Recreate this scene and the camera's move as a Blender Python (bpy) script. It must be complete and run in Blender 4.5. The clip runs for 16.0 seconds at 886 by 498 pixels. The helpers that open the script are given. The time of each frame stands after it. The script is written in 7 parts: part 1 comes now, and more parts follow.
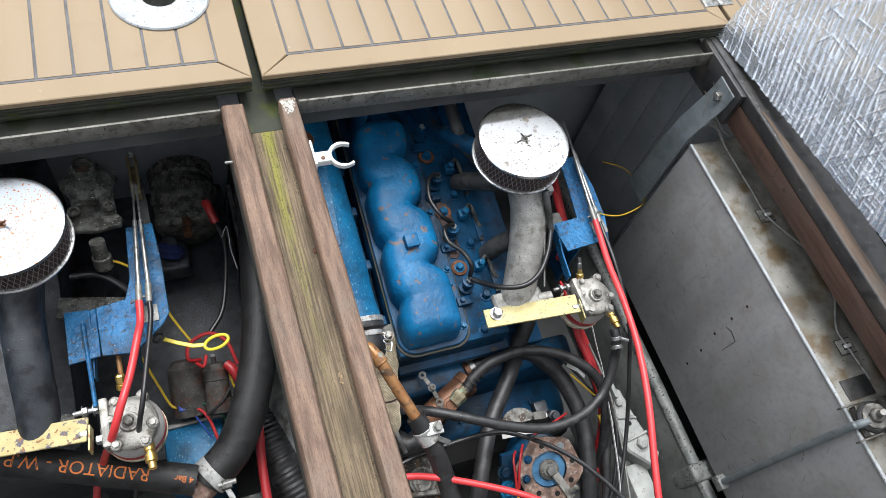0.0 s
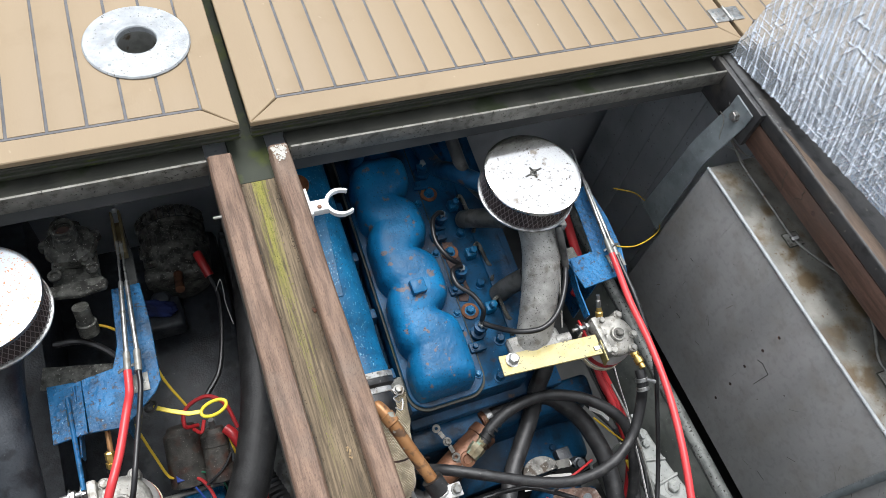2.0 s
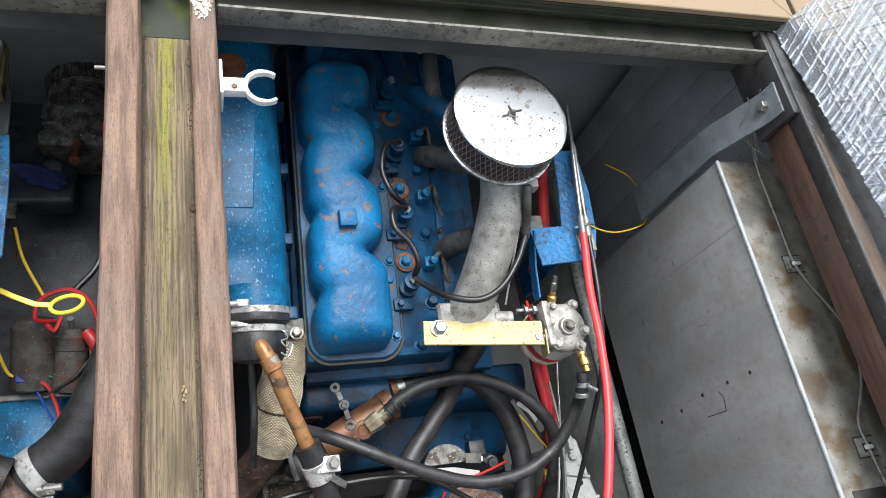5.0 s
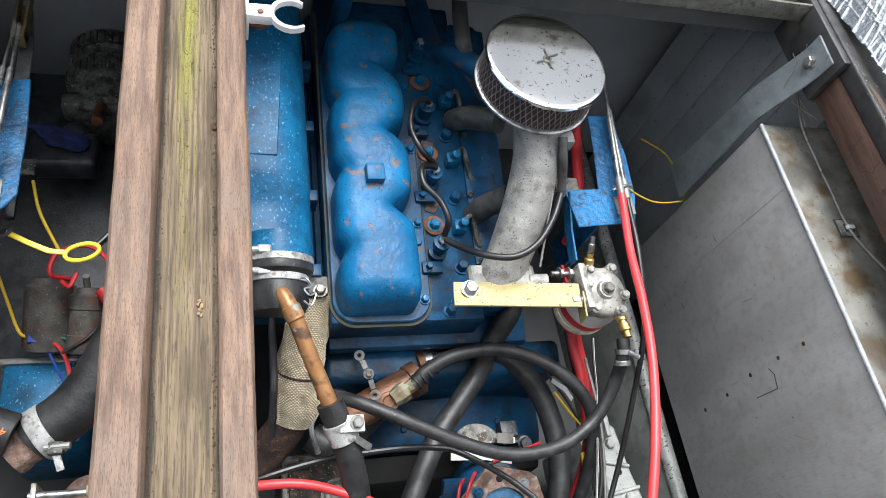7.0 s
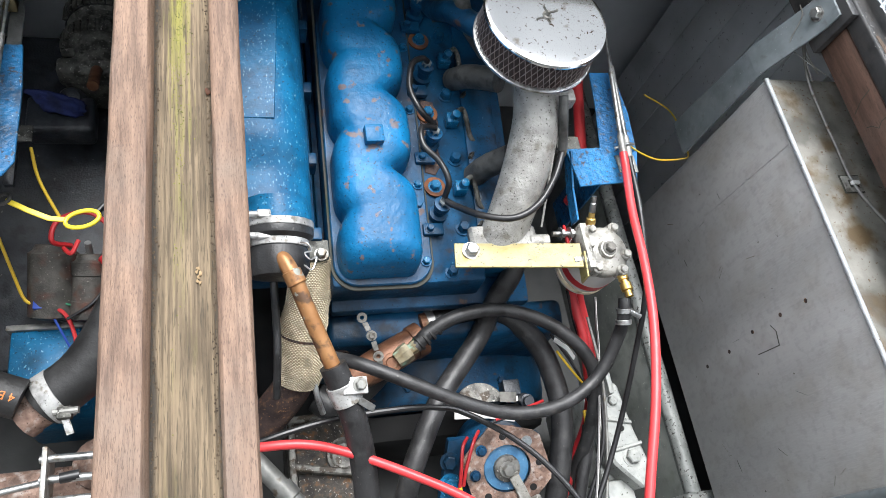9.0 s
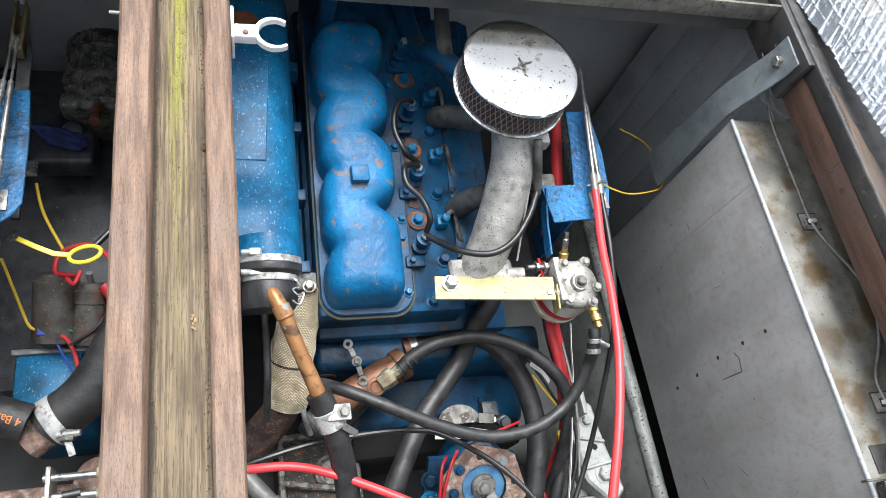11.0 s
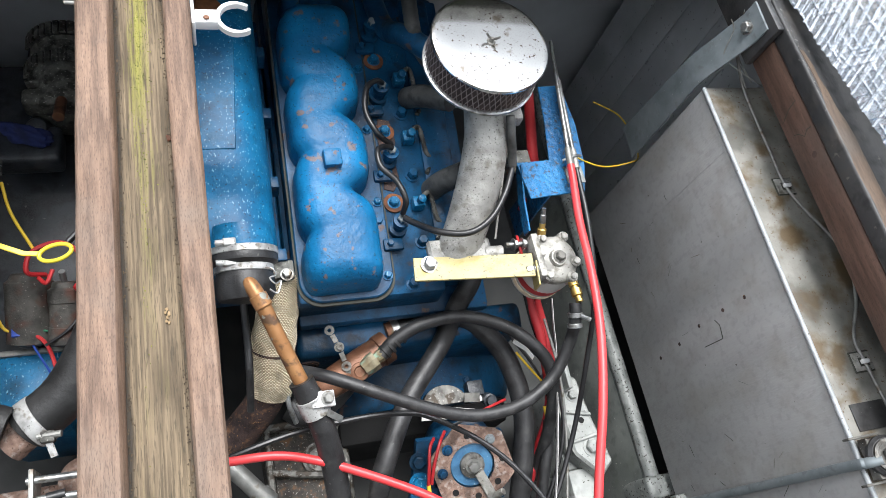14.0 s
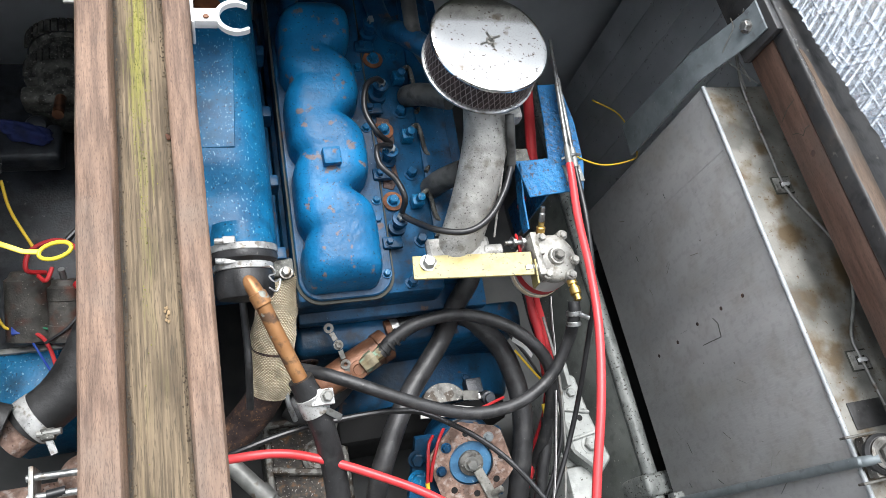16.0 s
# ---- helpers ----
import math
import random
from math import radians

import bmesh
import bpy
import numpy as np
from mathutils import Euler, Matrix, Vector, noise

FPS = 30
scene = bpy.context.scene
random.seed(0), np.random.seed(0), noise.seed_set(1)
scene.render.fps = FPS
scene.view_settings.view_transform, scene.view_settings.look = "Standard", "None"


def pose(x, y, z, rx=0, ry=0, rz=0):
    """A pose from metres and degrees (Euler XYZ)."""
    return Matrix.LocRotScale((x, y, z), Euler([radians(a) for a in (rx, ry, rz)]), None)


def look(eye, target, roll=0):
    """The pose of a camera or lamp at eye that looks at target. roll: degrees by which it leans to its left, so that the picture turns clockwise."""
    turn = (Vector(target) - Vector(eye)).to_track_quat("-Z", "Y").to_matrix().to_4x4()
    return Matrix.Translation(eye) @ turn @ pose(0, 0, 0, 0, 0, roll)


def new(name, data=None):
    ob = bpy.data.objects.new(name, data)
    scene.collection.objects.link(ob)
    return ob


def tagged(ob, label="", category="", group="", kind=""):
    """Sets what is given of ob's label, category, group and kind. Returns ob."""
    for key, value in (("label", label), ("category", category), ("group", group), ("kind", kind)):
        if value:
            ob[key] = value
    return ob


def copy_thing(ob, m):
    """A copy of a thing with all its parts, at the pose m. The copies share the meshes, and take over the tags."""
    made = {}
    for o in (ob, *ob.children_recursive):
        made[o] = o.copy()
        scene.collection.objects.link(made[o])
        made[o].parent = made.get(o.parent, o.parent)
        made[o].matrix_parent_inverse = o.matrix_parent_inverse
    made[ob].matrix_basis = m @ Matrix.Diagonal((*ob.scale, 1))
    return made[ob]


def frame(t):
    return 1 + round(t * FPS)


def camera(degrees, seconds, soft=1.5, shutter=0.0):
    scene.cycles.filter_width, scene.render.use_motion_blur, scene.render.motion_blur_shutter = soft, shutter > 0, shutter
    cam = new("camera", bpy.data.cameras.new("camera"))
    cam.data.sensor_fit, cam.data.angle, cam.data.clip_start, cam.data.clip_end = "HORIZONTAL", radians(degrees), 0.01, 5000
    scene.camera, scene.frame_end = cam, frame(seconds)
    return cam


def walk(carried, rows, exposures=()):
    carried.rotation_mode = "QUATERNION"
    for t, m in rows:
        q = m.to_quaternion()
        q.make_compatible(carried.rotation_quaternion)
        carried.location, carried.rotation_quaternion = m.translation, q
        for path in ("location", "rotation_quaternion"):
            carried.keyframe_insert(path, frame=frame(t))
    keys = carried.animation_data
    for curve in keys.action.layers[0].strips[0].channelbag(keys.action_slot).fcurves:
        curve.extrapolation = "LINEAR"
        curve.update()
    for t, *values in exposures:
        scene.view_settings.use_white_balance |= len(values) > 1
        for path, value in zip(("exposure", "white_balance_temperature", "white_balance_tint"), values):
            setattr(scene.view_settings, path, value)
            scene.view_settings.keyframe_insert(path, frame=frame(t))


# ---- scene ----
cam = camera(63.0, 16.0, soft=0.6)
PATH = [
    (0, (-0.233, -0.987, 1.16), (0.383, -0.133, -0.54), 20.2),
    (0.5, (-0.234, -0.983, 1.167), (0.389, -0.133, -0.533), 20.6),
    (1, (-0.236, -0.987, 1.161), (0.395, -0.131, -0.533), 20.7),
    (1.5, (-0.231, -0.96, 1.155), (0.399, -0.093, -0.534), 19.7),
    (2, (-0.201, -0.887, 1.094), (0.422, 0.011, -0.58), 16.5),
    (2.5, (-0.163, -0.811, 0.992), (0.43, 0.108, -0.682), 19.9),
    (3, (-0.086, -0.821, 0.855), (0.507, 0.002, -0.869), 29.3),
    (3.2, (-0.068, -0.827, 0.824), (0.547, -0.084, -0.928), 35.4),
    (5.3, (-0.033, -0.836, 0.881), (0.611, 0.007, -0.814), 31.3),
    (5.5, (-0.031, -0.83, 0.887), (0.603, 0.04, -0.798), 30.3),
    (6, (-0.031, -0.831, 0.89), (0.576, 0.064, -0.793), 28.1),
    (6.5, (-0.041, -0.891, 0.826), (0.553, 0.102, -0.805), 24.9),
    (7, (-0.034, -0.946, 0.735), (0.555, -0.018, -0.937), 27.6),
    (7.5, (-0.028, -0.943, 0.729), (0.561, -0.099, -0.986), 29.6),
    (8, (-0.022, -0.941, 0.733), (0.561, -0.107, -0.989), 29.3),
    (8.2, (-0.025, -0.941, 0.735), (0.555, -0.114, -0.991), 29.1),
    (10.3, (-0.021, -0.935, 0.746), (0.545, -0.111, -0.986), 28.7),
    (10.5, (-0.023, -0.934, 0.764), (0.547, -0.117, -0.97), 29.1),
    (11, (-0.018, -0.92, 0.844), (0.562, -0.099, -0.885), 29.7),
    (11.5, (-0.021, -0.926, 0.839), (0.571, -0.109, -0.888), 30.4),
    (12, (-0.014, -0.921, 0.837), (0.591, -0.116, -0.891), 29.9),
    (12.5, (-0.006, -0.916, 0.839), (0.601, -0.124, -0.894), 29.4),
    (13, (-0.001, -0.917, 0.837), (0.607, -0.134, -0.899), 29.4),
    (13.5, (-0.001, -0.917, 0.84), (0.613, -0.141, -0.897), 29.8),
    (14, (-0.006, -0.92, 0.838), (0.616, -0.152, -0.901), 30.3),
    (14.5, (-0.005, -0.921, 0.837), (0.615, -0.16, -0.905), 30.4),
    (15, (-0.007, -0.918, 0.839), (0.616, -0.158, -0.903), 30.7),
    (15.5, (-0.005, -0.918, 0.843), (0.619, -0.157, -0.898), 30.6),
    (16, (-0.006, -0.918, 0.842), (0.617, -0.159, -0.901), 30.7),
]
walk(cam, [(t, look(eye, target, roll)) for t, eye, target, roll in PATH],
     [(0, 1.3), (2, 1.26), (3, 1.36), (5.5, 1.5), (6, 1.42), (6.5, 1.48), (7.5, 1.82), (8, 1.86), (10.5, 1.86), (11.5, 1.78), (16, 1.7)])

# ---- world, sun and exposure ----
world = bpy.data.worlds.new("overcast")
scene.world = world
world.use_nodes = True
wn, wl = world.node_tree.nodes, world.node_tree.links
sky = wn.new("ShaderNodeTexSky")
sky.sky_type, sky.sun_disc = "NISHITA", False
sky.sun_elevation, sky.sun_rotation = radians(72), radians(0)
sky.dust_density, sky.air_density = 6.0, 0.7
haze = wn.new("ShaderNodeMixRGB")
haze.inputs[0].default_value = 0.85
haze.inputs[2].default_value = (8.5, 8.95, 9.55, 1)
wl.new(sky.outputs[0], haze.inputs[1])
wl.new(haze.outputs[0], wn["Background"].inputs[0])
wn["Background"].inputs[1].default_value = 0.068
sun_data = bpy.data.lights.new("sun", "SUN")
sun_data.energy, sun_data.angle, sun_data.color = 1.9, radians(36), (0.985, 0.99, 1.0)
sun = new("sun", sun_data)
sun.matrix_world = look((0.3, 1.3, 4.0), (0.3, 0.0, 0.0))


# ---- materials ----
def tree(name, rough=0.5, metal=0.0):
    m = bpy.data.materials.new(name)
    m.use_nodes = True
    n, l = m.node_tree.nodes, m.node_tree.links
    b = n["Principled BSDF"]
    b.inputs["Roughness"].default_value = rough
    b.inputs["Metallic"].default_value = metal
    return m, n, l, b


def tex(n, l, scale, detail=4.0, stretch=(1, 1, 1), kind="ShaderNodeTexNoise", coord="Object"):
    c = n.new("ShaderNodeTexCoord")
    mp = n.new("ShaderNodeMapping")
    mp.inputs["Scale"].default_value = stretch
    t = n.new(kind)
    t.inputs["Scale"].default_value = scale
    if kind == "ShaderNodeTexNoise":
        t.inputs["Detail"].default_value = detail
    if coord == "World":
        g = n.new("ShaderNodeNewGeometry")
        l.new(g.outputs["Position"], mp.inputs[0])
    else:
        l.new(c.outputs[coord], mp.inputs[0])
    l.new(mp.outputs[0], t.inputs["Vector"])
    return t


def ramp(n, l, source, stops):
    r = n.new("ShaderNodeValToRGB")
    e = r.color_ramp.elements
    while len(e) < len(stops):
        e.new(0.5)
    for k, (p, c) in enumerate(stops):
        e[k].position = p
        e[k].color = (*c, 1) if len(c) == 3 else c
    l.new(source, r.inputs[0])
    return r


def mix(n, l, fac, a, b, mode="MIX"):
    x = n.new("ShaderNodeMixRGB")
    x.blend_type = mode
    for k, v in enumerate((fac, a, b)):
        if isinstance(v, bpy.types.NodeSocket):
            l.new(v, x.inputs[k])
        elif k == 0:
            x.inputs[0].default_value = v
        else:
            x.inputs[k].default_value = (*v, 1)
    return x.outputs[0]


def bump(n, l, b, height, strength=0.3, distance=0.002, after=None):
    u = n.new("ShaderNodeBump")
    u.inputs["Strength"].default_value = strength
    u.inputs["Distance"].default_value = distance
    l.new(height, u.inputs["Height"])
    if after is not None:
        l.new(after, u.inputs["Normal"])
    l.new(u.outputs[0], b.inputs["Normal"])
    return u.outputs[0]


def grey(v):
    return (v, v, v)


def surface(name, dark, light, rough=0.5, metal=0.0, scale=12.0, stains=None, stain_at=(0.58, 0.68), stain_scale=9.0,
            specks=None, speck_at=(0.66, 0.70), speck_scale=160.0, relief=0.25, grain=250.0, stretch=(1, 1, 1), rough_var=0.12, depth=0.0015, grime=None, grime_scale=32.0):
    """A worn surface: mottling between two colours, larger stains, small specks and fine relief."""
    m, n, l, b = tree(name, rough, metal)
    big = tex(n, l, scale, 5, stretch, coord="World")
    col = ramp(n, l, big.outputs[0], [(0.32, dark), (0.68, light)]).outputs[0]
    if stains:
        s = tex(n, l, stain_scale, 8, coord="World")
        f = ramp(n, l, s.outputs[0], [(stain_at[0], grey(0)), (stain_at[1], grey(1))])
        col = mix(n, l, f.outputs[0], col, stains)
    grime = (0.75 if relief >= 0.3 else 0.0) if grime is None else grime
    if grime:
        s = tex(n, l, grime_scale, 10, coord="World")
        f = ramp(n, l, s.outputs[0], [(0.50, grey(0)), (0.64, grey(grime))])
        col = mix(n, l, f.outputs[0], col, tuple(0.38 * c for c in dark))
    if specks:
        s = tex(n, l, speck_scale, 3, coord="World")
        f = ramp(n, l, s.outputs[0], [(speck_at[0], grey(0)), (speck_at[1], grey(1))])
        col = mix(n, l, f.outputs[0], col, specks)
    l.new(col, b.inputs["Base Color"])
    fine = tex(n, l, grain, 4, stretch, coord="World")
    bump(n, l, b, fine.outputs[0], relief, depth)
    rr = n.new("ShaderNodeMapRange")
    rr.inputs[3].default_value, rr.inputs[4].default_value = max(0.03, rough - rough_var), min(1, rough + rough_var)
    l.new(big.outputs[0], rr.inputs[0])
    l.new(rr.outputs[0], b.inputs["Roughness"])
    return m


def wood(name, dark, light, axis, rough=0.65, patch=None, scale=9.0, relief=0.7, pores=(0.05, 0.035, 0.028), grain=210, fine=900):
    """Sawn timber: broad tone, grain streaks and dark pores along one axis."""
    m, n, l, b = tree(name, rough)
    st, st2 = [1.0, 1.0, 1.0], [1.0, 1.0, 1.0]
    st[axis], st2[axis] = 0.06, 0.1
    g = tex(n, l, grain, 5, st, coord="World")
    p = tex(n, l, fine, 3, st2, coord="World")
    st3 = [1.0, 1.0, 1.0]
    st3[axis] = 0.12
    w = tex(n, l, scale, 6, coord="World")
    k = tex(n, l, 85, 6, st3, coord="World")
    col = ramp(n, l, g.outputs[0], [(0.36, dark), (0.62, light)]).outputs[0]
    col = mix(n, l, 0.4, col, ramp(n, l, w.outputs[0], [(0.36, dark), (0.64, light)]).outputs[0])
    col = mix(n, l, 0.4, col, ramp(n, l, k.outputs[0], [(0.40, tuple(0.7 * c for c in dark)), (0.60, light)]).outputs[0])
    if patch:
        s = tex(n, l, 7, 7, coord="World")
        f = ramp(n, l, s.outputs[0], [(0.5, grey(0)), (0.66, grey(0.8))])
        col = mix(n, l, f.outputs[0], col, patch)
    f = ramp(n, l, p.outputs[0], [(0.36, grey(0.6)), (0.45, grey(0))])
    col = mix(n, l, f.outputs[0], col, pores)
    l.new(col, b.inputs["Base Color"])
    h = mix(n, l, 0.5, g.outputs[0], p.outputs[0])
    bump(n, l, b, h, relief, 0.002)
    return m


def gutter_material():
    """Weathered gutter timber with a band of moss that thins out along its length."""
    m, n, l, b = tree("mossy_gutter_wood", 0.8)
    g = tex(n, l, 260, 6, (1, 0.03, 1), coord="World")
    w = tex(n, l, 30, 7, (1, 0.28, 1), coord="World")
    p = tex(n, l, 800, 3, (1, 0.06, 1), coord="World")
    col = ramp(n, l, g.outputs[0], [(0.34, (0.078, 0.058, 0.036)), (0.66, (0.215, 0.162, 0.103))]).outputs[0]
    col = mix(n, l, ramp(n, l, w.outputs[0], [(0.48, grey(0)), (0.66, grey(0.65))]).outputs[0], col, (0.058, 0.042, 0.026))
    pos = n.new("ShaderNodeNewGeometry")
    xyz = n.new("ShaderNodeSeparateXYZ")
    l.new(pos.outputs["Position"], xyz.inputs[0])
    def calc(op, a, c):
        q = n.new("ShaderNodeMath")
        q.operation = op
        for k, v in enumerate((a, c)):
            if isinstance(v, bpy.types.NodeSocket):
                l.new(v, q.inputs[k])
            else:
                q.inputs[k].default_value = v
        return q.outputs[0]
    centre = calc("ADD", calc("MULTIPLY", xyz.outputs[1], -0.02), xyz.outputs[0])
    off = calc("ABSOLUTE", calc("ADD", centre, 0.069), 0)
    band = calc("SUBTRACT", 1.15, calc("DIVIDE", off, 0.0185))
    along = calc("ADD", 0.95, calc("MULTIPLY", xyz.outputs[1], 0.85))
    streak = calc("MULTIPLY", calc("SUBTRACT", w.outputs[0], 0.5), 1.9)
    fine = calc("MULTIPLY", calc("SUBTRACT", g.outputs[0], 0.5), 2.2)
    amount = calc("ADD", calc("MULTIPLY", band, along), calc("ADD", streak, fine))
    f = ramp(n, l, amount, [(0.3, grey(0)), (1.1, grey(0.75))])
    tone = ramp(n, l, along, [(0.45, (0.135, 0.120, 0.046)), (0.85, (0.265, 0.26, 0.045))])
    col = mix(n, l, f.outputs[0], col, tone.outputs[0])
    col = mix(n, l, ramp(n, l, p.outputs[0], [(0.34, grey(0.65)), (0.43, grey(0))]).outputs[0], col, (0.04, 0.034, 0.022))
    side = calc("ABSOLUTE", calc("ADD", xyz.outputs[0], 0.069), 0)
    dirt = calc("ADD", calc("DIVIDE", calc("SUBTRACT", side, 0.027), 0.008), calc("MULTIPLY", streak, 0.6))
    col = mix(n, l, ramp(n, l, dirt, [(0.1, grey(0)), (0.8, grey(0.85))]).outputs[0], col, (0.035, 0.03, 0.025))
    l.new(col, b.inputs["Base Color"])
    bump(n, l, b, mix(n, l, 0.5, g.outputs[0], p.outputs[0]), 0.9, 0.003)
    return m


def blue_paint(name, lo, hi, speck=(0.30, 0.47, 0.55), at=(0.60, 0.64), rust=0.64, grime=0.6, rust_colour=(0.20, 0.13, 0.10), flake=17, chip=210, dents=0.4, soot_amount=0.55):
    """Chipped engine enamel: two blues, grime, rusty scuffs, pale chips and dark pits."""
    m, n, l, b = tree(name, 0.32)
    b.inputs["Specular IOR Level"].default_value = 0.28
    big = tex(n, l, 11, 5, coord="World")
    col = ramp(n, l, big.outputs[0], [(0.36, lo), (0.64, hi)]).outputs[0]
    dirt = tex(n, l, 7.5, 9, coord="World")
    col = mix(n, l, ramp(n, l, dirt.outputs[0], [(grime - 0.08, grey(0)), (grime + 0.08, grey(0.85))]).outputs[0], col, (lo[0] * 0.5, lo[1] * 0.35, lo[2] * 0.3))
    worn = tex(n, l, flake, 10, coord="World")
    col = mix(n, l, ramp(n, l, worn.outputs[0], [(rust, grey(0)), (rust + 0.05, grey(0.85))]).outputs[0], col, rust_colour)
    sp = tex(n, l, chip, 6, (1, 0.55, 1), coord="World")
    col = mix(n, l, ramp(n, l, sp.outputs[0], [(at[0], grey(0)), (at[1], grey(0.85))]).outputs[0], col, speck)
    soot = tex(n, l, 28, 10, coord="World")
    col = mix(n, l, ramp(n, l, soot.outputs[0], [(0.52, grey(0)), (0.66, grey(soot_amount))]).outputs[0], col, (0.006, 0.014, 0.026))
    pit = tex(n, l, 230, 3, coord="World")
    col = mix(n, l, ramp(n, l, pit.outputs[0], [(0.325, grey(0.85)), (0.36, grey(0))]).outputs[0], col, (0.012, 0.02, 0.035))
    l.new(col, b.inputs["Base Color"])
    rr = n.new("ShaderNodeMapRange")
    rr.inputs[3].default_value, rr.inputs[4].default_value = 0.3, 0.55
    l.new(worn.outputs[0], rr.inputs[0])
    l.new(rr.outputs[0], b.inputs["Roughness"])
    fine = tex(n, l, 90, 6, coord="World")
    bump(n, l, b, fine.outputs[0], dents, 0.003)
    return m


BLUE = blue_paint("blue_engine_paint", (0.003, 0.075, 0.172), (0.005, 0.142, 0.30), speck=(0.17, 0.37, 0.50), at=(0.625, 0.66), rust=0.72, grime=0.66, chip=300, soot_amount=0.3)
BLUE_COVER = blue_paint("blue_cover_paint", (0.003, 0.089, 0.210), (0.005, 0.152, 0.340), speck=(0.22, 0.33, 0.40), at=(0.69, 0.73), rust=0.605, grime=0.70, rust_colour=(0.155, 0.112, 0.095), flake=40, chip=330, dents=0.5, soot_amount=0.16)
BLUE_WORN = blue_paint("blue_worn_paint", (0.005, 0.040, 0.094), (0.009, 0.085, 0.19), speck=(0.13, 0.25, 0.34), at=(0.70, 0.74), rust=0.65, grime=0.56, rust_colour=(0.10, 0.055, 0.035), flake=30)
BLUE_HEAD = blue_paint("blue_rusting_head_paint", (0.003, 0.042, 0.10), (0.006, 0.088, 0.20), speck=(0.10, 0.22, 0.32), at=(0.70, 0.74), rust=0.66, grime=0.55, rust_colour=(0.08, 0.042, 0.027), flake=34, soot_amount=0.8)
BLUE_BRACKET = blue_paint("blue_bracket_paint", (0.008, 0.08, 0.20), (0.018, 0.155, 0.35), speck=(0.20, 0.36, 0.50), at=(0.66, 0.70), rust=0.59, grime=0.58, rust_colour=(0.045, 0.04, 0.042), flake=120, chip=330, dents=1.3)
BLUE_DISC = surface("scuffed_pale_blue_paint", (0.045, 0.145, 0.28), (0.085, 0.23, 0.39), 0.4, scale=40, specks=(0.25, 0.36, 0.45), speck_at=(0.66, 0.70), speck_scale=200, relief=0.3, grime=0.5)
DARK_METAL = surface("dark_mottled_metal", (0.018, 0.021, 0.026), (0.044, 0.050, 0.058), 0.42, 0.1, scale=22, stains=(0.06, 0.063, 0.066), stain_at=(0.58, 0.7), stain_scale=24, specks=(0.14, 0.14, 0.135), speck_at=(0.73, 0.75), speck_scale=75, relief=0.6)
TEAK = surface("synthetic_teak", (0.250, 0.184, 0.111), (0.288, 0.217, 0.136), 0.62, scale=4, stains=(0.235, 0.171, 0.10), stain_at=(0.58, 0.85),
               stain_scale=11, specks=(0.39, 0.31, 0.21), speck_at=(0.72, 0.80), speck_scale=45, relief=0.2, stretch=(1, 0.25, 1))
CAULK = surface("grey_caulking", (0.07, 0.07, 0.075), (0.13, 0.13, 0.135), 0.7, scale=40)
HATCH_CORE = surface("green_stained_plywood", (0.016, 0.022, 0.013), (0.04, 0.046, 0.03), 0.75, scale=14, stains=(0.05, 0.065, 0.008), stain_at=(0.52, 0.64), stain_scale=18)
STEEL_LIP = surface("weathered_galvanised_steel", (0.135, 0.13, 0.112), (0.215, 0.208, 0.185), 0.55, 0.15, scale=45, stains=(0.07, 0.064, 0.05), stain_at=(0.53, 0.70), stain_scale=60,
                    specks=(0.04, 0.04, 0.03), speck_at=(0.63, 0.67), speck_scale=190, relief=0.5, grime=0.2)
CHANNEL = surface("dirty_dark_channel", (0.028, 0.029, 0.023), (0.06, 0.06, 0.048), 0.75, scale=16, stains=(0.022, 0.032, 0.010), stain_scale=12)
RAIL = wood("weathered_hardwood_rail", (0.092, 0.054, 0.037), (0.252, 0.161, 0.111), 1, patch=(0.180, 0.133, 0.102), pores=(0.055, 0.034, 0.025), grain=380, fine=1500)
GUTTER_WOOD = gutter_material()
MOSS = surface("yellow_green_moss", (0.085, 0.095, 0.012), (0.20, 0.205, 0.025), 0.9, scale=60, relief=0.9, grain=420, depth=0.003)
RED_WOOD = wood("red_brown_stringer_wood", (0.048, 0.027, 0.019), (0.125, 0.070, 0.050), 1, rough=0.55, patch=(0.085, 0.058, 0.046), relief=0.35, pores=(0.03, 0.017, 0.012))
BLACK_WOOD = surface("near_black_board", (0.028, 0.028, 0.029), (0.058, 0.057, 0.056), 0.5, scale=9, stains=(0.075, 0.066, 0.056), stain_at=(0.56, 0.72), stain_scale=11, specks=(0.12, 0.115, 0.10), speck_at=(0.70, 0.73), speck_scale=90, relief=0.4, stretch=(1, 0.4, 1))
WORN_WOOD = wood("worn_brown_wood", (0.07, 0.047, 0.032), (0.145, 0.10, 0.07), 1, rough=0.7, patch=(0.085, 0.07, 0.058), relief=0.4)
# Side colour lifted to make up for the sun grazing it.
TANK_SIDE = surface("lightened_smooth_grey_tank_paint", (0.272, 0.273, 0.271), (0.368, 0.367, 0.363), 0.42, scale=9, stains=(0.27, 0.262, 0.243), stain_at=(0.48, 0.74), stain_scale=13,
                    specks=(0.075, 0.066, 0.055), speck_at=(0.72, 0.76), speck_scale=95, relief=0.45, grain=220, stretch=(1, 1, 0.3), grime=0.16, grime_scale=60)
TANK_TOP = surface("rust_stained_tank_top", (0.15, 0.146, 0.128), (0.285, 0.278, 0.25), 0.45, scale=14, stains=(0.11, 0.078, 0.042), stain_at=(0.47, 0.62), stain_scale=17,
                   specks=(0.10, 0.065, 0.035), speck_at=(0.64, 0.69), speck_scale=150, relief=0.4, grime=0.7, grime_scale=9)
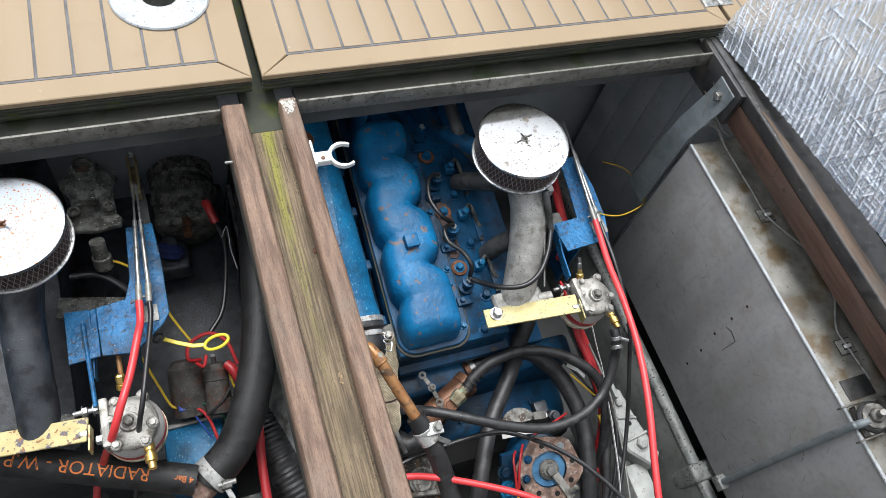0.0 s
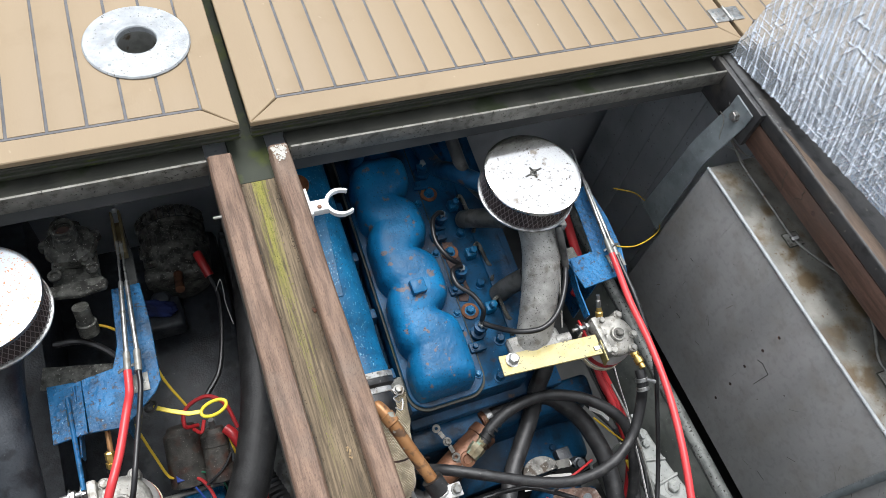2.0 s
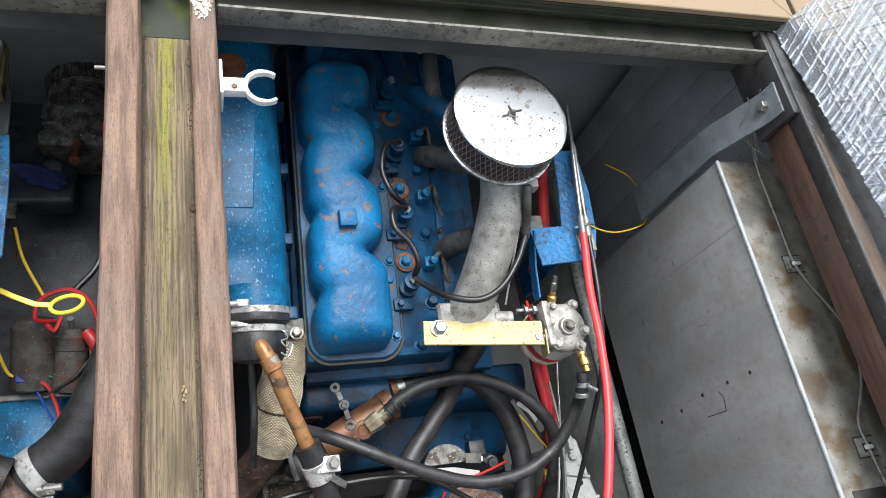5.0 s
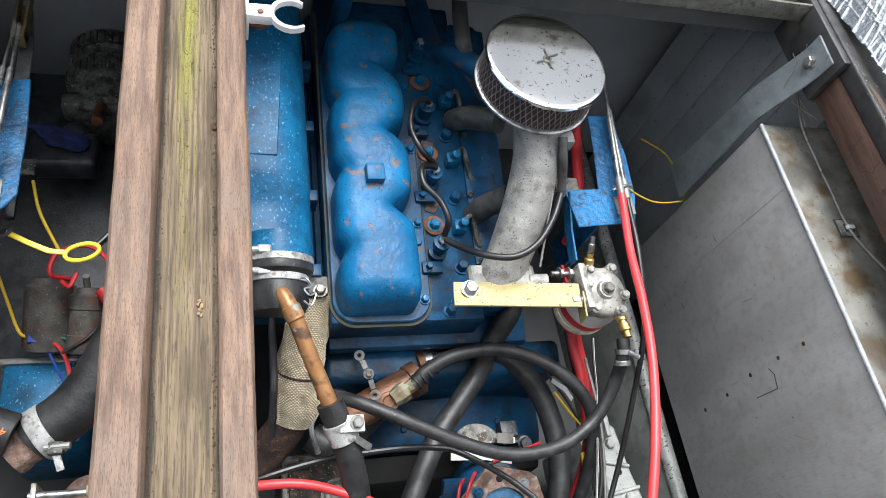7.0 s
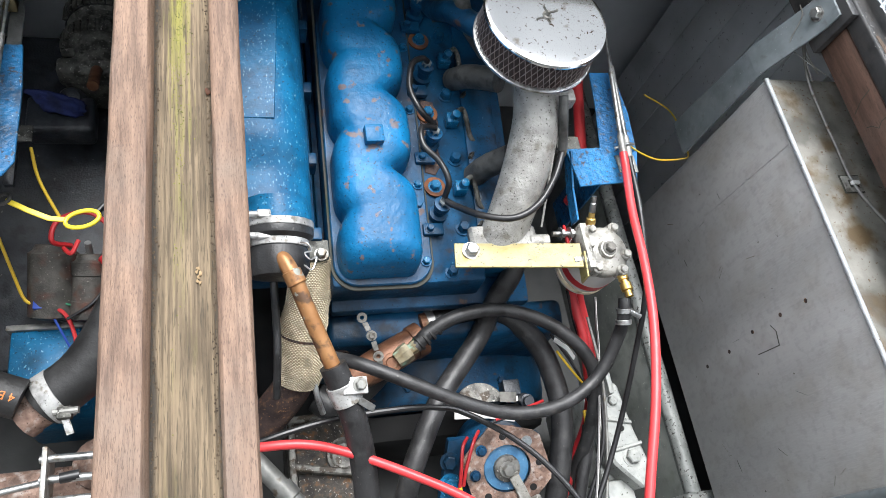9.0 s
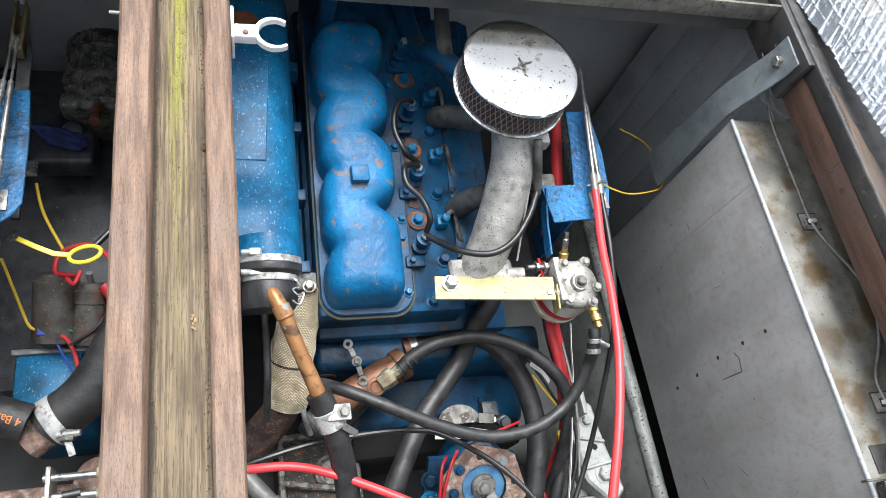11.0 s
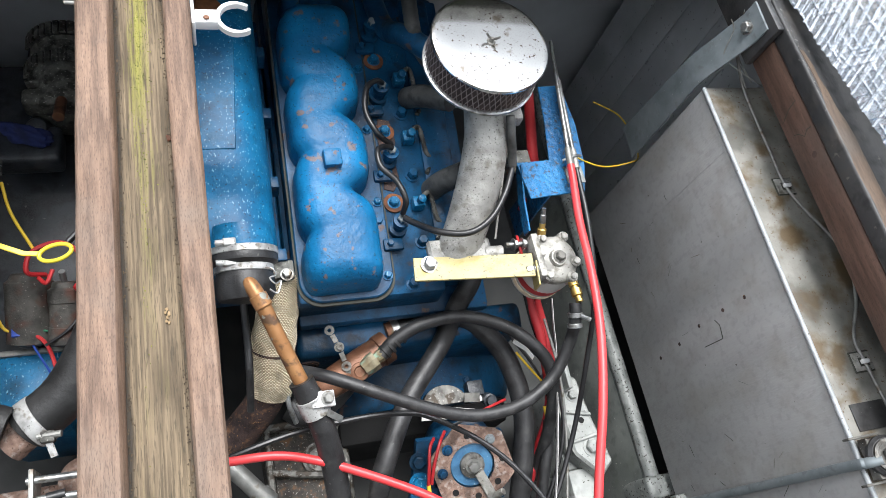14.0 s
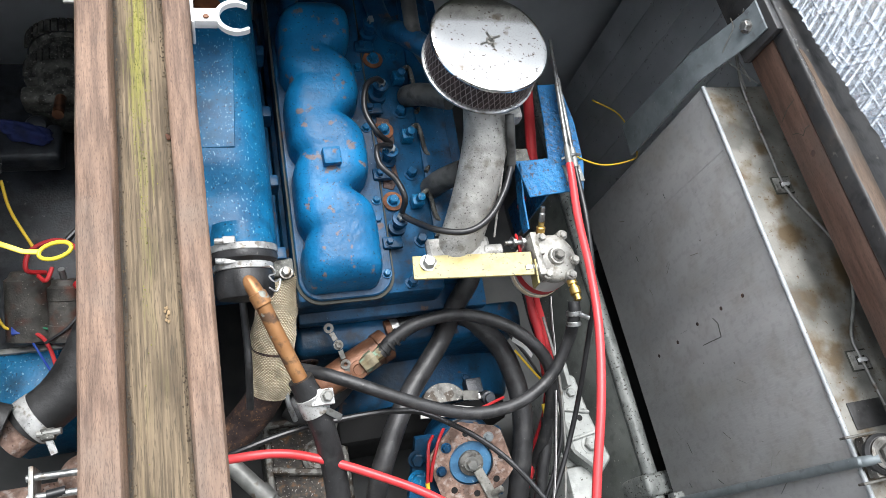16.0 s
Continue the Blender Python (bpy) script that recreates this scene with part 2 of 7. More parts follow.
GREY_PAINT = surface("chipped_grey_paint", (0.125, 0.133, 0.132), (0.25, 0.26, 0.252), 0.5, scale=22, stains=(0.08, 0.072, 0.05), stain_at=(0.55, 0.68), stain_scale=34,
                     specks=(0.05, 0.045, 0.03), speck_scale=130, relief=0.5)
GIRDER = surface("worn_pale_girder_paint", (0.15, 0.162, 0.155), (0.26, 0.273, 0.26), 0.42, scale=18, stains=(0.34, 0.345, 0.32), stain_at=(0.58, 0.70), stain_scale=50, specks=(0.03, 0.028, 0.022), speck_at=(0.60, 0.64), speck_scale=150, relief=0.5, grime=0.5)
GIRDER_WEB = surface("darker_grey_girder_web", (0.11, 0.12, 0.112), (0.18, 0.192, 0.178), 0.35, scale=9, stains=(0.10, 0.11, 0.095), stain_at=(0.52, 0.70), stain_scale=14, specks=(0.34, 0.34, 0.31), speck_at=(0.70, 0.73), speck_scale=120, relief=0.4, grime=0.4)
MOUNT_PAINT = surface("pale_grey_mount_paint", (0.22, 0.235, 0.225), (0.37, 0.38, 0.36), 0.5, scale=20, stains=(0.16, 0.16, 0.145), stain_at=(0.58, 0.72), stain_scale=40, specks=(0.04, 0.036, 0.028), speck_at=(0.66, 0.69), speck_scale=140, relief=0.5, grime=0.35)
STRAP_STEEL = surface("painted_grey_steel_strap", (0.15, 0.175, 0.185), (0.225, 0.255, 0.267), 0.42, 0.15, scale=24, stains=(0.12, 0.13, 0.135), stain_at=(0.58, 0.74), stain_scale=40, specks=(0.3, 0.32, 0.32), speck_at=(0.7, 0.73), speck_scale=150, grime=0.15)
CHROME = surface("pitted_chrome", (0.70, 0.70, 0.70), (0.80, 0.80, 0.79), 0.13, 1.0, scale=8, stains=(0.42, 0.37, 0.31), stain_at=(0.62, 0.69), stain_scale=24, specks=(0.16, 0.11, 0.075), speck_at=(0.655, 0.685), speck_scale=170, relief=0.03, grain=40, rough_var=0.05)
CHROME_RUSTY = surface("rust_spotted_chrome", (0.15, 0.168, 0.188), (0.213, 0.232, 0.252), 0.34, 1.0, scale=9, stains=(0.20, 0.10, 0.045), stain_at=(0.655, 0.70), stain_scale=55,
                       specks=(0.17, 0.075, 0.03), speck_at=(0.615, 0.645), speck_scale=230, relief=0.08, grain=60, rough_var=0.1)
GAUZE = surface("dull_filter_gauze", (0.16, 0.13, 0.125), (0.28, 0.245, 0.235), 0.5, 0.4, scale=30)
FOAM = surface("dirty_filter_foam", (0.03, 0.022, 0.022), (0.07, 0.052, 0.05), 0.9, scale=40)
ALLOY = surface("cast_aluminium", (0.26, 0.255, 0.238), (0.40, 0.395, 0.37), 0.5, 0.2, scale=34, stains=(0.19, 0.18, 0.155), stain_at=(0.55, 0.70), stain_scale=40,
                specks=(0.075, 0.07, 0.06), speck_at=(0.635, 0.665), speck_scale=240, relief=0.9, grain=260, grime=0.35)
ALLOY_DARK = surface("sooty_cast_metal", (0.05, 0.051, 0.05), (0.11, 0.112, 0.108), 0.55, 0.2, scale=20, stains=(0.13, 0.13, 0.125), stain_at=(0.62, 0.72), relief=0.5)
PUMP_METAL = surface("pale_zinc_casting", (0.30, 0.292, 0.262), (0.46, 0.45, 0.415), 0.45, 0.3, scale=34, stains=(0.15, 0.135, 0.105), stain_at=(0.57, 0.68), stain_scale=48, specks=(0.08, 0.07, 0.06), speck_at=(0.66, 0.69), speck_scale=230, relief=0.7, grain=280)
ZINC = surface("bright_zinc_plate", (0.30, 0.305, 0.30), (0.46, 0.465, 0.46), 0.36, 0.8, scale=60, stains=(0.16, 0.15, 0.13), stain_at=(0.54, 0.68), stain_scale=60, relief=0.3)
YELLOW_ZINC = surface("yellow_passivated_steel", (0.28, 0.235, 0.098), (0.39, 0.342, 0.172), 0.42, 0.35, scale=20, stains=(0.29, 0.235, 0.08), stain_at=(0.53, 0.66), stain_scale=30,
                      specks=(0.07, 0.065, 0.05), speck_at=(0.63, 0.66), speck_scale=170)
YELLOW_RUSTY = surface("rusting_yellow_steel", (0.38, 0.32, 0.14), (0.50, 0.44, 0.23), 0.5, 0.3, scale=26, stains=(0.11, 0.10, 0.12), stain_at=(0.56, 0.6), stain_scale=60, specks=(0.24, 0.12, 0.05), speck_scale=120, speck_at=(0.6, 0.65))
RUBBER = surface("black_rubber", (0.019, 0.019, 0.0197), (0.034, 0.034, 0.035), 0.45, scale=30, stains=(0.055, 0.054, 0.052), stain_at=(0.58, 0.75), stain_scale=45, specks=(0.09, 0.088, 0.082), speck_at=(0.70, 0.73), speck_scale=140, relief=0.4)
RUBBER_MATT = surface("ribbed_black_rubber", (0.012, 0.012, 0.0122), (0.024, 0.024, 0.0242), 0.55, scale=25, stains=(0.045, 0.044, 0.042), stain_at=(0.62, 0.78), stain_scale=30, relief=0.5, grain=180)
BLACK_CABLE = surface("black_cable_sheath", (0.01, 0.01, 0.011), (0.022, 0.022, 0.023), 0.35, scale=20, relief=0.05)
RED_CABLE = surface("red_cable_sheath", (0.55, 0.035, 0.04), (0.68, 0.06, 0.065), 0.35, scale=10, stains=(0.4, 0.03, 0.03), relief=0.05)
RED_WIRE = surface("red_wire", (0.30, 0.014, 0.018), (0.44, 0.026, 0.028), 0.4, relief=0.05)
DARK_RED = surface("dull_red_battery_cable", (0.38, 0.02, 0.026), (0.52, 0.034, 0.038), 0.45, relief=0.1)
YELLOW_WIRE = surface("yellow_wire", (0.55, 0.36, 0.02), (0.68, 0.46, 0.03), 0.45, relief=0.05)
YELLOW_PLASTIC = surface("yellow_dipstick_plastic", (0.72, 0.56, 0.02), (0.82, 0.68, 0.05), 0.4, relief=0.05, stains=(0.35, 0.25, 0.03), stain_at=(0.66, 0.74), stain_scale=40)
GREEN_WIRE = surface("green_wire", (0.01, 0.10, 0.05), (0.02, 0.16, 0.08), 0.45, relief=0.05)
BLUE_PLASTIC = surface("blue_connector_plastic", (0.01, 0.04, 0.22), (0.02, 0.06, 0.32), 0.4, relief=0.05)
RAG = surface("dark_blue_cloth", (0.012, 0.02, 0.085), (0.02, 0.034, 0.14), 0.9, scale=40, relief=0.5)
COPPER = surface("tarnished_copper", (0.29, 0.132, 0.05), (0.42, 0.215, 0.09), 0.42, 0.35, scale=22, stains=(0.13, 0.075, 0.045), stain_at=(0.53, 0.64), stain_scale=42, specks=(0.30, 0.31, 0.27), speck_at=(0.65, 0.69), speck_scale=45, relief=0.15)
OLD_BRONZE = surface("old_bronze_fitting", (0.12, 0.052, 0.028), (0.21, 0.10, 0.056), 0.5, 0.4, scale=26, stains=(0.16, 0.14, 0.085), stain_at=(0.6, 0.7), stain_scale=40, relief=0.5)
DULL_BRASS = surface("dull_brass", (0.13, 0.10, 0.05), (0.24, 0.19, 0.10), 0.5, 0.5, scale=40, stains=(0.07, 0.055, 0.035), relief=0.4)
VERDIGRIS = surface("verdigris_bronze", (0.16, 0.12, 0.06), (0.34, 0.31, 0.22), 0.55, 0.4, scale=40, stains=(0.22, 0.34, 0.26), stain_at=(0.52, 0.62), stain_scale=50, relief=0.5)
BRASS = surface("brass", (0.55, 0.36, 0.10), (0.68, 0.47, 0.16), 0.35, 0.85, scale=30, relief=0.1)
RUST = surface("brown_rust", (0.13, 0.075, 0.055), (0.30, 0.20, 0.155), 0.75, scale=70, stains=(0.36, 0.31, 0.28), stain_at=(0.54, 0.70), stain_scale=80, specks=(0.05, 0.025, 0.015), speck_at=(0.64, 0.68), speck_scale=240, relief=0.9)
RUST_PIPE = surface("flaking_rusty_pipe", (0.035, 0.022, 0.02), (0.085, 0.05, 0.042), 0.75, scale=24, stains=(0.18, 0.095, 0.05), stain_at=(0.55, 0.74), stain_scale=60, specks=(0.24, 0.13, 0.06), speck_at=(0.64, 0.68), speck_scale=230, relief=0.9)
RUST_RING = surface("orange_rust", (0.13, 0.045, 0.018), (0.26, 0.095, 0.035), 0.8, scale=60, relief=0.6)
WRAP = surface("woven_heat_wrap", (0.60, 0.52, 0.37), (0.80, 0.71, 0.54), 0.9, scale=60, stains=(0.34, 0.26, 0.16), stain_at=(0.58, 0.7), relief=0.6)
# Darker copy of the wrap: shade between the strands is put into its colour.
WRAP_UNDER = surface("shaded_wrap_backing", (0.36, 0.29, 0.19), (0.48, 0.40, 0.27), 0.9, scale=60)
WHITE_PLASTIC = surface("white_plastic", (0.74, 0.74, 0.73), (0.82, 0.82, 0.81), 0.4, scale=10, relief=0.05)
WHITE_RING = surface("whitish_galvanised_ring", (0.28, 0.30, 0.315), (0.42, 0.44, 0.455), 0.5, 0.2, scale=34, stains=(0.30, 0.31, 0.315), stain_at=(0.54, 0.70), stain_scale=60, specks=(0.13, 0.125, 0.115), speck_at=(0.66, 0.69), speck_scale=170, relief=0.6, grime=0.12)
# Hull and bulkhead colours raised to stand in for hazy bounced light.
HAZE_HULL = surface("hull_paled_for_haze", (0.38, 0.40, 0.415), (0.50, 0.525, 0.54), 0.6, scale=6, stains=(0.30, 0.315, 0.325), stain_at=(0.55, 0.75), stain_scale=5, specks=(0.28, 0.29, 0.30), speck_scale=80)
HAZE_BULKHEAD = surface("bulkhead_paled_for_haze", (0.52, 0.55, 0.58), (0.64, 0.67, 0.70), 0.6, scale=6, stains=(0.40, 0.42, 0.44), stain_at=(0.55, 0.75), stain_scale=5)
BILGE = surface("oily_bilge", (0.05, 0.052, 0.052), (0.10, 0.102, 0.10), 0.75, scale=9)
GALV = surface("dull_galvanised_steel", (0.19, 0.19, 0.178), (0.33, 0.33, 0.31), 0.5, 0.5, scale=40, stains=(0.12, 0.09, 0.06), stain_at=(0.56, 0.68), stain_scale=40)
STARTER = surface("dusty_dark_starter_paint", (0.038, 0.036, 0.032), (0.085, 0.08, 0.07), 0.7, scale=45, stains=(0.075, 0.032, 0.022), stain_at=(0.5, 0.66), stain_scale=26, specks=(0.16, 0.15, 0.13), speck_at=(0.66, 0.7), speck_scale=190, relief=0.7)
OLD_ALLOY = surface("grimy_old_alloy", (0.05, 0.051, 0.044), (0.155, 0.155, 0.138), 0.6, 0.2, scale=60, stains=(0.03, 0.029, 0.025), stain_at=(0.50, 0.60), stain_scale=45, specks=(0.30, 0.295, 0.27), speck_at=(0.63, 0.68), speck_scale=210, relief=0.9, grime=0.5)
CAST_GREY = surface("stained_cast_grey", (0.11, 0.108, 0.098), (0.28, 0.272, 0.248), 0.55, 0.25, scale=45, stains=(0.06, 0.045, 0.032), stain_at=(0.49, 0.58), stain_scale=55, specks=(0.46, 0.44, 0.40), speck_at=(0.65, 0.69), speck_scale=170, relief=0.9)
GEAR_FACE = surface("rust_pitted_casting", (0.022, 0.019, 0.016), (0.09, 0.075, 0.06), 0.7, scale=60, stains=(0.17, 0.085, 0.035), stain_at=(0.55, 0.66), stain_scale=60, specks=(0.40, 0.375, 0.33), speck_at=(0.63, 0.67), speck_scale=190, relief=0.9)
DULL_STEEL = surface("dull_greasy_steel", (0.10, 0.098, 0.088), (0.22, 0.215, 0.195), 0.5, 0.3, scale=60, stains=(0.06, 0.05, 0.04), stain_at=(0.55, 0.66), stain_scale=60, relief=0.4)
# Near-black that paints the shade of open holes and the housing's underside.
SHADE_BLACK = surface("shade_black", (0.004, 0.004, 0.004), (0.008, 0.008, 0.008), 0.9)
DRY_LEAF = surface("dry_leaf", (0.20, 0.135, 0.07), (0.38, 0.28, 0.16), 0.9, scale=90)
BAND_STEEL = surface("bright_clip_steel", (0.36, 0.36, 0.35), (0.52, 0.52, 0.51), 0.4, 0.3, scale=60, stains=(0.20, 0.18, 0.15), stain_at=(0.56, 0.68), stain_scale=70, specks=(0.07, 0.07, 0.065), speck_at=(0.64, 0.68), speck_scale=260, relief=0.3)
PALE_WALL = surface("pale_reflected_wall", (0.50, 0.51, 0.52), (0.60, 0.61, 0.62), 0.8, scale=0.6)
ORANGE_PRINT = surface("orange_print", (0.62, 0.16, 0.03), (0.72, 0.22, 0.05), 0.6, relief=0.1)
WHITE_PRINT = surface("white_print", (0.42, 0.41, 0.39), (0.55, 0.54, 0.52), 0.5, relief=0.05)
MUD = surface("dried_leaf_crumbs", (0.028, 0.019, 0.012), (0.12, 0.085, 0.05), 0.9, scale=60)


def foil_material():
    """Silver foil facing: cool metal with small crinkles between the raised threads."""
    m, n, l, b = tree("crinkled_foil_insulation", 0.24, 0.78)
    crinkle = tex(n, l, 110, 5, (1, 1.9, 0.6), coord="World")
    bump(n, l, b, crinkle.outputs[0], 0.32, 0.004)
    d = tex(n, l, 24, 5, coord="World")
    col = ramp(n, l, d.outputs[0], [(0.3, (0.70, 0.77, 0.86)), (0.7, (0.88, 0.93, 0.99))]).outputs[0]
    l.new(col, b.inputs["Base Color"])
    return m


FOIL = foil_material()


# ---- mesh helpers ----
ORIGIN = {}


def thing(name, at, label, category, group="", kind=""):
    ob = new(name)
    ob.empty_display_size = 0.05
    ob.location = at
    ORIGIN[ob.name] = Vector(at)
    return tagged(ob, label, category, group, kind)


def link(name, bm, material, smooth=35):
    """Links a bmesh in world coordinates as one object, with its origin at the middle of its bounds."""
    bmesh.ops.recalc_face_normals(bm, faces=bm.faces)
    lo = Vector([min(v.co[k] for v in bm.verts) for k in range(3)])
    hi = Vector([max(v.co[k] for v in bm.verts) for k in range(3)])
    mid = (lo + hi) / 2
    bmesh.ops.translate(bm, verts=bm.verts, vec=-mid)
    if smooth:
        for f in bm.faces:
            f.smooth = True
        for e in bm.edges:
            if len(e.link_faces) == 2 and e.calc_face_angle(0) > radians(smooth):
                e.smooth = False
    me = bpy.data.meshes.new(name)
    bm.to_mesh(me)
    bm.free()
    me.materials.append(material)
    ob = new(name, me)
    ob.location = mid
    ORIGIN[ob.name] = mid
    return ob


def part(name, bm, material, parent, label="", smooth=35):
    ob = link(name, bm, material, smooth)
    ob.parent = parent
    ob.location = ORIGIN[ob.name] - ORIGIN[parent.name]
    return tagged(ob, label)


def solo(name, bm, material, label, category, group="", kind="", smooth=35):
    return tagged(link(name, bm, material, smooth), label, category, group, kind)


def box(x0, x1, y0, y1, z0, z1, bevel=0.0, seg=2, bm=None):
    bm = bm or bmesh.new()
    got = bmesh.ops.create_cube(bm, size=1.0)["verts"]
    for v in got:
        v.co = Vector((x0 + (v.co.x + 0.5) * (x1 - x0), y0 + (v.co.y + 0.5) * (y1 - y0), z0 + (v.co.z + 0.5) * (z1 - z0)))
    if bevel:
        es = {e for v in got for e in v.link_edges}
        bmesh.ops.bevel(bm, geom=list(es), offset=bevel, segments=seg, affect="EDGES", profile=0.5)
    return bm


def basis(way):
    w = Vector(way).normalized()
    u = w.cross(Vector((0, 0, 1)))
    if u.length < 1e-3:
        u = Vector((1, 0, 0))
    u.normalize()
    return u, w.cross(u).normalized(), w


def lathe(base, way, profile, seg=28, bm=None, caps=True):
    """Turns a profile of (along, radius) about the axis from base along way."""
    bm = bm or bmesh.new()
    u, v, w = basis(way)
    rings = []
    for a, r in profile:
        c = Vector(base) + w * a
        rings.append([bm.verts.new(c + (u * math.cos(2 * math.pi * k / seg) + v * math.sin(2 * math.pi * k / seg)) * r) for k in range(seg)])
    for r0, r1 in zip(rings, rings[1:]):
        for k in range(seg):
            bm.faces.new((r0[k], r0[(k + 1) % seg], r1[(k + 1) % seg], r1[k]))
    if caps:
        bm.faces.new(rings[0][::-1])
        bm.faces.new(rings[-1])
    return bm


def cyl(p0, p1, r, seg=20, bevel=0.0, bm=None):
    d = Vector(p1) - Vector(p0)
    h = d.length
    if bevel:
        prof = [(0, r - bevel), (bevel, r), (h - bevel, r), (h, r - bevel)]
    else:
        prof = [(0, r), (h, r)]
    return lathe(p0, d, prof, seg, bm)


def spline(points, per=8):
    p = [Vector(q) for q in points]
    p = [p[0] * 2 - p[1], *p, p[-1] * 2 - p[-2]]
    out = []
    for a, b, c, d in zip(p, p[1:], p[2:], p[3:]):
        for k in range(per):
            t = k / per
            out.append(0.5 * (2 * b + (c - a) * t + (2 * a - 5 * b + 4 * c - d) * t * t + (3 * b - a - 3 * c + d) * t ** 3))
    out.append(p[-2])
    return out


def tube(points, r, seg=12, per=8, bm=None, radius=None, caps=True):
    """A round hose through the points; radius(t) scales it along its way."""
    bm = bm or bmesh.new()
    path = spline(points, per) if per else [Vector(q) for q in points]
    n = len(path)
    way = [(path[min(k + 1, n - 1)] - path[max(k - 1, 0)]).normalized() for k in range(n)]
    u = basis(way[0])[0]
    rings = []
    for k, (c, w) in enumerate(zip(path, way)):
        u = (u - w * u.dot(w)).normalized()
        v = w.cross(u)
        rr = r * (radius(k / (n - 1)) if radius else 1)
        rings.append([bm.verts.new(c + (u * math.cos(2 * math.pi * j / seg) + v * math.sin(2 * math.pi * j / seg)) * rr) for j in range(seg)])
    for r0, r1 in zip(rings, rings[1:]):
        for j in range(seg):
            bm.faces.new((r0[j], r0[(j + 1) % seg], r1[(j + 1) % seg], r1[j]))
    if caps:
        bm.faces.new(rings[0][::-1])
        bm.faces.new(rings[-1])
    return bm


def plate(outline, z0, z1, bevel=0.0015, bm=None):
    """A flat plate of an outline in x and y."""
    bm = bm or bmesh.new()
    f = bm.faces.new([bm.verts.new((x, y, z0)) for x, y in outline])
    got = bmesh.ops.extrude_face_region(bm, geom=[f])["geom"]
    vs = [g for g in got if isinstance(g, bmesh.types.BMVert)]
    bmesh.ops.translate(bm, verts=vs, vec=(0, 0, z1 - z0))
    if bevel:
        bmesh.ops.bevel(bm, geom=bm.edges[:], offset=bevel, segments=1, affect="EDGES")
    return bm


def slab(path, width, thick, across, bevel=0.001, bm=None):
    """A flat bar bent along a path; across is the direction of its width."""
    bm = bm or bmesh.new()
    p = [Vector(q) for q in path]
    a = Vector(across).normalized()
    rows = []
    for k, c in enumerate(p):
        w = (p[min(k + 1, len(p) - 1)] - p[max(k - 1, 0)]).normalized()
        nrm = w.cross(a).normalized()
        s = a * width / 2
        t = nrm * thick / 2
        rows.append([bm.verts.new(c + q) for q in (-s - t, s - t, s + t, -s + t)])
    for r0, r1 in zip(rows, rows[1:]):
        for j in range(4):
            bm.faces.new((r0[j], r0[(j + 1) % 4], r1[(j + 1) % 4], r1[j]))
    bm.faces.new(rows[0][::-1])
    bm.faces.new(rows[-1])
    if bevel:
        bmesh.ops.bevel(bm, geom=bm.edges[:], offset=bevel, segments=1, affect="EDGES")
    return bm


def hexbolt(at, way, r=0.009, h=0.007, washer=True, bm=None):
    bm = bm or bmesh.new()
    if washer:
        lathe(at, way, [(0, r * 1.35), (0.0015, r * 1.35)], 20, bm)
        at = Vector(at) + Vector(way).normalized() * 0.0015
    return lathe(at, way, [(0, r), (h * 0.8, r), (h, r * 0.8)], 6, bm)


def clamp_band(at, way, r, width=0.011, name="band"):
    return lathe(at, way, [(-width / 2, r), (-width / 2, r + 0.0022), (-width / 2 + 0.001, r + 0.003), (width / 2 - 0.001, r + 0.003), (width / 2, r + 0.0022), (width / 2, r)], 32, caps=False)


def slope(bm, k=0.165, y=-0.2):
    for v in bm.verts:
        v.co.z += k * (v.co.y - y)
    return bm


def E(x, y, z):
    return Vector((x, y, z + 0.165 * (y + 0.2)))


# ---- hull and deck ----
solo("floor", box(-1.6, 1.6, -1.95, 0.95, -1.2, -1.1), BILGE, "dark oily bilge floor under the engines", "floor", kind="structure")
solo("wall_east", box(1.5, 1.56, -1.9, 0.9, -1.1, -0.04), HAZE_HULL, "hull side, paled in colour in place of haze", "wall", kind="structure")
solo("wall_west", box(-1.56, -1.5, -1.9, 0.9, -1.1, -0.04), HAZE_HULL, "hull side, paled in colour in place of haze", "wall", kind="structure")
# Forward bulkhead set close and pale, standing in for lit haze.
solo("wall_north", box(-1.5, 1.5, 0.46, 0.52, -1.1, -0.04), HAZE_BULKHEAD, "forward bulkhead of the engine bay, paled in place of haze", "wall", kind="structure")
solo("wall_south", box(-1.5, 1.5, -1.9, -1.84, -1.1, -0.04), HAZE_HULL, "aft bulkhead of the engine bay, paled like the hull", "wall", kind="structure")
solo("ceiling", box(-1.56, 1.56, 0.052, 0.9, -0.092, -0.067), HAZE_HULL, "underside of the deck, paled like the hull", "ceiling", kind="structure")
solo("deck_aft", box(-1.9, 1.9, -3.4, -1.5, -0.04, 0.0), TEAK, "tan synthetic teak deck behind the bay", "deck", kind="structure")
solo("deck_port", box(-1.9, -1.22, -1.5, 0.02, -0.04, 0.0), TEAK, "tan synthetic teak side deck", "deck", kind="structure")
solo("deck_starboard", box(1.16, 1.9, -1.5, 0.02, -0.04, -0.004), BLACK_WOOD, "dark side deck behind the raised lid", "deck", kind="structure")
solo("water", box(-400, 400, -400, 400, -1.9, -1.5), BILGE, "dark harbour water round the boat", "water", kind="structure")

# Unseen wall added to block low sky light from behind.
solo("aft_sky_blocker", box(-1.9, 1.9, -2.1, -2.02, 0.0, 1.5, 0.01), GREY_PAINT, "unseen plain grey wall added behind the bay to block low sky", "wall", kind="structure")
# Unseen wall added so the filter lid reflects a grey band.
reflected_wall = box(-16, 16, -0.2, 0.2, -1.5, 8.6)
bmesh.ops.transform(reflected_wall, matrix=Matrix.Translation((2.3, 7.6, 0)) @ Matrix.Rotation(radians(-13.8), 4, "Z"), verts=reflected_wall.verts)
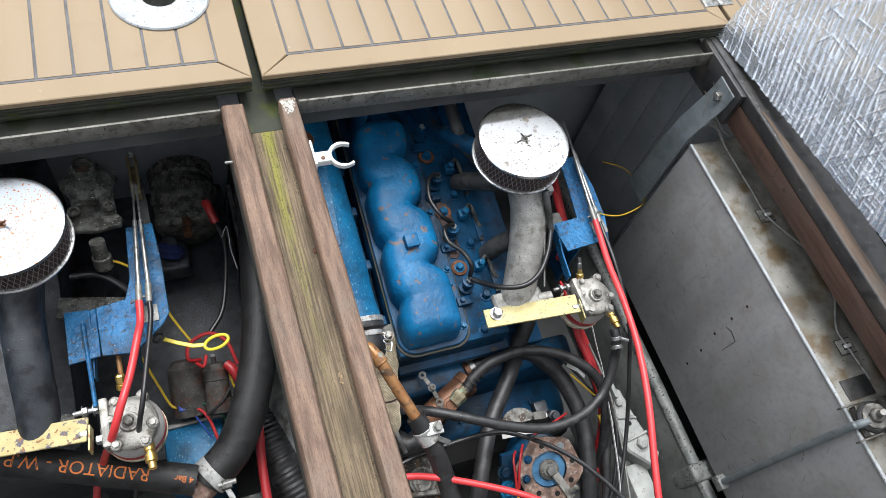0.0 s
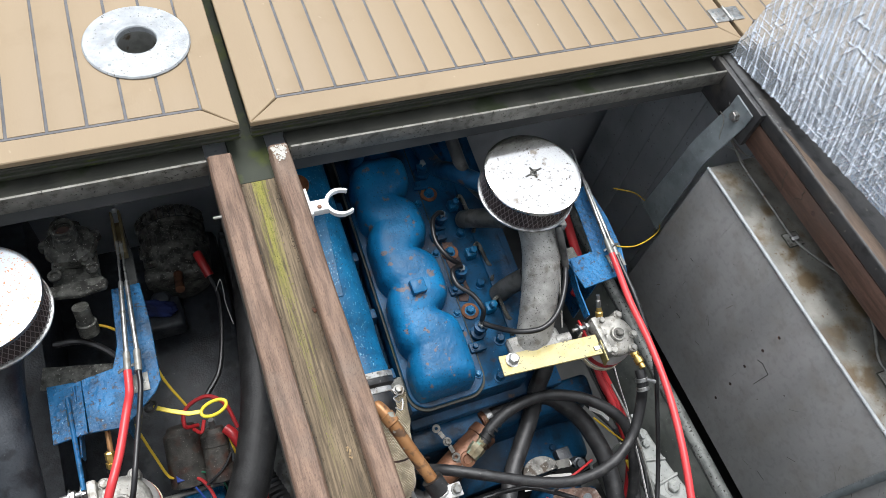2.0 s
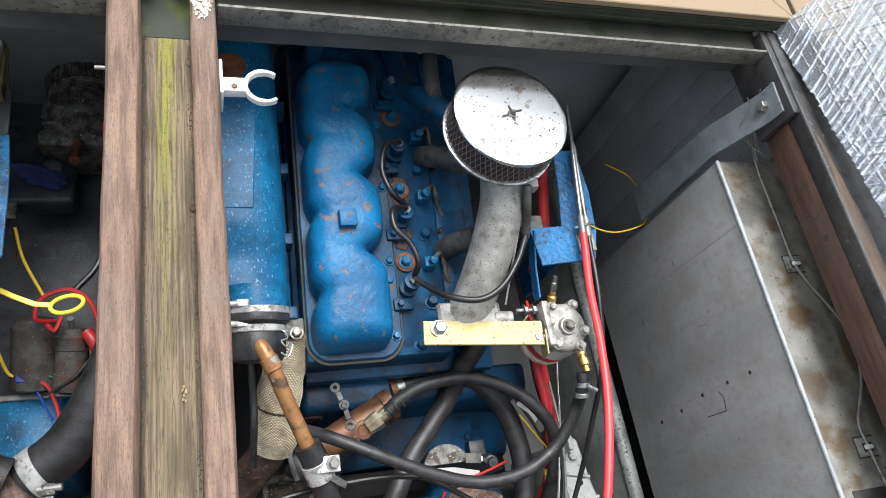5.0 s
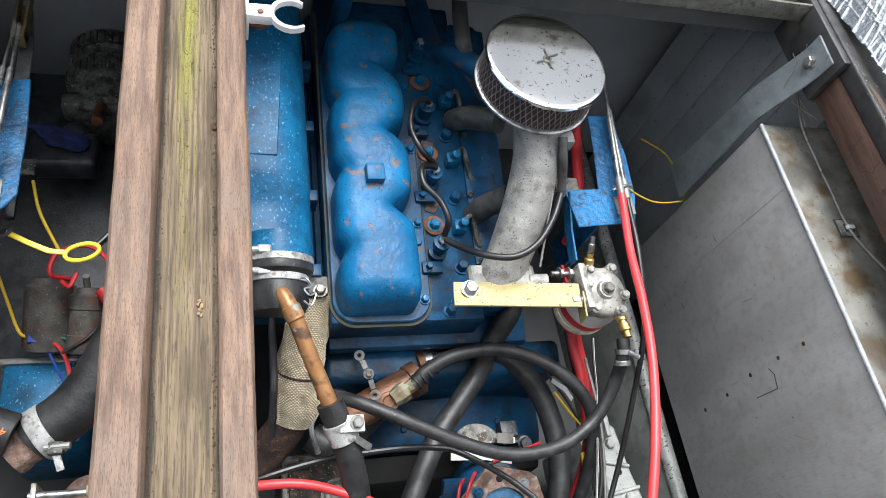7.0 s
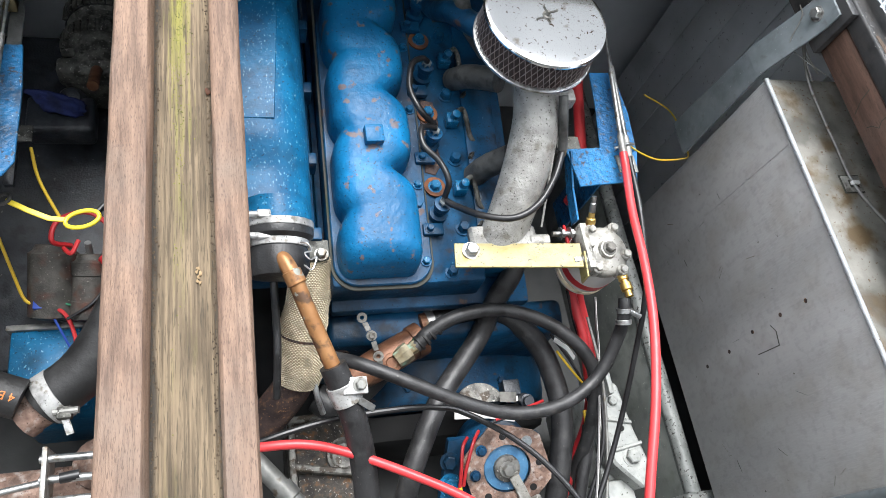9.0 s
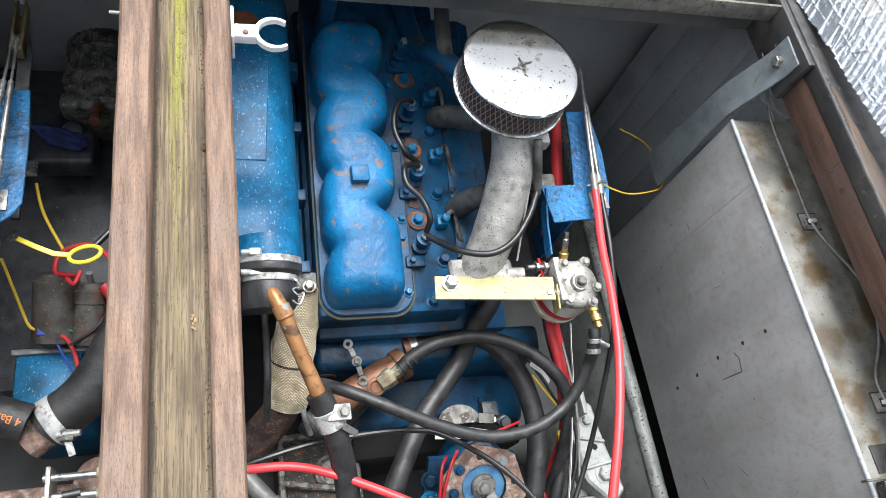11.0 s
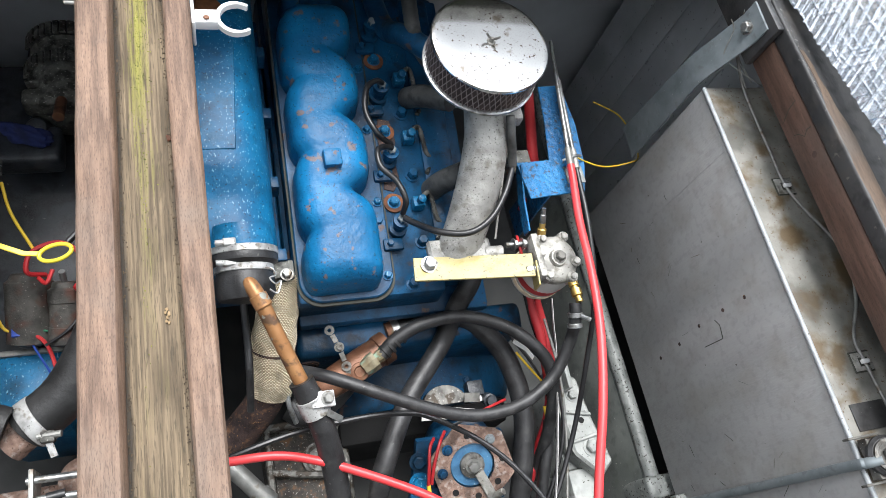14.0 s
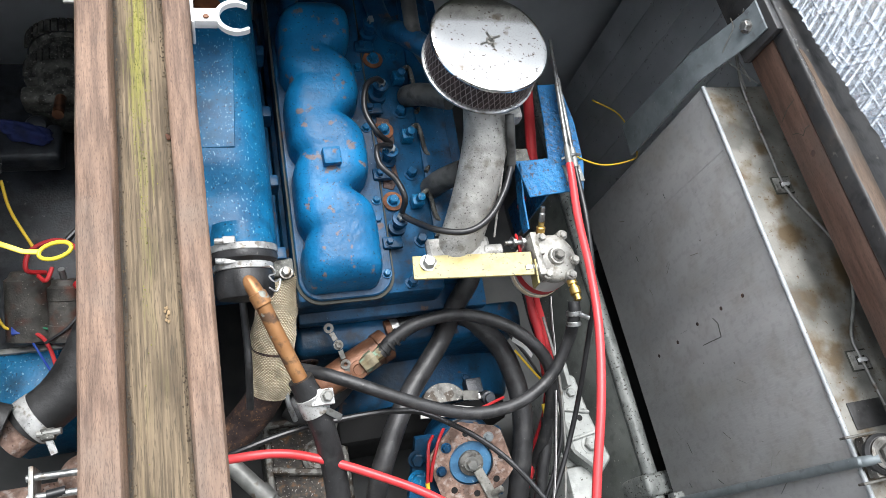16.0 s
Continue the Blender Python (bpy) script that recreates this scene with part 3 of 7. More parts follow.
solo("backdrop", reflected_wall, PALE_WALL, "unseen plain wall added beyond the boat for the lid's reflection", "wall", kind="structure")

# hull planks and ribs beyond the strap
hull_side = thing("wall_inner", (1.2, 0.3, -1.1), "grey vertical boards of the inner hull lining, paled in place of haze", "wall", kind="structure")
for k in range(5):
    y0 = -0.13 + k * 0.105
    part("board", box(1.17, 1.2, y0, y0 + 0.1035, -1.1, -0.11, 0.0012), HAZE_HULL, hull_side)


def hatch(name, x0, x1, in0, in1, seams, hole=None):
    """A deck hatch: mitred border boards round a field of planks with grey caulking, on a plywood core."""
    y0, y1, yi0, yi1, zt, zb = 0.028, 1.05, 0.079, 1.0, 0.045, 0.031
    h = thing(name, ((x0 + x1) / 2, y0, 0.0), "tan synthetic teak deck hatch with grey seams and a mitred border", "hatch", "deck hatches")
    hx, hy, hr = hole or (9, 9, 0)
    def around(a0, a1, b0, b1, z0, z1, bevel):
        if hole and a0 < hx + hr and a1 > hx - hr:
            return [box(a0, a1, b0, hy - hr, z0, z1, bevel), box(a0, a1, hy + hr, b1, z0, z1, bevel)]
        return [box(a0, a1, b0, b1, z0, z1, bevel)]
    core = box(x0 + 0.003, x1 - 0.003, y0 + 0.004, yi0 + 0.02, -0.002, 0.0305, 0.002)
    if hole:
        for a in ((x0 + 0.003, hx - hr, yi0 + 0.02, y1), (hx + hr, x1 - 0.003, yi0 + 0.02, y1), (hx - hr, hx + hr, yi0 + 0.02, hy - hr), (hx - hr, hx + hr, hy + hr, y1)):
            box(*a, -0.002, 0.0305, 0.0, bm=core)
    else:
        box(x0 + 0.003, x1 - 0.003, yi0 + 0.02, y1, -0.002, 0.0305, 0.002, bm=core)
    part("core", core, HATCH_CORE, h, "green-stained plywood edge")
    edge = bmesh.new()
    for z in (0.006, 0.018, 0.026):
        box(x0 + 0.001, x1 - 0.001, y0 + 0.001, y0 + 0.006, z, z + 0.003, bm=edge)
    part("edge_band", edge, CHANNEL, h, "dark grooved edge band")
    for pts in ([(x0, y0), (x1, y0), (in1, yi0), (in0, yi0)], [(x0, y1), (x1, y1), (in1, yi1), (in0, yi1)],
                [(x0, y0), (in0, yi0), (in0, yi1), (x0, y1)], [(x1, y0), (in1, yi0), (in1, yi1), (x1, y1)]):
        cx, cy = sum(p[0] for p in pts) / 4, sum(p[1] for p in pts) / 4
        pts = [(x + 0.0012 * (1 if cx > x else -1), y + 0.0008 * (1 if cy > y else -1)) for x, y in pts]
        part("border_board", plate(pts, zb, zt, 0.0018), TEAK, h)
    edges = [in0, *seams, in1]
    for a, b in zip(edges, edges[1:]):
        for k, bm in enumerate(around(a + 0.0026, b - 0.0026, yi0 + 0.005, yi1 - 0.005, zb, zt, 0.0012)):
            part("plank", bm, TEAK, h)
    for s in edges:
        for bm in around(s - 0.0026, s + 0.0026, yi0, yi1, zb, zt - 0.0014, 0):
            part("seam", bm, CAULK, h, smooth=0)
    part("seam", box(in0, in1, yi0, yi0 + 0.0052, zb, zt - 0.0016), CAULK, h, smooth=0)
    part("seam", box(in0, in1, yi1 - 0.0052, yi1, zb, zt - 0.0016), CAULK, h, smooth=0)
    return h


hatch("deck_hatch", -0.063, 1.085, 0.0, 1.043, [0.0525 + 0.0645 * k for k in range(16) if 0.0525 + 0.0645 * k < 1.02])
hatch("deck_hatch", -1.21, -0.08, -1.15, -0.140, [-0.140 - 0.0648 * k for k in range(15, 0, -1)], (-0.222, 0.272, 0.038))
hatch("deck_hatch", 1.095, 1.9, 1.15, 1.85, [1.15 + 0.064 * k for k in range(1, 11)])

ring = thing("deck_ring", (-0.222, 0.272, 0.045), "whitish galvanised round flange with a dark open socket", "deck fitting")
part("flange", lathe((-0.222, 0.272, 0.045), (0, 0, 1), [(0, 0.04), (0, 0.0975), (0.003, 0.0985), (0.006, 0.096), (0.0075, 0.05), (0.009, 0.044), (0.0085, 0.0385), (0.006, 0.0365), (-0.005, 0.0365), (-0.005, 0.04), (0, 0.04)], 56, caps=False), WHITE_RING, ring)
part("socket", lathe((-0.222, 0.272, -0.10), (0, 0, 1), [(0, 0.001), (0, 0.0375), (0.144, 0.0375), (0.144, 0.0366), (0.003, 0.0366), (0.003, 0.001)], 40, caps=False), GALV, ring, "grimy galvanised socket tube")
for k in range(4):
    a = radians(45 + 90 * k)
    part("screw", lathe((-0.222 + 0.078 * math.cos(a), 0.272 + 0.078 * math.sin(a), 0.0505), (0, 0, 1), [(0, 0.0045), (0.001, 0.004), (0.0012, 0.001)], 12), STRAP_STEEL, ring)

hinge = thing("hatch_hinge", (1.06, 0.11, 0.045), "small stainless butt hinge screwed across two hatches", "hinge")
part("leaf", box(1.045, 1.086, 0.09, 0.135, 0.0452, 0.0475, 0.001), ZINC, hinge)
part("leaf", box(1.094, 1.13, 0.09, 0.135, 0.0452, 0.0475, 0.001), ZINC, hinge)
part("knuckle", cyl((1.09, 0.088, 0.048), (1.09, 0.137, 0.048), 0.004, 14), ZINC, hinge)
for x in (1.056, 1.072, 1.104, 1.12):
    for y in (0.101, 0.124):
        part("screw", lathe((x, y, 0.0474), (0, 0, 1), [(0, 0.0035), (0.0009, 0.003)], 10), STRAP_STEEL, hinge)

# ---- steel coamings and the centre beam ----
def lip(name, x0, x1, y_l, y_r):
    c = thing(name, ((x0 + x1) / 2, 0.0, -0.06), "weathered grey steel coaming lip along the hatch opening", "coaming", "steel coamings", kind="structure")
    bm = box(x0, x1, -0.012, -0.0065, -0.040, 0.0, 0.0012)
    for v in bm.verts:
        v.co.y += y_l + (y_r - y_l) * (v.co.x - x0) / (x1 - x0)
    part("lip", bm, STEEL_LIP, c)
    part("channel", box(x0, x1, 0.003, 0.05, -0.045, -0.024, 0.001), CHANNEL, c, "dirty dark drain channel")
    part("upstand", box(x0, x1, 0.05, 0.058, -0.045, -0.003), CHANNEL, c)
    part("web", box(x0, x1, 0.012, 0.03, -0.10, -0.046), BILGE, c)
    return c


lip("coaming", 0.004, 1.045, 0.003, -0.009)
lip("coaming", -1.2, -0.152, -0.002, 0.004)

beam = thing("centre_beam", (-0.075, -0.7, -0.16), "weathered hardwood centre beam with two raised rails and a mossy gutter", "beam")
def rail(x0, x1):
    bm = bmesh.new()
    n = 44
    rows = []
    for k in range(n + 1):
        y = 0.004 - 1.5 * k / n
        j = [0.0016 * noise.noise((q * 3.1 + x0 * 40, y * 9, 1.7)) for q in range(8)]
        xs = [(x0 + j[0], -0.052), (x0 + j[0], -0.005), (x0 + 0.004 + j[1], j[2] * 0.6), (x1 - 0.004 + j[3], j[4] * 0.6), (x1 + j[5], -0.005), (x1 + j[5], -0.052)]
        rows.append([bm.verts.new((x, y, z)) for x, z in xs])
    for a, b in zip(rows, rows[1:]):
        for i in range(6):
            bm.faces.new((a[i], a[(i + 1) % 6], b[(i + 1) % 6], b[i]))
    bm.faces.new(rows[0])
    bm.faces.new(rows[-1][::-1])
    return bm
part("rail", rail(-0.15, -0.105), RAIL, beam, "weathered grey-brown hardwood rail", smooth=50)
part("rail", rail(-0.0365, 0.0), RAIL, beam, "weathered grey-brown hardwood rail", smooth=50)
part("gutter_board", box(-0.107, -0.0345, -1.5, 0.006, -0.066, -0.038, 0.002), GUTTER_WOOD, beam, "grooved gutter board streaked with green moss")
part("underside", box(-0.148, -0.002, -1.5, 0.006, -0.16, -0.067, 0.004), CHANNEL, beam)
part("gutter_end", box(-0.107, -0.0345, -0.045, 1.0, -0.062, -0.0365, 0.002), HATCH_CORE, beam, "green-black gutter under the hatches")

rnd = random.Random(4)
def crumbs(count, place, size):
    bm = bmesh.new()
    for _ in range(count):
        x, y, z = place()
        s = rnd.uniform(*size)
        got = bmesh.ops.create_icosphere(bm, subdivisions=1, radius=s)["verts"]
        for v in got:
            v.co = Vector((x + v.co.x * rnd.uniform(0.7, 1.3), y + v.co.y * rnd.uniform(0.8, 1.8), z + v.co.z * 0.6))
    return bm
def moss_place():
    y = -0.048 - abs(rnd.gauss(0, 0.2))
    return -0.068 + 0.02 * y + rnd.gauss(0, 0.0095) * (1 - min(0.7, -y)), y, -0.038
part("moss", crumbs(700, moss_place, (0.0004, 0.0009)), MOSS, beam, "yellow-green moss growing in the gutter", smooth=180)["kind"] = "stuff"
part("debris", crumbs(1300, lambda: (rnd.choice((-0.1025, -0.0395)) + rnd.gauss(0, 0.0022), -rnd.random() * 1.1, -0.0372), (0.0004, 0.0012)), MUD, beam, "dark leaf crumbs in the gutter corners")["kind"] = "stuff"
part("leaf_scrap", crumbs(9, lambda: (-0.056 + rnd.gauss(0, 0.002), -0.59 + rnd.gauss(0, 0.006), -0.036), (0.0010, 0.0020)), DRY_LEAF, beam, "pale dry leaf scrap")
part("red_scrap", crumbs(5, lambda: (-0.0405 + rnd.gauss(0, 0.0012), -0.337 + rnd.gauss(0, 0.003), -0.035), (0.002, 0.003)), RUST_RING, beam, "small orange scrap")
def paint_patch():
    bm = bmesh.new()
    for _ in range(190):
        cx, cy, size = -0.0195 + rnd.gauss(0, 0.0085), -0.012 + rnd.gauss(0, 0.010), rnd.uniform(0.0005, 0.0026)
        if not (-0.033 < cx < -0.004 and cy < 0.0):
            continue
        n = 11
        f = bm.faces.new([bm.verts.new((cx + size * rnd.uniform(0.55, 1.2) * math.cos(2 * math.pi * k / n), min(0.001, cy + 1.3 * size * rnd.uniform(0.55, 1.2) * math.sin(2 * math.pi * k / n)), 0.0016 + 0.0002 * rnd.random())) for k in range(n)])
        f.normal_update()
    return bm
patch = part("paint_patch", paint_patch(), PUMP_METAL, beam, "worn white paint on the rail end", smooth=0)
patch["kind"] = "stuff"
part("screw", cyl((-0.1505, -0.12, -0.02), (-0.165, -0.12, -0.02), 0.003, 10), GALV, beam)

clip = thing("pole_clip", (0.002, -0.13, -0.04), "white plastic spring clip screwed to the wooden rail", "clip")
part("base", box(0.001, 0.006, -0.165, -0.105, -0.055, -0.005, 0.002), WHITE_PLASTIC, clip)
part("stem", box(0.005, 0.04, -0.150, -0.125, -0.038, -0.02, 0.003), WHITE_PLASTIC, clip)
def jaw():
    bm = bmesh.new()
    rows = []
    for k in range(25):
        a = radians(52 + 256 * k / 24)
        w = 0.0032 if 3 < k < 21 else 0.0024
        rows.append([bm.verts.new((0.0655 + (0.0275 + s * w) * math.cos(a), -0.137 + (0.0275 + s * w) * math.sin(a), z)) for s, z in ((-1, -0.033), (1, -0.033), (1, -0.022), (-1, -0.022))])
    for a, b in zip(rows, rows[1:]):
        for i in range(4):
            bm.faces.new((a[i], a[(i + 1) % 4], b[(i + 1) % 4], b[i]))
    bm.faces.new(rows[0])
    bm.faces.new(rows[-1][::-1])
    bmesh.ops.bevel(bm, geom=bm.edges[:], offset=0.0008, segments=1, affect="EDGES")
    return bm
part("jaw", jaw(), WHITE_PLASTIC, clip)
part("screw", lathe((0.022, -0.143, -0.018), (0, 0, 1), [(0, 0.0045), (0.0015, 0.0035)], 12), OLD_BRONZE, clip)

# ---- starboard side: stringer, foil lid, tank ----
stringer = thing("side_stringer", (1.085, -0.7, -0.1), "red-brown timber stringer with a near-black top edge", "beam")
part("timber", box(1.05, 1.10, -1.5, 0.03, -0.1, -0.0335, 0.004), RED_WOOD, stringer)
part("end_block", box(1.0325, 1.0480, -0.165, 0.03, -0.1, 0.002, 0.003), BLACK_WOOD, stringer, "near-black end of the timber")
part("cap", box(1.0485, 1.15, -1.5, 0.03, -0.033, 0.004, 0.005, 3), BLACK_WOOD, stringer, "near-black top board")
def worn_strip():
    bm = bmesh.new()
    rows = []
    for k in range(41):
        y = -0.215 - 1.28 * k / 40
        w = 0.006 + 0.026 * min(1, k / 6) + 0.009 * noise.noise((y * 30, 2, 0))
        mid = 1.060 + 0.008 * min(1, k / 6) + 0.004 * noise.noise((y * 22, 7, 0))
        rows.append([bm.verts.new((mid + a * w / 2, y, z)) for a, z in ((-1, 0.0035), (-0.8, 0.0052), (0.8, 0.0052), (1, 0.0035))])
    for a, b in zip(rows, rows[1:]):
        for i in range(3):
            bm.faces.new((a[i], a[i + 1], b[i + 1], b[i]))
    return bm
part("worn_strip", worn_strip(), WORN_WOOD, stringer, "worn brown strip of bare wood")
part("paint_crumbs", crumbs(70, lambda: (1.058 + rnd.gauss(0, 0.004), -0.2 + rnd.gauss(0, 0.05), 0.0042), (0.0004, 0.0012)), CAST_GREY, stringer, "pale crumbs on the top board")["kind"] = "stuff"
part("knot", lathe((1.0502, -0.40, -0.058), (-1, 0, 0), [(0, 0.0065), (0.0004, 0.006), (0.0005, 0.003), (0.0003, 0.001)], 16), RUST_PIPE, stringer, "dark knot")
for y0, z0, y1, z1 in ((-0.29, -0.045, -0.31, -0.09), (-0.352, -0.04, -0.36, -0.06), (-0.36, -0.06, -0.345, -0.08)):
    part("crack", slab([(1.0497, y0, z0), (1.0497, (y0 + y1) / 2 + 0.004, (z0 + z1) / 2), (1.0497, y1, z1)], 0.0015, 0.0006, (0, 1, 0.2), 0), CHANNEL, stringer, "fine dark crack")

def foil_sheet():
    """The crinkled face of the raised lid: a diamond net of threads and many loose folds pressed into the foil."""
    s = np.concatenate([np.arange(0, 0.6, 0.0012), np.linspace(0.6, 1, 60)])
    t = np.concatenate([np.arange(0, 0.46, 0.0014), np.linspace(0.46, 0.95, 60)])
    nu, nv = len(s) - 1, len(t) - 1
    edge = 0.0022 * np.interp(s, np.linspace(0, 1, 90), np.random.default_rng(5).uniform(-1, 1, 90))
    s, t, edge = (q * np.ones((nu + 1, nv + 1)) for q in (s[:, None], t[None, :], edge[:, None]))
    gen = np.random.default_rng(11)
    y, z = 0.03 - 1.15 * s, t + 0.118 * s
    h = 0.004 * np.sin(7 * y + 3 * z) * np.sin(5 * z - 2 * y) + 0.0012 * np.sin(31 * y + 11 * z) * np.sin(23 * z - 17 * y + 1)
    for turn, gap, tall in ((28, 0.0165, 0.0050), (-22, 0.0165, 0.0011), (-86, 0.0150, 0.0007)):
        c, w = math.cos(radians(turn)), math.sin(radians(turn))
        across, along = c * y - w * z, w * y + c * z
        across = across + 0.0016 * np.sin(along * 23 + turn)
        line = np.floor(across / gap)
        off = (across / gap - line - 0.5) * gap
        seed = line * 12.9898 + turn
        gate = np.sin(along * 31 + seed * 3.1) + np.sin(along * 67 + seed * 7.7) * 0.8 + np.sin(seed * 5.3) * 0.9
        shift = 0.003 * np.sin(seed * 9.1)
        h += tall * np.clip((0.8 if turn == 28 else 0.4) + 0.5 * gate, 0, 1.2) * np.exp(-((off - shift) / 0.00105) ** 2)
    for k in range(2400):
        cy, cz = gen.uniform(-1.12, 0.03), gen.uniform(0, 1.05)
        lean = gen.choice((62, 62, 62, 62, 55, 68, 112, 176)) + gen.normal(0, 5)
        long, tall, thin = gen.uniform(0.008, 0.034), gen.uniform(-0.0010, 0.0022), gen.uniform(0.0010, 0.0020)
        at = (0.03 - cy) / 1.15
        i0, i1 = np.searchsorted(s[:, 0], (at - 0.04, at + 0.04))
        j0, j1 = np.searchsorted(t[0], (cz - 0.118 * at - 0.045, cz - 0.118 * at + 0.045))
        if i1 <= i0 or j1 <= j0:
            continue
        py, pz = y[i0:i1, j0:j1] - cy, z[i0:i1, j0:j1] - cz
        a = py * math.cos(radians(lean)) + pz * math.sin(radians(lean))
        c = py * math.sin(radians(lean)) - pz * math.cos(radians(lean))
        h[i0:i1, j0:j1] += tall * np.exp(-(a / long) ** 4) * np.exp(-np.abs(c) / thin)
    co = np.stack([1.068 + 0.014 * s + 0.19 * t - h, y, 0.004 + 0.118 * s + 0.98 * t + edge * np.exp(-t / 0.012)], axis=-1).reshape(-1, 3)
    i, j = np.meshgrid(np.arange(nu), np.arange(nv), indexing="ij")
    q = (i * (nv + 1) + j).ravel()
    me = bpy.data.meshes.new("foil_lining")
    me.from_pydata(co.tolist(), [], np.stack([q, q + 1, q + nv + 2, q + nv + 1], axis=-1).tolist())
    me.polygons.foreach_set("use_smooth", [True] * len(me.polygons))
    me.materials.append(FOIL)
    return me
lid = thing("raised_lid", (1.1, -0.55, 0.006), "raised hatch lid lined with crinkled silver foil insulation", "hatch lid")
foil = new("foil_lining", foil_sheet())
foil.parent = lid
foil.location = -ORIGIN[lid.name]
tagged(foil, "crinkled silver foil insulation")
def lid_board():
    bm = box(0, 0.03, -1.12, 0.03, 0.0, 0.95, 0.003)
    for v in bm.verts:
        s = (0.03 - v.co.y) / 1.15
        v.co = Vector((1.078 + v.co.x + 0.014 * s + 0.19 * v.co.z, v.co.y, 0.006 + 0.118 * s + v.co.z * 0.98))
    return bm
part("board", lid_board(), TEAK, lid)

tank = thing("fuel_tank", (1.15, -0.7, -0.74), "large smooth grey metal tank with a rust-stained pale top", "tank")
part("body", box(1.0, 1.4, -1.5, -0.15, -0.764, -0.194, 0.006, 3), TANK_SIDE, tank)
part("top_plate", box(1.0015, 1.4, -1.498, -0.152, -0.1938, -0.19, 0.002), TANK_TOP, tank, "pale top plate stained with rust")
# Pale tube paints the rounded edge's highlight along with its worn weld.
part("edge_weld_highlight", tube([(1.002, -0.152, -0.1915), (1.002, -0.7, -0.1915), (1.002, -1.49, -0.1915)], 0.0048, 12), WHITE_RING, tank, "pale strip along the edge, worn weld with a painted highlight")
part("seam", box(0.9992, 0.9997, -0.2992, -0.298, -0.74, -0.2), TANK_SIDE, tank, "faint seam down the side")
for y, z in ((-0.592, -0.553), (-0.579, -0.465), (-0.576, -0.375), (-0.576, -0.302), (-0.598, -0.64)):
    part("pock_mark", lathe((0.9995, y, z), (-1, 0, 0), [(0, 0.0045), (0.0006, 0.004)], 10), RUST_PIPE, tank, "small dark pock mark")
part("scratch", slab([(0.9992, -0.628, -0.405), (0.9992, -0.626, -0.47)], 0.0016, 0.0008, (0, 1, 0), 0), CHANNEL, tank, "dark scratched line")
part("scratch", slab([(0.9992, -0.628, -0.405), (0.9992, -0.60, -0.40), (0.9992, -0.585, -0.41)], 0.0016, 0.0008, (0, 0, 1), 0), CHANNEL, tank, "dark scratched line")
for _ in range(26):
    y, z, a, w = rnd.uniform(-1.0, -0.22), rnd.uniform(-0.7, -0.24), rnd.uniform(0, math.pi), rnd.uniform(0.006, 0.03)
    part("scratch", slab([(0.9993, y, z), (0.9993, y + w * math.cos(a), z + w * math.sin(a))], rnd.uniform(0.0006, 0.0013), 0.0005, (0, -math.sin(a), math.cos(a)), 0), rnd.choice((CHANNEL, GREY_PAINT, TANK_TOP)), tank, "fine scratch")
for y in (-0.394, -0.756):
    s = thing("cable_clip", (1.1, y, -0.19), "small square white cable clip stuck on the tank", "cable clip", "cable clips")
    part("dark_rim", box(1.069, 1.115, y - 0.0195, y + 0.0195, -0.1898, -0.1885, 0.0005), CHANNEL, s, "dark rim round the clip base")
    part("base", box(1.072, 1.112, y - 0.0165, y + 0.0165, -0.1886, -0.1855, 0.001), PUMP_METAL, s)
    part("dark_square", box(1.083, 1.104, y - 0.009, y + 0.007, -0.1856, -0.1848, 0.0003), CHANNEL, s, "dark square on the clip base")
    part("saddle", box(1.085, 1.102, y - 0.005, y + 0.003, -0.1856, -0.178, 0.002), WHITE_PLASTIC, s)
solo("tank_cable", tube([(1.05, -0.11, -0.12), (1.085, -0.16, -0.175), (1.093, -0.245, -0.186), (1.093, -0.314, -0.186), (1.090, -0.393, -0.183), (1.115, -0.45, -0.186), (1.145, -0.504, -0.186), (1.165, -0.56, -0.186), (1.14, -0.64, -0.186), (1.097, -0.71, -0.186), (1.093, -0.755, -0.183), (1.104, -0.84, -0.186)], 0.0032, 8), GALV, "thin grey cable clipped along the tank top", "cable")

strap = thing("steel_strap", (1.0, -0.1, -0.5), "bent flat grey steel strap bolted to the stringer", "bracket")
def strap_bar():
    bm = slab([(1.030, -0.116, -0.014), (1.0285, -0.116, -0.050), (1.024, -0.113, -0.080), (1.0, -0.107, -0.172), (0.995, -0.107, -0.20), (0.985, -0.105, -0.465)], 0.066, 0.005, (0, 1, 0.05), 0.001)
    for v in bm.verts:
        v.co.y = -0.106 + (v.co.y + 0.106) * (1 + 0.28 * min(1, max(0, (-0.2 - v.co.z) / 0.25)))
    return bm
part("bar", strap_bar(), STRAP_STEEL, strap)
part("bolt", hexbolt((1.026, -0.113, -0.052), (-1, 0, 0.15), 0.011, 0.010), ZINC, strap)
solo("yellow_loom_wire", tube([(0.71, -0.235, -0.275), (0.722, -0.25, -0.285), (0.826, -0.229, -0.36), (0.962, -0.169, -0.45), (1.05, -0.105, -0.53), (1.045, -0.05, -0.52), (0.99, -0.022, -0.47), (0.896, -0.016, -0.42)], 0.0018, 8), YELLOW_WIRE, "thin yellow wire hanging beside the engine", "wire")
for pts in ([(1.03, -0.075, -0.045), (1.05, -0.12, -0.12), (1.085, -0.17, -0.15), (1.06, -0.13, -0.14), (1.075, -0.18, -0.16)], [(1.005, -0.085, -0.06), (1.015, -0.10, -0.075), (1.013, -0.125, -0.12), (1.04, -0.15, -0.13), (1.09, -0.2, -0.13)]):
    solo("loose_wire", tube(pts, 0.0011, 6), GALV, "thin grey wire end twisted round the strap", "wire", "loose wires")

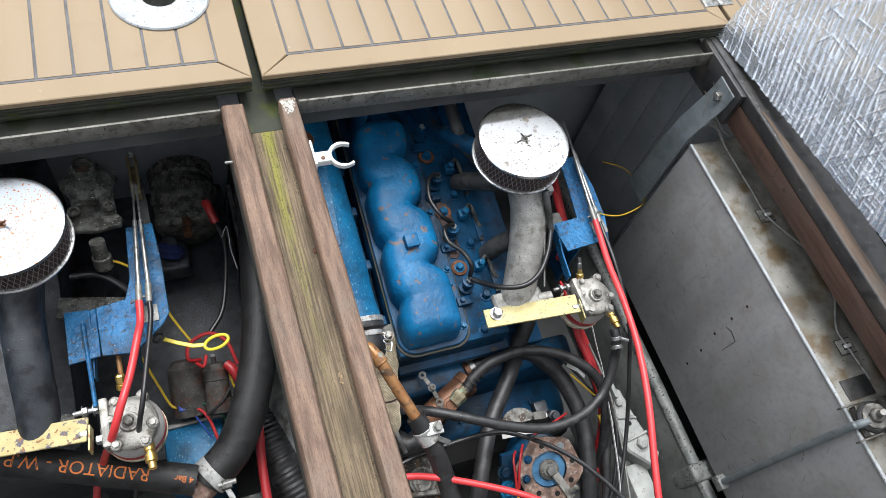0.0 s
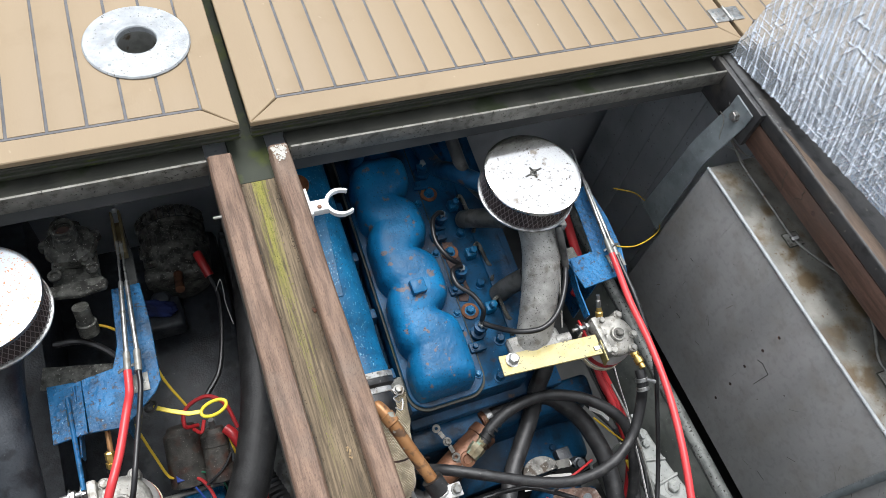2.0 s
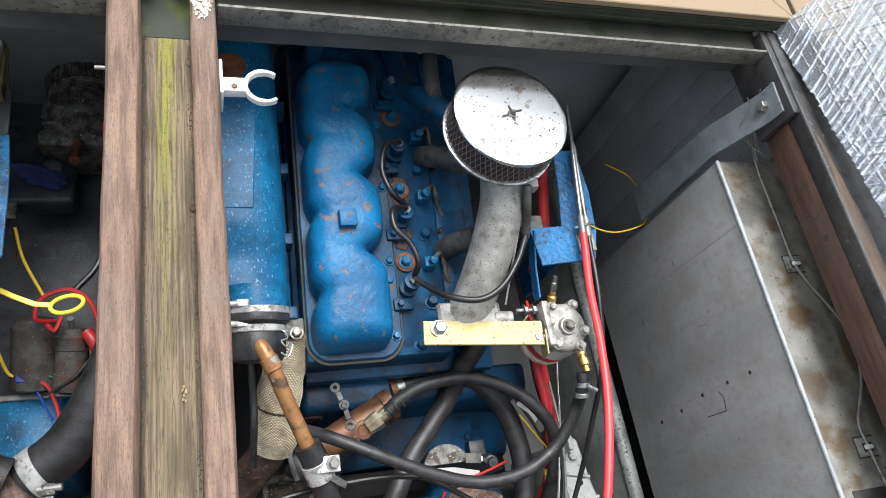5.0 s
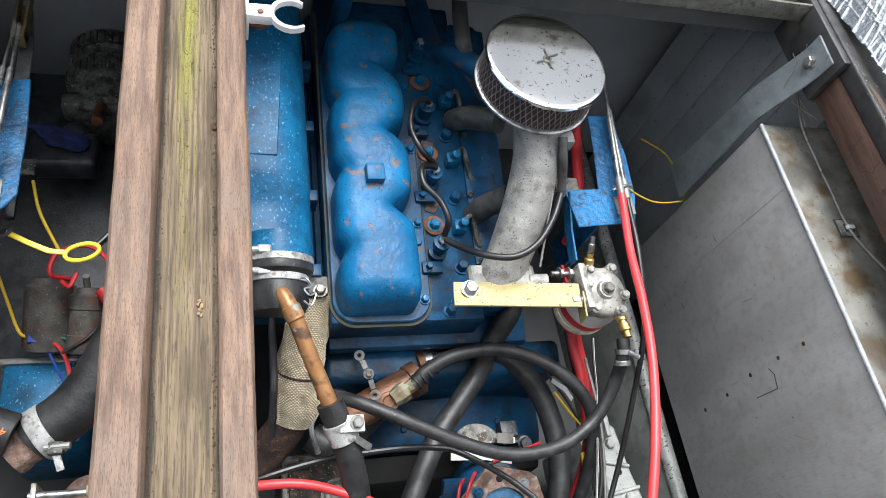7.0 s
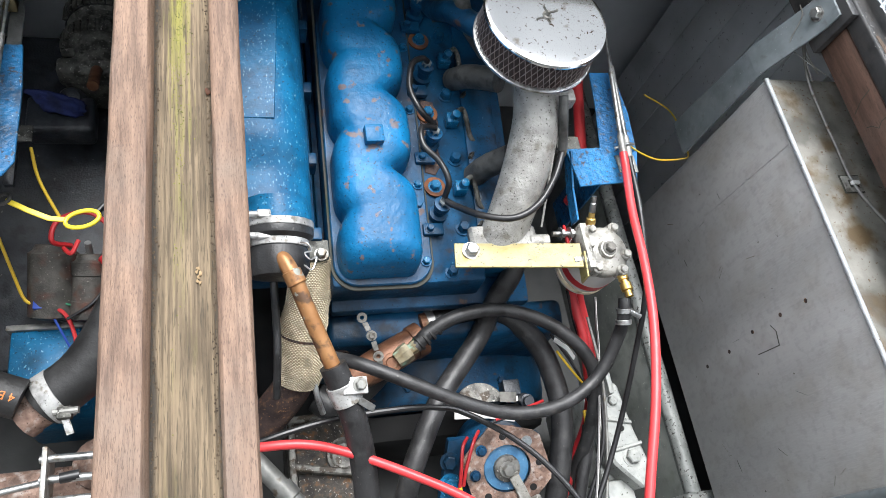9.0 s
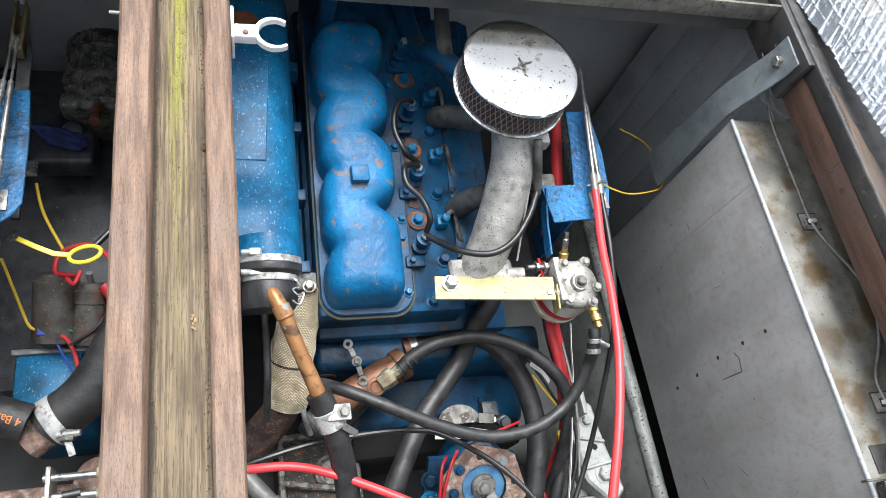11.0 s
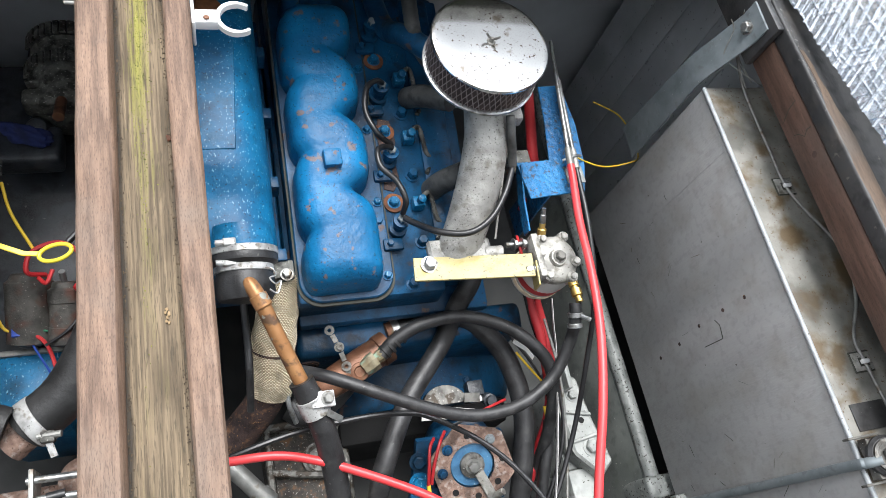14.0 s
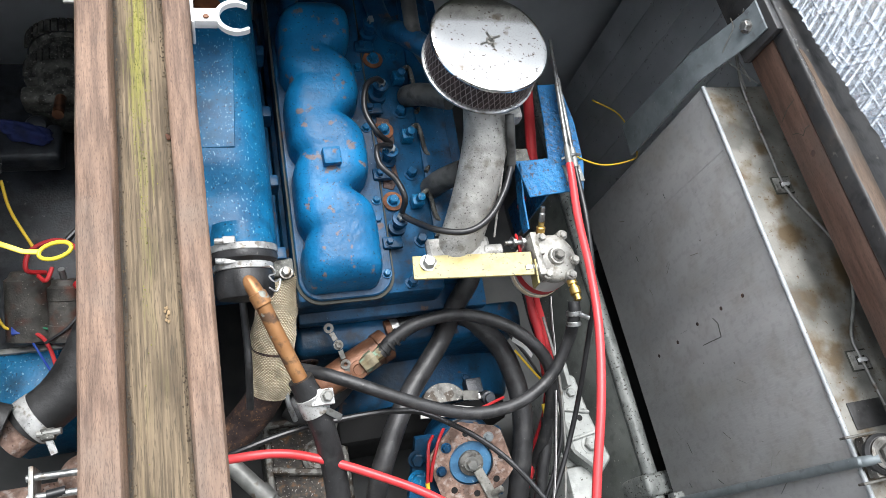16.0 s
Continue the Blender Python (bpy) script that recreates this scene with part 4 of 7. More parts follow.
girder = thing("engine_bed", (0.96, -0.6, -1.1), "dirty grey painted steel engine bed girder", "engine bed", "engine bed girders")
def sloped_web():
    bm = box(0.0, 0.022, -1.5, 0.45, -1.1, -0.806, 0.003)
    for v in bm.verts:
        v.co.x += 0.972 + 0.16 * (v.co.z + 0.806)
    return bm
def ridge():
    bm = bmesh.new()
    rows = []
    for k in range(91):
        y = 0.45 - 1.95 * k / 90
        row = []
        for j in range(14):
            a = 2 * math.pi * j / 14
            r = 1 + 0.05 * noise.noise((math.cos(a) * 2, y * 24, math.sin(a) * 2))
            row.append(bm.verts.new((0.985 + 0.019 * r * math.cos(a), y, -0.814 + 0.0175 * r * math.sin(a))))
        rows.append(row)
    for a, b in zip(rows, rows[1:]):
        for j in range(14):
            bm.faces.new((a[j], a[(j + 1) % 14], b[(j + 1) % 14], b[j]))
    bm.faces.new(rows[0])
    bm.faces.new(rows[-1][::-1])
    return bm
part("web", sloped_web(), GIRDER_WEB, girder, "darker sloping web")
part("top_ridge", ridge(), GIRDER, girder, "pale worn rounded ridge", smooth=70)
part("gusset", box(0.955, 1.035, -0.90, -0.845, -1.0, -0.79, 0.01, 3), GIRDER, girder)
copy_thing(girder, Matrix.Translation((-0.12, -0.6, -1.1)))

support = thing("tank_brace", (0.99, -0.92, -0.74), "grey round steel brace bolted to a saddle on the tank", "brace")
part("rod", tube([(0.986, -0.921, -0.725), (0.987, -0.921, -0.45), (0.989, -0.921, -0.205), (0.994, -0.922, -0.172), (1.012, -0.923, -0.155)], 0.0088, 18), STRAP_STEEL, support)
part("foot", box(0.972, 0.9995, -0.94, -0.90, -0.745, -0.715, 0.003), GIRDER, support)
part("saddle", box(1.006, 1.13, -0.952, -0.884, -0.1855, -0.166, 0.003), CAST_GREY, support, "pale stained saddle plate")
for y in (-0.881, -0.955):
    part("prong", slab([(0.963, y, -0.163), (1.0, y, -0.160), (1.03, y, -0.166)], 0.004, 0.016, (0, 1, 0), 0.0008), DULL_STEEL, support)
up_b = Vector((-0.25, 0.0, 1)).normalized()
part("rubber_ring", lathe((1.032, -0.918, -0.168), up_b, [(0, 0.028), (0.003, 0.034), (0.012, 0.034), (0.016, 0.029), (0.016, 0.018)], 32), RUBBER, support, "dark rubber ring")
part("washer", lathe((1.028, -0.918, -0.152), up_b, [(0, 0.027), (0.004, 0.027), (0.005, 0.024)], 28), CAST_GREY, support)
part("nut", hexbolt(Vector((1.027, -0.918, -0.148)), up_b, 0.016, 0.012), DULL_STEEL, support)
part("stud", cyl((1.025, -0.918, -0.138), (1.019, -0.918, -0.116), 0.0075, 14, 0.001), GALV, support)
part("patch", box(1.025, 1.10, -0.872, -0.825, -0.1898, -0.1872, 0.001), BLACK_WOOD, support, "black patch under the saddle")

# ---- engines ----
def cover_mesh():
    """A pressed rocker cover with four scalloped lobes down its sides."""
    bm = bmesh.new()
    ny, na = 150, 30
    y0, y1 = -0.437, 0.135
    rings = []
    for i in range(ny + 1):
        y = y0 + (y1 - y0) * i / ny
        end = min(1, (y - y0) / 0.036, (y1 - y) / 0.036)
        e = math.sqrt(max(0.0, 1 - (1 - end) ** 2))
        dip = lambda at, wide: sum(math.exp(-(abs(y - q) / wide) ** 1.5) for q in at)
        wr, wl = dip((0.165, 0.025, -0.109, -0.262), 0.021), dip((0.115, -0.036, -0.187, -0.338), 0.017)
        right = 0.309 - 0.039 * wr - 0.022 * (1 - e)
        left = 0.160 + 0.014 * wl + 0.022 * (1 - e)
        top = -0.385 + 0.078 * (0.35 + 0.65 * e) - 0.003 * wr - 0.0015 * wl
        mid, half = (left + right) / 2, (right - left) / 2
        ring = []
        for k in range(na + 1):
            a = math.pi * k / na
            c, s = math.cos(a), math.sin(a)
            n = 3.6
            r = (abs(c) ** n + abs(s) ** n) ** (-1 / n)
            ring.append(bm.verts.new((mid + half * r * c, y, -0.385 + (top + 0.385) * r * s)))
        rings.append(ring)
    for a, b in zip(rings, rings[1:]):
        for k in range(na):
            bm.faces.new((a[k], a[k + 1], b[k + 1], b[k]))
    bm.faces.new(rings[0])
    bm.faces.new(rings[-1][::-1])
    return slope(bm)


def air_filter(cx, cy, ztop, chrome, label):
    f = thing("air_filter", (cx, cy, ztop - 0.075), label, "air filter", "air filters")
    R = 0.1065
    n = (0.02, -0.03, 1)
    part("lid", lathe((cx, cy, ztop), (0, 0, 1), [(-0.007, R - 0.001), (-0.007, R + 0.0005), (-0.004, R + 0.001), (-0.001, R - 0.001), (0, R - 0.005), (0.0001, R - 0.006), (0.0002, R - 0.009), (0.0006, R * 0.6), (0.0009, 0.03), (0.0010, 0.012), (0.0010, 0.001)], 72, caps=False), chrome, f, "polished chrome lid with rust specks", smooth=30)
    part("base_pan", lathe((cx, cy, ztop - 0.07), (0, 0, 1), [(0, 0.05), (0, R - 0.004), (0.002, R + 0.001), (0.006, R + 0.001), (0.008, R - 0.004), (0.008, 0.05)], 64), ZINC, f)
    part("element", lathe((cx, cy, ztop - 0.062), (0, 0, 1), [(0, R - 0.006), (0.056, R - 0.006)], 56, caps=False), FOAM, f, "dirty foam element")
    g = bmesh.new()
    m, steps, z0, z1 = 62, 4, ztop - 0.0625, ztop - 0.0065
    for sgn in (1, -1):
        for k in range(m):
            prev = None
            for j in range(steps + 1):
                a = 2 * math.pi * (k + sgn * 2.1 * j / steps) / m
                z = z0 + (z1 - z0) * j / steps
                c, s = math.cos(a), math.sin(a)
                ta = Vector((-s, c, 0)) * 0.00085
                o = Vector((cx, cy, z)) + Vector((c, s, 0)) * (R - 0.0032 + 0.0006 * sgn)
                row = [g.verts.new(o - ta), g.verts.new(o + Vector((c, s, 0)) * 0.0009), g.verts.new(o + ta)]
                if prev:
                    g.faces.new((prev[0], prev[1], row[1], row[0]))
                    g.faces.new((prev[1], prev[2], row[2], row[1]))
                prev = row
    part("gauze", g, GAUZE, f, "expanded metal gauze", smooth=0)
    nut = lathe((cx, cy, ztop), (0, 0, 1), [(0, 0.008), (0.002, 0.008), (0.003, 0.0045), (0.008, 0.004), (0.010, 0.003)], 16)
    for s in (1, -1):
        d = Vector((0.93 * s, -0.3 * s, 0))
        base = Vector((cx, cy, ztop + 0.008))
        tube([base + d * 0.002, base + d * 0.007 + Vector((0, 0, 0.003)), base + d * 0.011 + Vector((0, 0, 0.007)), base + d * 0.0125 + Vector((0, 0, 0.009))], 0.0022, 8, 4, nut)
    part("wing_nut", nut, OLD_BRONZE if chrome is CHROME_RUSTY else DULL_STEEL, f, "small dull wing nut")
    return f


def throttle_bracket(dx, dy, label, P=((0.590, -0.246), (0.663, -0.243), (0.680, -0.14), (0.688, -0.062), (0.742, -0.060), (0.748, -0.16), (0.74, -0.255), (0.722, -0.318), (0.60, -0.328))):
    """The folded blue plate that carries two push-pull cables."""
    b = thing("cable_bracket", (0.66 + dx, -0.25 + dy, -0.42), label, "bracket", "cable brackets")
    z = -0.297
    bm = plate([(x + dx, y + dy) for x, y in P], z - 0.004, z, 0.0012)
    part("plate", bm, BLUE_BRACKET, b)
    part("fold", slab([(0.597 + dx, -0.25 + dy, z - 0.006), (0.594 + dx, -0.32 + dy, z - 0.03), (0.59 + dx, -0.385 + dy, z - 0.035)], 0.004, 0.028, (1, 0, 0), 0.0008), BLUE_BRACKET, b)
    part("leg", box(0.655 + dx, 0.66 + dx, -0.31 + dy, -0.24 + dy, -0.52, z - 0.004, 0.001), BLUE_BRACKET, b)
    part("clip_plate", box(0.688 + dx, 0.728 + dx, -0.30 + dy, -0.262 + dy, z + 0.0005, z + 0.003, 0.0008), GALV, b)
    part("u_bolt", tube([(0.68 + dx, -0.258 + dy, z + 0.02), (0.70 + dx, -0.255 + dy, z + 0.03), (0.722 + dx, -0.25 + dy, z + 0.022)], 0.003, 8, 4), ZINC, b)
    for x, y in ((0.696, -0.29), (0.716, -0.28)):
        part("nut", hexbolt((x + dx, y + dy, z + 0.003), (0, 0, 1), 0.005, 0.005), ZINC, b)
    return b


def control_cable(path, sheath, label, dx=0.0, dy=0.0, top=None):
    """A push-pull cable: sheath, ferrule, bright guide tube and inner rod."""
    pts = [Vector(p) + Vector((dx, dy, 0)) for p in path]
    c = thing("control_cable", pts[-1], label, "cable", "control cables")
    a, b = pts[0], pts[1]
    part("rod", cyl(a, a + (b - a) * 0.5, 0.0024, 10), ZINC, c)
    part("guide_tube", cyl(a + (b - a) * 0.3, b, 0.0048, 14, 0.001), ZINC, c, "bright steel guide tube")
    part("rod_end", cyl(a + (a - b).normalized() * 0.03, a, 0.0035, 12), GALV, c)
    part("ferrule", cyl(b, b + (pts[2] - b).normalized() * 0.045, 0.0068, 14, 0.001), GALV, c)
    part("sheath", tube([b + (pts[2] - b).normalized() * 0.04, *pts[2:]], 0.0078 if sheath is RED_CABLE else 0.0052, 14), sheath, c)
    return c


def fuel_filter(dx, dy, dz, label, feed=True):
    """A cast filter head with its bolts and unions over a red and white canister."""
    o = Vector((dx, dy, dz))
    f = thing("fuel_filter", Vector((0.63, -0.445, -0.45)) + o, label, "fuel filter", "fuel filters")
    up = Vector((0.03, -0.12, 1)).normalized()
    c = Vector((0.63, -0.445, -0.345)) + o
    head = lathe(c, up, [(0, 0.043), (0.004, 0.047), (0.016, 0.047), (0.022, 0.043), (0.026, 0.036), (0.027, 0.018), (0.035, 0.016), (0.036, 0.011)], 40)
    part("head", head, PUMP_METAL, f, "pale cast alloy head")
    arm = box(0.585 + dx, 0.60 + dx, -0.485 + dy, -0.395 + dy, -0.352 + dz, -0.31 + dz, 0.004)
    box(0.598 + dx, 0.66 + dx, -0.42 + dy, -0.40 + dy, -0.345 + dz, -0.322 + dz, 0.004, bm=arm)
    part("mounting_arm", arm, PUMP_METAL, f)
    for x, y in ((-0.02, 0.042), (0.026, 0.044), (0.037, -0.01), (0.022, -0.04), (-0.026, -0.034), (-0.03, 0.012)):
        q = c + Vector((x, y, 0.0))
        part("boss", cyl(q, q + up * 0.028, 0.0105, 16, 0.002), PUMP_METAL, f)
        part("bolt", hexbolt(q + up * 0.028, up, 0.0075, 0.006, False), PUMP_METAL, f)
    part("centre_bolt", hexbolt(c + up * 0.036, up, 0.0095, 0.010), DULL_STEEL, f, "dull centre bolt")
    q = Vector((0.614, -0.398, -0.328)) + o
    if feed:
        part("union", lathe(q, (-0.02, 0.5, 0.6), [(0, 0.006), (0.008, 0.009), (0.018, 0.009), (0.02, 0.006), (0.03, 0.006)], 12), BRASS, f, "brass union")
        part("pipe_nut", lathe(q + Vector((-0.001, 0.02, 0.024)), (-0.02, 0.5, 0.6), [(0, 0.006), (0.016, 0.006), (0.018, 0.0045), (0.03, 0.0045)], 12), ZINC, f)
    q = Vector((0.655, -0.492, -0.332)) + o
    part("union", lathe(q, (0.05, -1, 0.05), [(0, 0.0095), (0.012, 0.0095), (0.013, 0.007), (0.018, 0.007), (0.019, 0.0105), (0.032, 0.0105), (0.034, 0.007), (0.045, 0.007)], 12), BRASS, f, "brass union")
    q = Vector((0.585, -0.405, -0.335)) + o
    part("stud", cyl(q + Vector((-0.045, 0, 0)), q, 0.005, 12), ZINC, f)
    for k in (-0.03, -0.012):
        part("nut", hexbolt(q + Vector((k, 0, 0)), (1, 0, 0), 0.009, 0.008), ZINC, f)
    q = Vector((0.585, -0.465, -0.325)) + o
    part("nut", hexbolt(q, (-1, 0, 0), 0.009, 0.01), ZINC, f)
    part("canister", lathe(c - up * 0.10, up, [(0, 0.02), (0.004, 0.042), (0.018, 0.053), (0.082, 0.054), (0.097, 0.044)], 36), WHITE_PRINT, f, "red and white spin-on canister")
    part("red_band", lathe(c - up * 0.022, up, [(-0.030, 0.0542), (-0.030, 0.0548), (-0.012, 0.0548), (-0.012, 0.0542)], 36, caps=False), DARK_RED, f, "printed red band")
    part("drip_ring", lathe(c - up * 0.006, up, [(-0.066, 0.0542), (-0.066, 0.0562), (-0.056, 0.0562), (-0.056, 0.0542)], 36, caps=False), WRAP, f)
    return f


def filter_bracket(dx, dy, dz, paint, label):
    p0, p1 = Vector((0.362 + dx, -0.428 + dy, -0.362 + dz)), Vector((0.578 + dx, -0.458 + dy, -0.318 + dz))
    b = thing("filter_bracket", p0 - Vector((0, 0, 0.004)), label, "bracket", "filter brackets")
    w = (p1 - p0).normalized()
    part("bar", slab([p0 - w * 0.004, p0 + (p1 - p0) * 0.5, p1], 0.050, 0.005, (0.14, 1, -0.12), 0.001), paint, b)
    part("tab", slab([p1 + Vector((0.002, -0.02, -0.022)), p1 + Vector((0.002, -0.018, 0.006))], 0.05, 0.004, (0.1, 1, 0), 0.0008), paint, b)
    part("bolt", hexbolt(p0 + w * 0.026 + Vector((0, 0.008, 0.003)), (0, 0, 1), 0.0125, 0.012), ZINC, b)
    part("nut", hexbolt(p1 + Vector((-0.002, -0.008, -0.004)), (-1, 0, 0.1), 0.0085, 0.014), ZINC, b)
    return b


def header_mesh():
    """A long cast tank with rounded shoulders and a soft step down towards its neck."""
    bm = bmesh.new()
    rings = []
    for i in range(61):
        y = -0.372 + 0.55 * i / 60
        f = min(1, max(0, (y + 0.30) / 0.07))
        f = f * f * (3 - 2 * f)
        end = min(1, (y + 0.372) / 0.03)
        e = math.sqrt(max(0.02, 1 - (1 - end) ** 2))
        top, half = -0.280 + 0.022 * f, 0.116 * (0.8 + 0.2 * e)
        ring = []
        for k in range(25):
            a = math.pi * k / 24
            c, q = math.cos(a), math.sin(a)
            r = (abs(c) ** 4 + abs(q) ** 4) ** -0.25
            ring.append(bm.verts.new((0.005 + half * r * c, y, -0.45 + (top + 0.45) * (0.85 + 0.15 * e) * r * q)))
        rings.append(ring)
    for a, b in zip(rings, rings[1:]):
        for k in range(24):
            bm.faces.new((a[k], a[k + 1], b[k + 1], b[k]))
    bm.faces.new(rings[0])
    bm.faces.new(rings[-1][::-1])
    return slope(bm, 0.12)


def main_engine():
    e = thing("marine_engine", (0.3, -0.1, -1.0), "blue painted marine diesel engine with rust showing through", "engine", "engines")
    cover = part("rocker_cover", cover_mesh(), BLUE_COVER, e, "bright blue scalloped rocker cover with rusty scuffs", smooth=60)
    c = E(0.229, -0.213, -0.312)
    cap = box(-0.0165, 0.0165, -0.0165, 0.0165, 0, 0.022, 0.0025)
    bmesh.ops.transform(cap, matrix=Matrix.Translation(c) @ Euler((radians(9), 0, radians(2))).to_matrix().to_4x4(), verts=cap.verts)
    part("filler_cap", cap, BLUE_COVER, cover, "small square blue cap")
    part("cap_stem", cyl(c - Vector((0, 0.002, 0.012)), c + Vector((0, 0, 0.004)), 0.009, 16), BLUE_WORN, cover)
    def skirt(x0, x1, y0, r):
        turn = [radians(10 * k) for k in range(10)]
        return [(x0 + r - r * math.cos(a), y0 + r - r * math.sin(a)) for a in turn] + [(x1 - r + r * math.sin(a), y0 + r - r * math.cos(a)) for a in turn] + [(x1, 0.2), (x0, 0.2)]
    part("cover_flange", slope(plate(skirt(0.153, 0.334, -0.449, 0.045), -0.394, -0.386, 0.002)), BLUE_WORN, cover)
    part("gasket", slope(plate(skirt(0.149, 0.339, -0.454, 0.047), -0.398, -0.3942, 0.0005)), CHANNEL, cover)
    for y in (-0.41, -0.262, -0.109, 0.025):
        part("cover_bolt", hexbolt(E(0.322, y, -0.386), (0, 0.0, 1), 0.0075, 0.008), BLUE, cover)
    head = box(0.15, 0.44, -0.445, 0.24, -0.47, -0.397, 0.008)
    part("cylinder_head", slope(head), BLUE_HEAD, e)
    ledge = box(0.155, 0.55, -0.462, 0.26, -0.50, -0.472, 0.006)
    part("head_gasket_ledge", slope(ledge), BLUE_WORN, e)
    block = box(0.14, 0.56, -0.44, 0.30, -0.92, -0.502, 0.02)
    part("block", slope(block), BLUE_WORN, e)
    front = box(0.15, 0.645, -0.507, -0.44, -0.80, -0.525, 0.016, 3)
    plate_f = part("timing_cover", slope(front), BLUE_HEAD, e)
    part("cover_plug", hexbolt((0.262, -0.508, -0.60), (0, -1, 0.2), 0.011, 0.012), RUST_PIPE, plate_f, "rusty square plug")
    part("core_plug", lathe((0.175, -0.508, -0.625), (0, -1, 0.1), [(0, 0.022), (0.004, 0.022), (0.005, 0.016), (0.002, 0.014)], 22), RUST_PIPE, plate_f, "rusty core plug")
    nose = bmesh.new()
    arch = [(0.44 + 0.235 * math.cos(math.pi * k / 24), -0.80 + 0.135 * math.sin(math.pi * k / 24) ** 0.7) for k in range(25)]
    rows = []
    for y, grow in ((-0.44, 1.0), (-0.575, 1.0), (-0.592, 0.985), (-0.60, 0.95)):
        rows.append([nose.verts.new((0.44 + (x - 0.44) * grow, y, -0.80 + (z + 0.80) * grow)) for x, z in [(0.675, -0.95), *arch, (0.205, -0.95)]])
    for a, b in zip(rows, rows[1:]):
        for k in range(len(a) - 1):
            nose.faces.new((a[k], a[k + 1], b[k + 1], b[k]))
    nose.faces.new(rows[-1])
    front_h = part("front_housing", slope(nose), BLUE_HEAD, e, "grimy dark blue arched front housing")
    part("gasket_ledge", slope(box(0.28, 0.60, -0.618, -0.603, -0.735, -0.722, 0.004)), DARK_METAL, front_h, "black oily gasket ledge")
    # Near-black box stands in for the shade below the front housing.
    part("shade_block", slope(box(0.24, 0.64, -0.66, -0.605, -0.95, -0.702, 0.012)), SHADE_BLACK, front_h)
    for k in range(2):
        part("housing_bolt", hexbolt((0.33 + 0.21 * k, -0.56, -0.735), (0, -0.3, 1), 0.008, 0.008), BLUE_WORN, front_h)
    # injectors with their feed pipes
    for y in (-0.318, -0.177, -0.036, 0.105):
        p = E(0.357, y, -0.397)
        inj = part("injector", lathe(p, (0, 0, 1), [(0, 0.018), (0.012, 0.018), (0.014, 0.011), (0.030, 0.011), (0.032, 0.0145), (0.037, 0.016), (0.046, 0.016), (0.047, 0.009), (0.054, 0.0085), (0.056, 0.006)], 16), BLUE_HEAD, e, "sooty blue injector")
        part("injector_nut", hexbolt(p + Vector((0, 0, 0.0465)), (0, 0, 1), 0.0095, 0.010, False), STRAP_STEEL, inj)
        part("clamp", box(p.x - 0.035, p.x + 0.005, y - 0.045, y - 0.02, p.z, p.z + 0.012, 0.004), BLUE_HEAD, inj)
        part("clamp_stud", hexbolt((p.x - 0.022, y - 0.033, p.z + 0.012), (0, 0, 1), 0.007, 0.008), BLUE_HEAD, inj)
    for y, x in ((-0.262, 0.358), (-0.11, 0.36), (0.05, 0.36)):
        p = E(x, y, -0.397)
        part("core_plug", lathe(p, (0, 0, 1), [(0, 0.021), (0.004, 0.021), (0.005, 0.014), (0.003, 0.012)], 24, caps=True), RUST_RING, e, "orange rusted ring round a blue bolt")
        part("head_bolt", hexbolt(p + Vector((0, 0, 0.003)), (0, 0, 1), 0.0105, 0.012), BLUE, e)
    for x, y, r in ((0.405, -0.405, 0.013), (0.372, -0.428, 0.010), (0.404, -0.345, 0.011), (0.405, -0.205, 0.011), (0.402, -0.07, 0.011), (0.402, 0.06, 0.011), (0.32, -0.30, 0.008)):
        part("head_bolt", hexbolt(E(x, y, -0.397), (0, 0, 1), r, 0.014), BLUE_WORN if y < -0.38 else BLUE_HEAD, e)
    for y in (-0.27, -0.13, 0.0):
        p = E(0.405, y, -0.397)
        part("pipe_block", box(p.x - 0.012, p.x + 0.012, y - 0.012, y + 0.012, p.z, p.z + 0.024, 0.003), BLUE, e)
        part("pipe_stub", lathe(p + Vector((0, 0, 0.024)), (0.1, -0.3, 1), [(0, 0.006), (0.012, 0.008), (0.02, 0.008), (0.022, 0.004)], 12), BLUE, e)
        part("injector_pipe", tube([p + Vector((0, -0.004, 0.04)), p + Vector((0.022, 0.012, 0.03)), p + Vector((0.035, -0.03, 0.005)), p + Vector((0.05, -0.045, -0.01)), p + Vector((0.03, -0.075, -0.005))], 0.0048, 10), OLD_ALLOY, e, "thin steel injector pipe")
    part("rust_patch", slope(plate([(0.342, -0.232), (0.362, -0.238), (0.378, -0.215), (0.372, -0.17), (0.381, -0.13), (0.374, -0.085), (0.35, -0.08), (0.344, -0.13), (0.352, -0.18)], -0.3972, -0.3945, 0.001)), RUST_PIPE, e, "flat rusty area of the head")
    # header tank
    header = part("header_tank", header_mesh(), BLUE, e, "speckled blue cast header tank", smooth=60)
    part("neck", lathe((0.055, -0.34, -0.3135), (-0.03, -1, -0.25), [(0, 0.05), (0.03, 0.0535), (0.045, 0.0535)], 40), BLUE, header)
    part("cast_panel", slope(plate([(-0.05, -0.214), (0.057, -0.214), (0.071, -0.02), (0.071, 0.02), (-0.05, 0.02)], -0.259, -0.2565, 0.001), 0.12), BLUE, header)
    part("foot", slope(box(-0.1, 0.135, -0.38, 0.18, -0.56, -0.44, 0.01)), BLUE_WORN, header)
    part("rusty_neck", cyl((0.03, 0.065, -0.24), (0.03, 0.065, -0.222), 0.028, 24, 0.002), RUST_RING, header, "rusted filler neck")
    for y in (-0.36, -0.22, -0.08, 0.05):
        part("side_stud", cyl(E(0.105, y, -0.40), E(0.135, y, -0.40), 0.006, 10), DARK_METAL, header)
